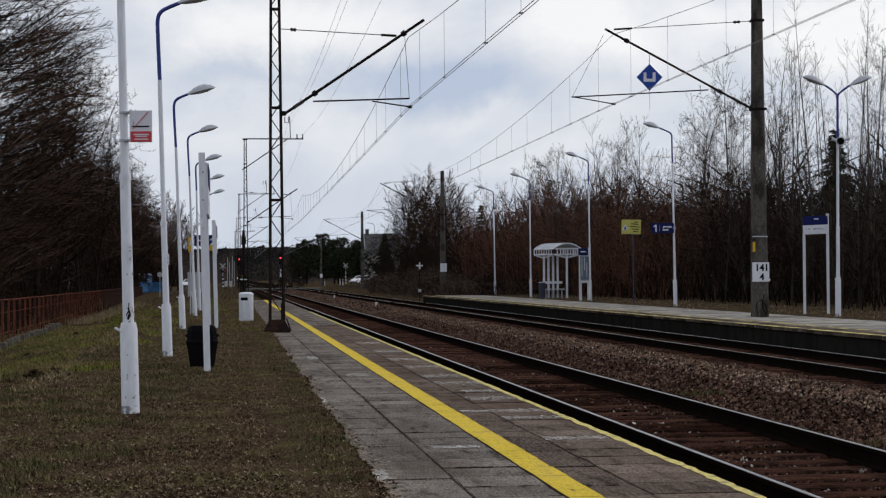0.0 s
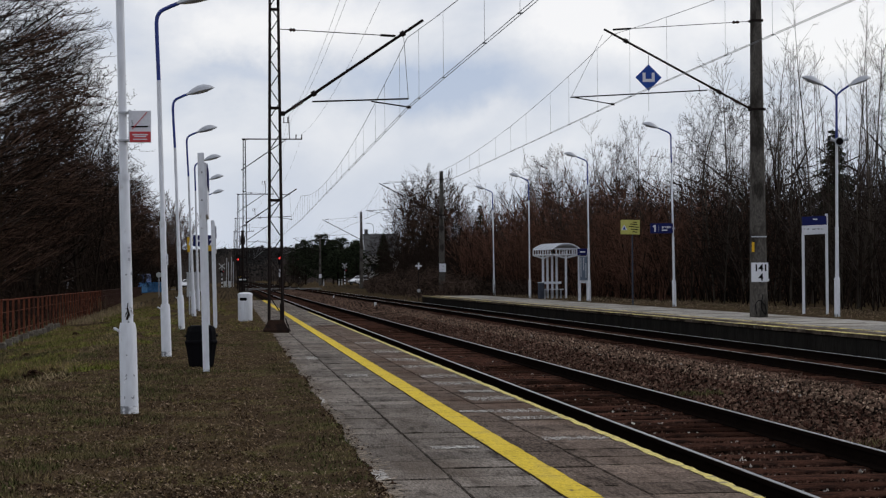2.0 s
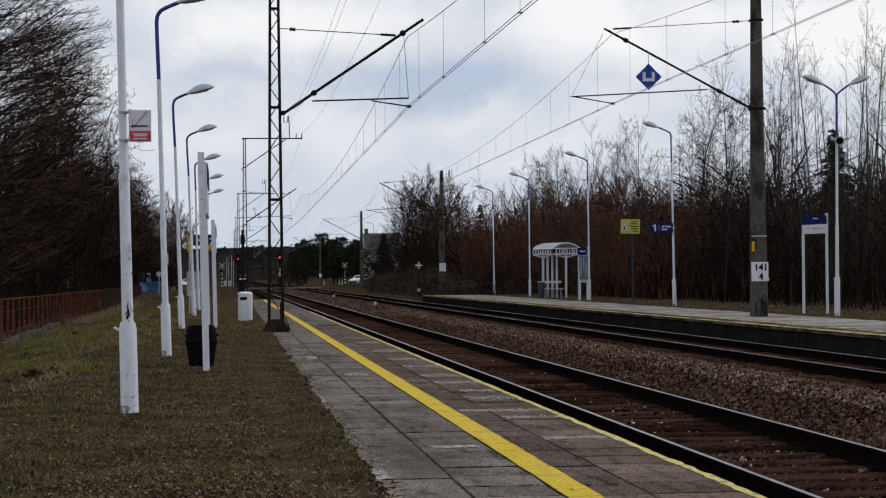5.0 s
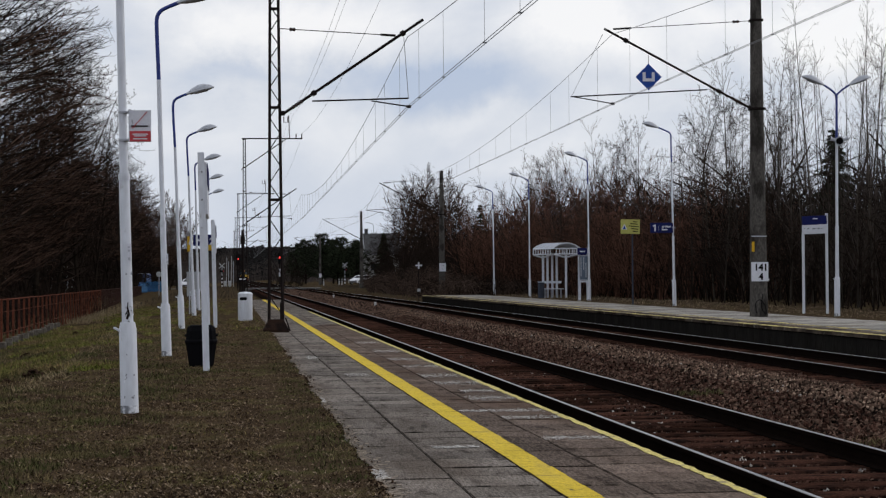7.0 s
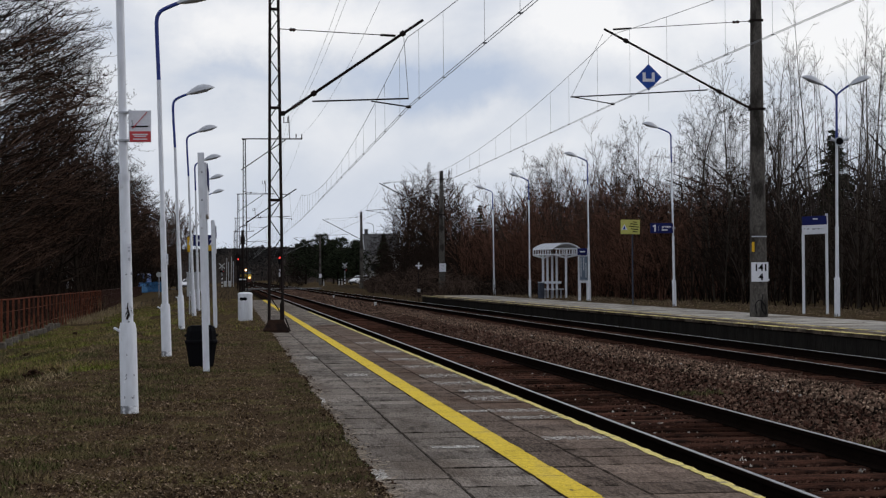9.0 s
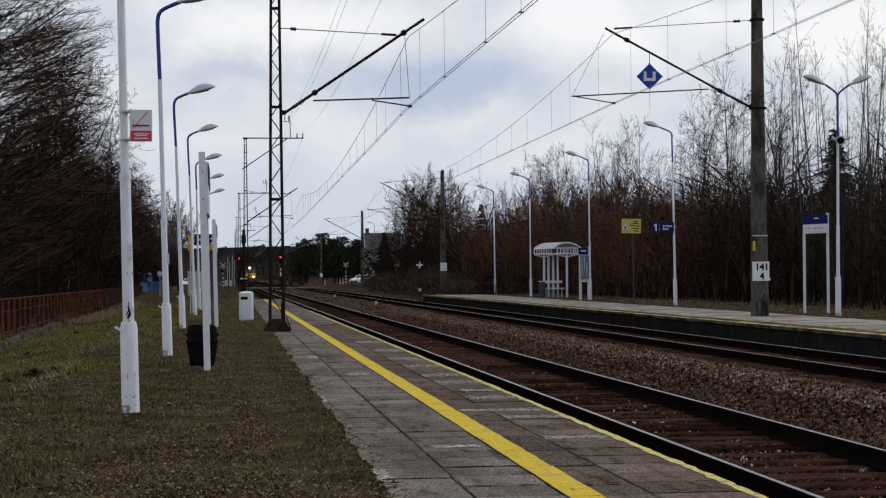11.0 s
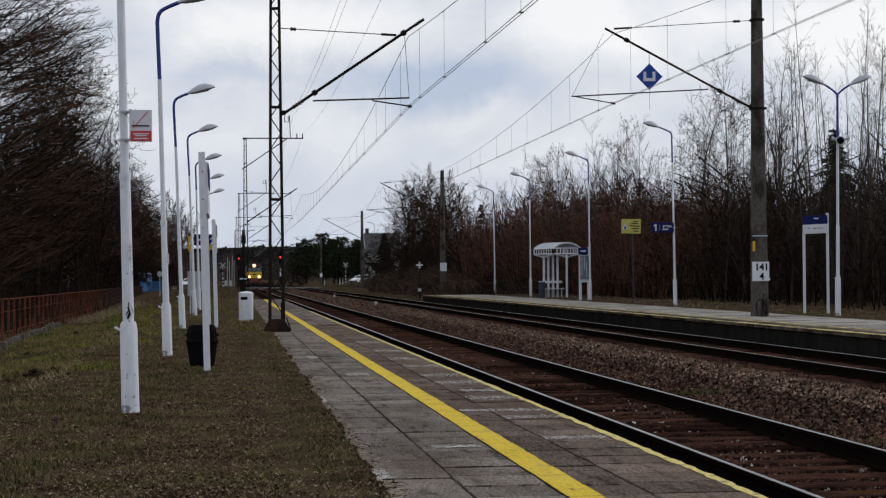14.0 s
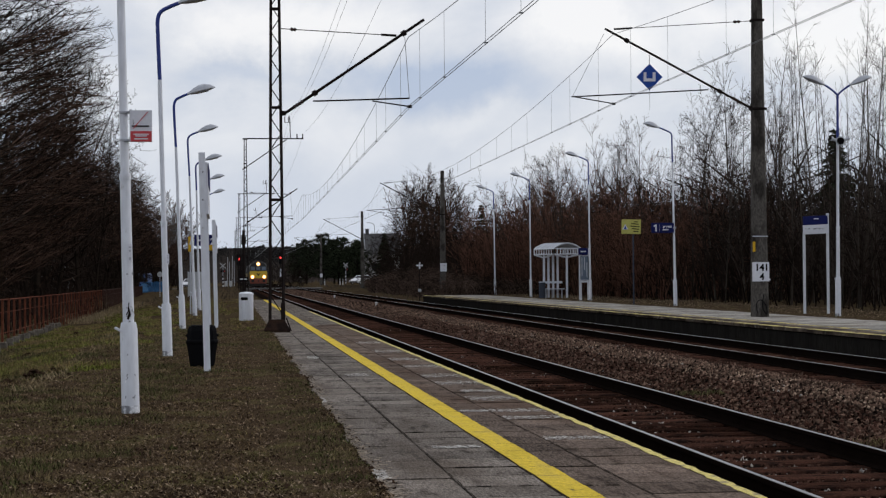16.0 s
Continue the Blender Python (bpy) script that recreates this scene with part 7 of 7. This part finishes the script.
def car(at, turn, paint, label, van=False):
    """Rounded saloon or van with glass, wheels and lights, nose towards -x."""
    c = thing("van" if van else "car", at, label, "van" if van else "car", turn=turn)
    if van:
        low = [(-2.4, 0.35), (-2.4, 0.95), (-2.15, 1.15), (-1.5, 2.1), (-1.3, 2.2), (2.4, 2.2), (2.45, 0.35)]
        glass = [(-2.02, 1.22), (-1.45, 2.02), (-0.7, 2.02), (-0.7, 1.22)]
    else:
        low = [(-2.05, 0.30), (-2.08, 0.62), (-1.9, 0.78), (-1.0, 0.98), (-0.25, 1.42), (0.9, 1.44), (1.6, 1.1), (2.0, 1.0), (2.05, 0.35)]
        glass = [(-0.85, 0.98), (-0.2, 1.35), (0.85, 1.37), (1.45, 1.05)]
    pts, faces, n = [], [], len(low)
    for y, k in ((-0.84, 0.93), (-0.72, 1.0), (0.72, 1.0), (0.84, 0.93)):
        pts += [(x, y, 0.3 + (z - 0.3) * k) for x, z in low]
    for i in range(3):
        for j in range(n):
            faces.append((i * n + j, i * n + (j + 1) % n, (i + 1) * n + (j + 1) % n, (i + 1) * n + j))
    faces += [tuple(range(n)), tuple(range(3 * n, 4 * n))]
    body = part("body", Shape().add(pts, faces), paint, c, smooth=True)
    for y in (-0.845, 0.845):
        part("side_glass", Shape().plate(glass, 0.02, (0, y * 0.985, 0)), GLASS_DARK, body)
    ws = ((-2.12, 1.20), (-1.55, 2.02)) if van else ((-0.95, 1.02), (-0.30, 1.38))
    part("windscreen", Shape().add([(ws[0][0] - 0.03, -0.66, ws[0][1]), (ws[0][0] - 0.03, 0.66, ws[0][1]), (ws[1][0] - 0.03, 0.60, ws[1][1]), (ws[1][0] - 0.03, -0.60, ws[1][1]), (ws[0][0] + 0.05, -0.66, ws[0][1]), (ws[0][0] + 0.05, 0.66, ws[0][1]), (ws[1][0] + 0.05, 0.60, ws[1][1]), (ws[1][0] + 0.05, -0.60, ws[1][1])], [(0, 1, 2, 3), (7, 6, 5, 4), (0, 4, 5, 1), (1, 5, 6, 2), (2, 6, 7, 3), (3, 7, 4, 0)]), GLASS_DARK, body, "dark windscreen")
    part("bumper", Shape().box((-2.42 if van else -2.07, 0, 0.42), (0.10, 1.5, 0.2), chamfer=0.03), LAMP_GREY if van else RUBBER, body)
    if van:
        part("roof_panel", Shape().box((0.5, 0, 2.22), (3.6, 1.5, 0.08), chamfer=0.03), CAR_WHITE, body, "white roof panel")
    for x in (-1.35, 1.3):
        for y in (-0.78, 0.78):
            w = part("wheel", Shape().tube([(x, y - 0.09, 0.31), (x, y + 0.09, 0.31)], 0.31, 18), RUBBER, c, smooth=True)
            part("rim", Shape().tube([(x, y - 0.095, 0.31), (x, y + 0.095, 0.31)], 0.18, 12), LAMP_GREY, w)
    for y in (-0.62, 0.62):
        part("headlight", Shape().box((-2.05 if not van else -2.38, y, 0.68), (0.06, 0.25, 0.12)), LAMP_GLASS, body)
    return c


car((20.45, 283, 0.05), 50, CAR_WHITE, "white car with dark windows waiting at the crossing")
car((-10.5, 219, -0.42), 82, CAR_BLUE, "blue van parked beyond the fence under trees", True)
car((-5.6, 262, -0.27), 68, CAR_WHITE, "white car parked near the crossing road")


def blue_fence():
    f = thing("panel_fence", (-9.05, 204, -0.32), "light blue panel fence at the verge's end", "fence")
    for i in range(16):
        part("panel", Shape().box((0.026 * i, -1.5 * i - 0.75, 0.60), (0.05, 1.38, 1.0 - 0.02 * i), chamfer=0.01), BLUE_FENCE, f)
        part("post", Shape().box((0.026 * i, -1.5 * i, 0.60), (0.08, 0.08, 1.22 - 0.02 * i)), BLUE_FENCE, f)
    for i in range(8):
        part("board", Shape().box((0.1 + 0.2 * i, 0.02, 0.62), (0.17, 0.03, 1.12 + 0.04 * math.sin(i * 2.1)), chamfer=0.008), BLUE_FENCE, f)
    for z in (0.3, 0.95):
        part("rail", Shape().box((0.8, 0.06, z), (1.7, 0.05, 0.07)), BLUE_FENCE, f)


blue_fence()
k = thing("road_sign", (-5.7, 150, -0.35), "pale round road sign seen beyond the fence", "sign")
part("post", Shape().tube([(0, 0, 0), (0, 0, 2.1)], 0.03, 6), LAMP_GREY, k)
part("disc", Shape().tube([(0, -0.03, 1.88), (0, -0.045, 1.88)], 0.22, 16), PALE_GREY, k)
k = thing("switch_cabinet", (-2.75, 128, -0.25), "pale grey switch cabinet standing on the verge", "cabinet")
part("body", Shape().box((0, 0, 0.75), (0.36, 0.5, 1.4), chamfer=0.02), PALE_GREY, k)
part("roof", Shape().box((0, 0, 1.48), (0.44, 0.58, 0.06), chamfer=0.01), LAMP_GREY, k)
part("door", Shape().box((0, -0.255, 0.78), (0.3, 0.015, 1.2)), PALE_GREY, k)
part("plinth", Shape().box((0, 0, 0.02), (0.4, 0.54, 0.2)), CONCRETE, k)


k = thing("relay_cabinet", (-3.42, 180, -0.3), "white painted relay cabinet near the level crossing", "cabinet")
part("body", Shape().box((0, 0, 1.05), (1.4, 0.9, 2.0), chamfer=0.02), PALE_GREY, k)
part("roof", Shape().box((0, 0, 2.09), (1.5, 1.0, 0.08), chamfer=0.02), LAMP_GREY, k)
for x in (-0.34, 0.34):
    d = part("door", Shape().box((x, -0.457, 1.05), (0.64, 0.015, 1.8)), PALE_GREY, k)
    part("vent", Shape().box((x, -0.468, 1.65), (0.4, 0.01, 0.2)), LAMP_GREY, d)
part("plinth", Shape().box((0, 0, 0.02), (1.5, 1.0, 0.14)), CONCRETE, k)


def house():
    """A plastered house, its ridge along x, with a pitched sheet roof and pale verge boards."""
    h = thing("house", (28.0, 332, -0.3), "grey plastered house with a steep sheet roof", "house")
    part("wall", Shape().box((0, 3, 2.85), (6.0, 8, 5.7)), WALL_GREY, h)
    for x in (-2.88, 2.88):
        part("gable", Shape().add([(x + d, y, z) for d in (-0.12, 0.12) for y, z in ((-1.0, 5.7), (7.0, 5.7), (3.0, 9.1))], [(0, 1, 2), (5, 4, 3), (0, 3, 4, 1), (1, 4, 5, 2), (2, 5, 3, 0)]), WALL_GREY, h)
    for side in (-1, 1):
        eave, ridge = 3 + side * 4.7, 3.0
        roof = part("roof", Shape().add([(x, y, z + d) for d in (0, 0.14) for x in (-3.25, 3.25) for y, z in ((eave, 5.62), (ridge, 9.45))], [(0, 1, 3, 2), (6, 7, 5, 4), (0, 4, 5, 1), (2, 3, 7, 6), (0, 2, 6, 4), (1, 5, 7, 3)]), ROOF_GREY, h)
        for i in range(13):
            x = -3.12 + 0.52 * i
            part("seam", Shape().tube([(x, eave, 5.79), (x, ridge, 9.62)], 0.035, 4), ROOF_GREY, roof)
        for x in (-3.3, 3.3):
            part("verge_board", Shape().tube([(x, eave, 5.62), (x, ridge, 9.45)], 0.09, 4), PALE_GREY, roof, "pale verge board")
        part("gutter", Shape().tube([(-3.2, eave, 5.6), (3.2, eave, 5.6)], 0.07, 6), LAMP_GREY, roof)
    chimney = part("chimney", Shape().box((-2.65, 3, 9.75), (0.62, 0.62, 1.3)), ROOF_GREY, h)
    part("chimney_cap", Shape().box((-2.65, 3, 10.43), (0.78, 0.78, 0.10)), PALE_GREY, chimney)
    for x in (-1.6, 1.4):
        w = part("window", Shape().box((x, -1.03, 3.4), (1.1, 0.06, 1.3)), GLASS_DARK, h)
        part("sill", Shape().box((x, -1.08, 2.7), (1.3, 0.14, 0.08)), PALE_GREY, w)


house()
k = thing("street_lamp", (28.7, 360, -0.2), "distant slim street lamp above the house roof", "street lamp")
part("pole", Shape().tube(bent([(0, 0, 0), (0, 0, 9.5), (0, 0, 11.6), (-0.4, 0, 12.1), (-1.0, 0, 12.25)]), 0.07, 6), LAMP_GREY, k)
part("lamp_head", Shape().box((-1.2, 0, 12.26), (0.7, 0.25, 0.14), chamfer=0.04), LAMP_GREY, k)


def pale_building():
    b = thing("outbuilding", (-21, 192, -0.35), "pale plastered outbuilding glimpsed between the trees", "building")
    part("wall", Shape().box((0, 2, 1.4), (11, 4, 3.0)), SIGN_WHITE, b)
    part("roof", Shape().plate([(-5.8, 2.9), (5.8, 2.9), (5.4, 4.2), (-5.4, 4.2)], 4.6, (0, 2, 0)), ROOF_GREY, b)
    for x in (-3, 0.5, 3.4):
        part("window", Shape().box((x, -0.02, 1.5), (1.2, 0.08, 1.2)), GLASS_DARK, b)


pale_building()


def clods(x, y, size, seed, label):
    """A dark heap of torn turf and leaves."""
    v, f = clump_cloud("", "", [(0, 0, -0.03, size * 0.55, size, 60)], BARK, seed, True, (0.08, 0.2))
    me = bpy.data.meshes.new("turf_clod"); me.from_pydata(v, [], f); me.materials.append(SOIL)
    o = new("turf_clod", me)
    o.location = (x, y, ground_height(x, y))
    tagged(o, label, "turf clod", "turf clods")


for i, (x, y, s) in enumerate(((-2.35, 22.3, 0.20), (-2.60, 21.7, 0.13), (-2.2, 23.1, 0.15), (-2.99, 43.0, 0.15), (-2.73, 43.8, 0.11), (-3.9, 47.0, 0.2), (-1.9, 49.5, 0.1), (-3.6, 33.0, 0.14), (-0.2, 33.0, 0.06))):
    clods(x, y, s, 200 + i, "red-brown clod of torn turf and soil on the bank")


# ---- slabs of the near platform ----
COLUMNS = ((0.772, 1.2555), (1.2605, 1.730), (1.736, 2.1895), (2.1945, EDGE_1 + 0.008))


def lay_slabs():
    r = random.Random(17)
    kinds = []
    for a, b in COLUMNS:
        kinds.append([Shape().box((0, 0, -0.025), (b - a - r.uniform(0, .006), 0.4965 - r.uniform(0, .006), 0.058), Matrix.Rotation(r.uniform(-.006, .006), 3, "Z"), 0.006).mesh("slab", SLAB_BROWN if a > 1.7 else SLAB) for _ in range(3)])
    rest = Shape()
    for row in range(-40, 182):
        for c, (a, b) in enumerate(COLUMNS):
            y = 6.0 + 0.5 * row + 0.25 * (c % 2) * 0.3
            if y > END_1 - 0.4:
                continue
            z = r.uniform(-0.006, 0.001)
            if 8.0 < y < 44.5:
                s = new("slab", r.choice(kinds[c]))
                s.parent = platform_1
                s.matrix_basis = pose((a + b) / 2 + r.uniform(-.003, .003), y, z, r.uniform(-.22, .22), r.uniform(-.2, .2), r.uniform(-.5, .5))
            else:
                rest.box(((a + b) / 2, y, -0.025 + z), (b - a - 0.004, 0.480, 0.058))
    part("slabs_far_off", rest, SLAB, platform_1)["kind"] = "stuff"


lay_slabs()


def joint_dirt():
    """Dark soil and moss lying in and over the joints."""
    r = random.Random(41)
    s = Shape()

    def patch(x0, y0, x1, y1, z=0.0042):
        s.add([(x0, y0, z), (x1, y0 + r.uniform(-.004, .004), z), (x1, y1, z), (x0, y1 + r.uniform(-.004, .004), z)], [(0, 1, 2, 3)])
    for row in range(0, 120):
        for c, (a, b) in enumerate(COLUMNS):
            y = 6.25 + 0.5 * row + 0.25 * (c % 2) * 0.3
            if r.random() < (0.32 if c > 1 else 0.45):
                continue
            n = 6
            for i in range(n):
                if r.random() < 0.12:
                    continue
                w = r.uniform(0.002, 0.011) + (0.010 if r.random() < 0.25 else 0)
                x0, x1 = a + (b - a) * i / n, a + (b - a) * (i + 1) / n
                patch(x0, y - w, x1, y + w)
    for x in (1.258, 1.733, 2.192):
        y = 6.0
        while y < 70:
            d = r.uniform(0.08, 0.3)
            w = r.uniform(0.001, 0.005) * (0.6 if x == 1.733 else 1.0)
            o = r.uniform(-.006, .006)
            patch(x + o - w, y, x + o + w, y + d, 0.0044)
            y += d
    part("joint_dirt", s, MORTAR, platform_1, "dark soil in the joints")["kind"] = "stuff"


joint_dirt()


def chalk_patches():
    """Whitish worn strips on single slabs."""
    r = random.Random(23)
    for x0, x1, y, d in ((2.20, 2.66, 12.62, 0.20), (2.20, 2.66, 14.55, 0.24), (2.2, 2.66, 15.3, 0.26), (1.95, 2.18, 15.3, 0.16), (2.22, 2.66, 16.9, 0.5), (2.3, 2.62, 18.0, 0.3), (2.2, 2.66, 19.4, 0.55), (2.2, 2.64, 20.9, 0.6),
                         (2.22, 2.66, 23.1, 0.5), (2.2, 2.6, 25.2, 0.6), (2.22, 2.64, 28.0, 0.8), (2.2, 2.62, 31.8, 0.7), (1.35, 1.66, 12.1, 0.12), (1.35, 1.62, 21.3, 0.4), (0.78, 0.9, 10.5, 0.35), (0.79, 0.88, 17.0, 0.5), (1.1, 1.25, 26.0, 0.7)):
        s = Shape()
        for _ in range(int(420 * (0.35 + d))):
            cx = x0 + (x1 - x0) * r.random()
            cy = y + d * 0.75 * max(-1, min(1, r.gauss(0, 0.5)))
            w, h = r.uniform(0.004, 0.020), r.uniform(0.004, 0.016)
            z = 0.0058 + r.uniform(0, 0.0012)
            s.add([(cx - w, cy - h * r.random(), z), (cx + w * r.random(), cy - h, z), (cx + w, cy + h * r.random(), z), (cx - w * r.random(), cy + h, z)], [(0, 1, 2, 3)])
        part("chalky_patch", s, SLAB_WHITE, platform_1, "whitish worn patch on a slab")


chalk_patches()


def sand_fringe():
    """Pale sand washed along the slabs' grassy edge."""
    r = random.Random(37)
    s = Shape()
    for _ in range(2600):
        y = 8.5 + 40 * r.random() ** 1.4
        x = 0.80 + 0.0022 * y + abs(r.gauss(0, 0.05))
        w, z = r.uniform(0.004, 0.02), 0.0055 + r.uniform(0, 0.001)
        s.add([(x - w, y - w * 1.6, z), (x + w * r.random(), y - w, z), (x + w, y + w * 1.5, z), (x - w, y + w * r.random(), z)], [(0, 1, 2, 3)])
    part("sand_fringe", s, STRAW_SAND, platform_1, "pale sandy fringe")["kind"] = "stuff"


sand_fringe()


def far_paving():
    r = random.Random(29)
    rest = Shape()
    me = Shape().box((0, 0, -0.03), (0.735, 0.735, 0.07), chamfer=0.008).mesh("paving_slab", PAVE_FAR)
    edge = Shape().box((0, 0, -0.03), (0.735, 0.735, 0.07), chamfer=0.008).mesh("paving_slab", PAVE_EDGE)
    rest_edge = Shape()
    n = 0
    for row in range(-60, 150):
        y = 0.75 * row + 0.4
        if y > END_2 - 0.4:
            continue
        for c in range(5):
            x = EDGE_2 + 0.37 + 0.745 * c
            z = r.uniform(-0.006, 0.0)
            if 36 < y < 80 and n < 290:
                s = new("paving_slab", me if c else edge)
                s.parent = platform_2
                s.matrix_basis = pose(x, y, z, r.uniform(-.3, .3), r.uniform(-.3, .3), 0)
                n += 1
            else:
                (rest if c else rest_edge).box((x, y, -0.03 + z), (0.735, 0.735, 0.07))
    part("paving_far_off", rest, PAVE_FAR, platform_2)["kind"] = "stuff"
    part("edge_paving_far_off", rest_edge, PAVE_EDGE, platform_2)["kind"] = "stuff"


far_paving()


# ---- what moves ----
def motions():
    walk(train, [(t, pose(TRACK_1, y, RAIL_Z)) for t, y in ((0, 832), (2, 752), (4, 674), (6, 597), (8, 519), (10, 452), (12, 391), (13, 363), (14.5, 326), (16, 290))])


motions()
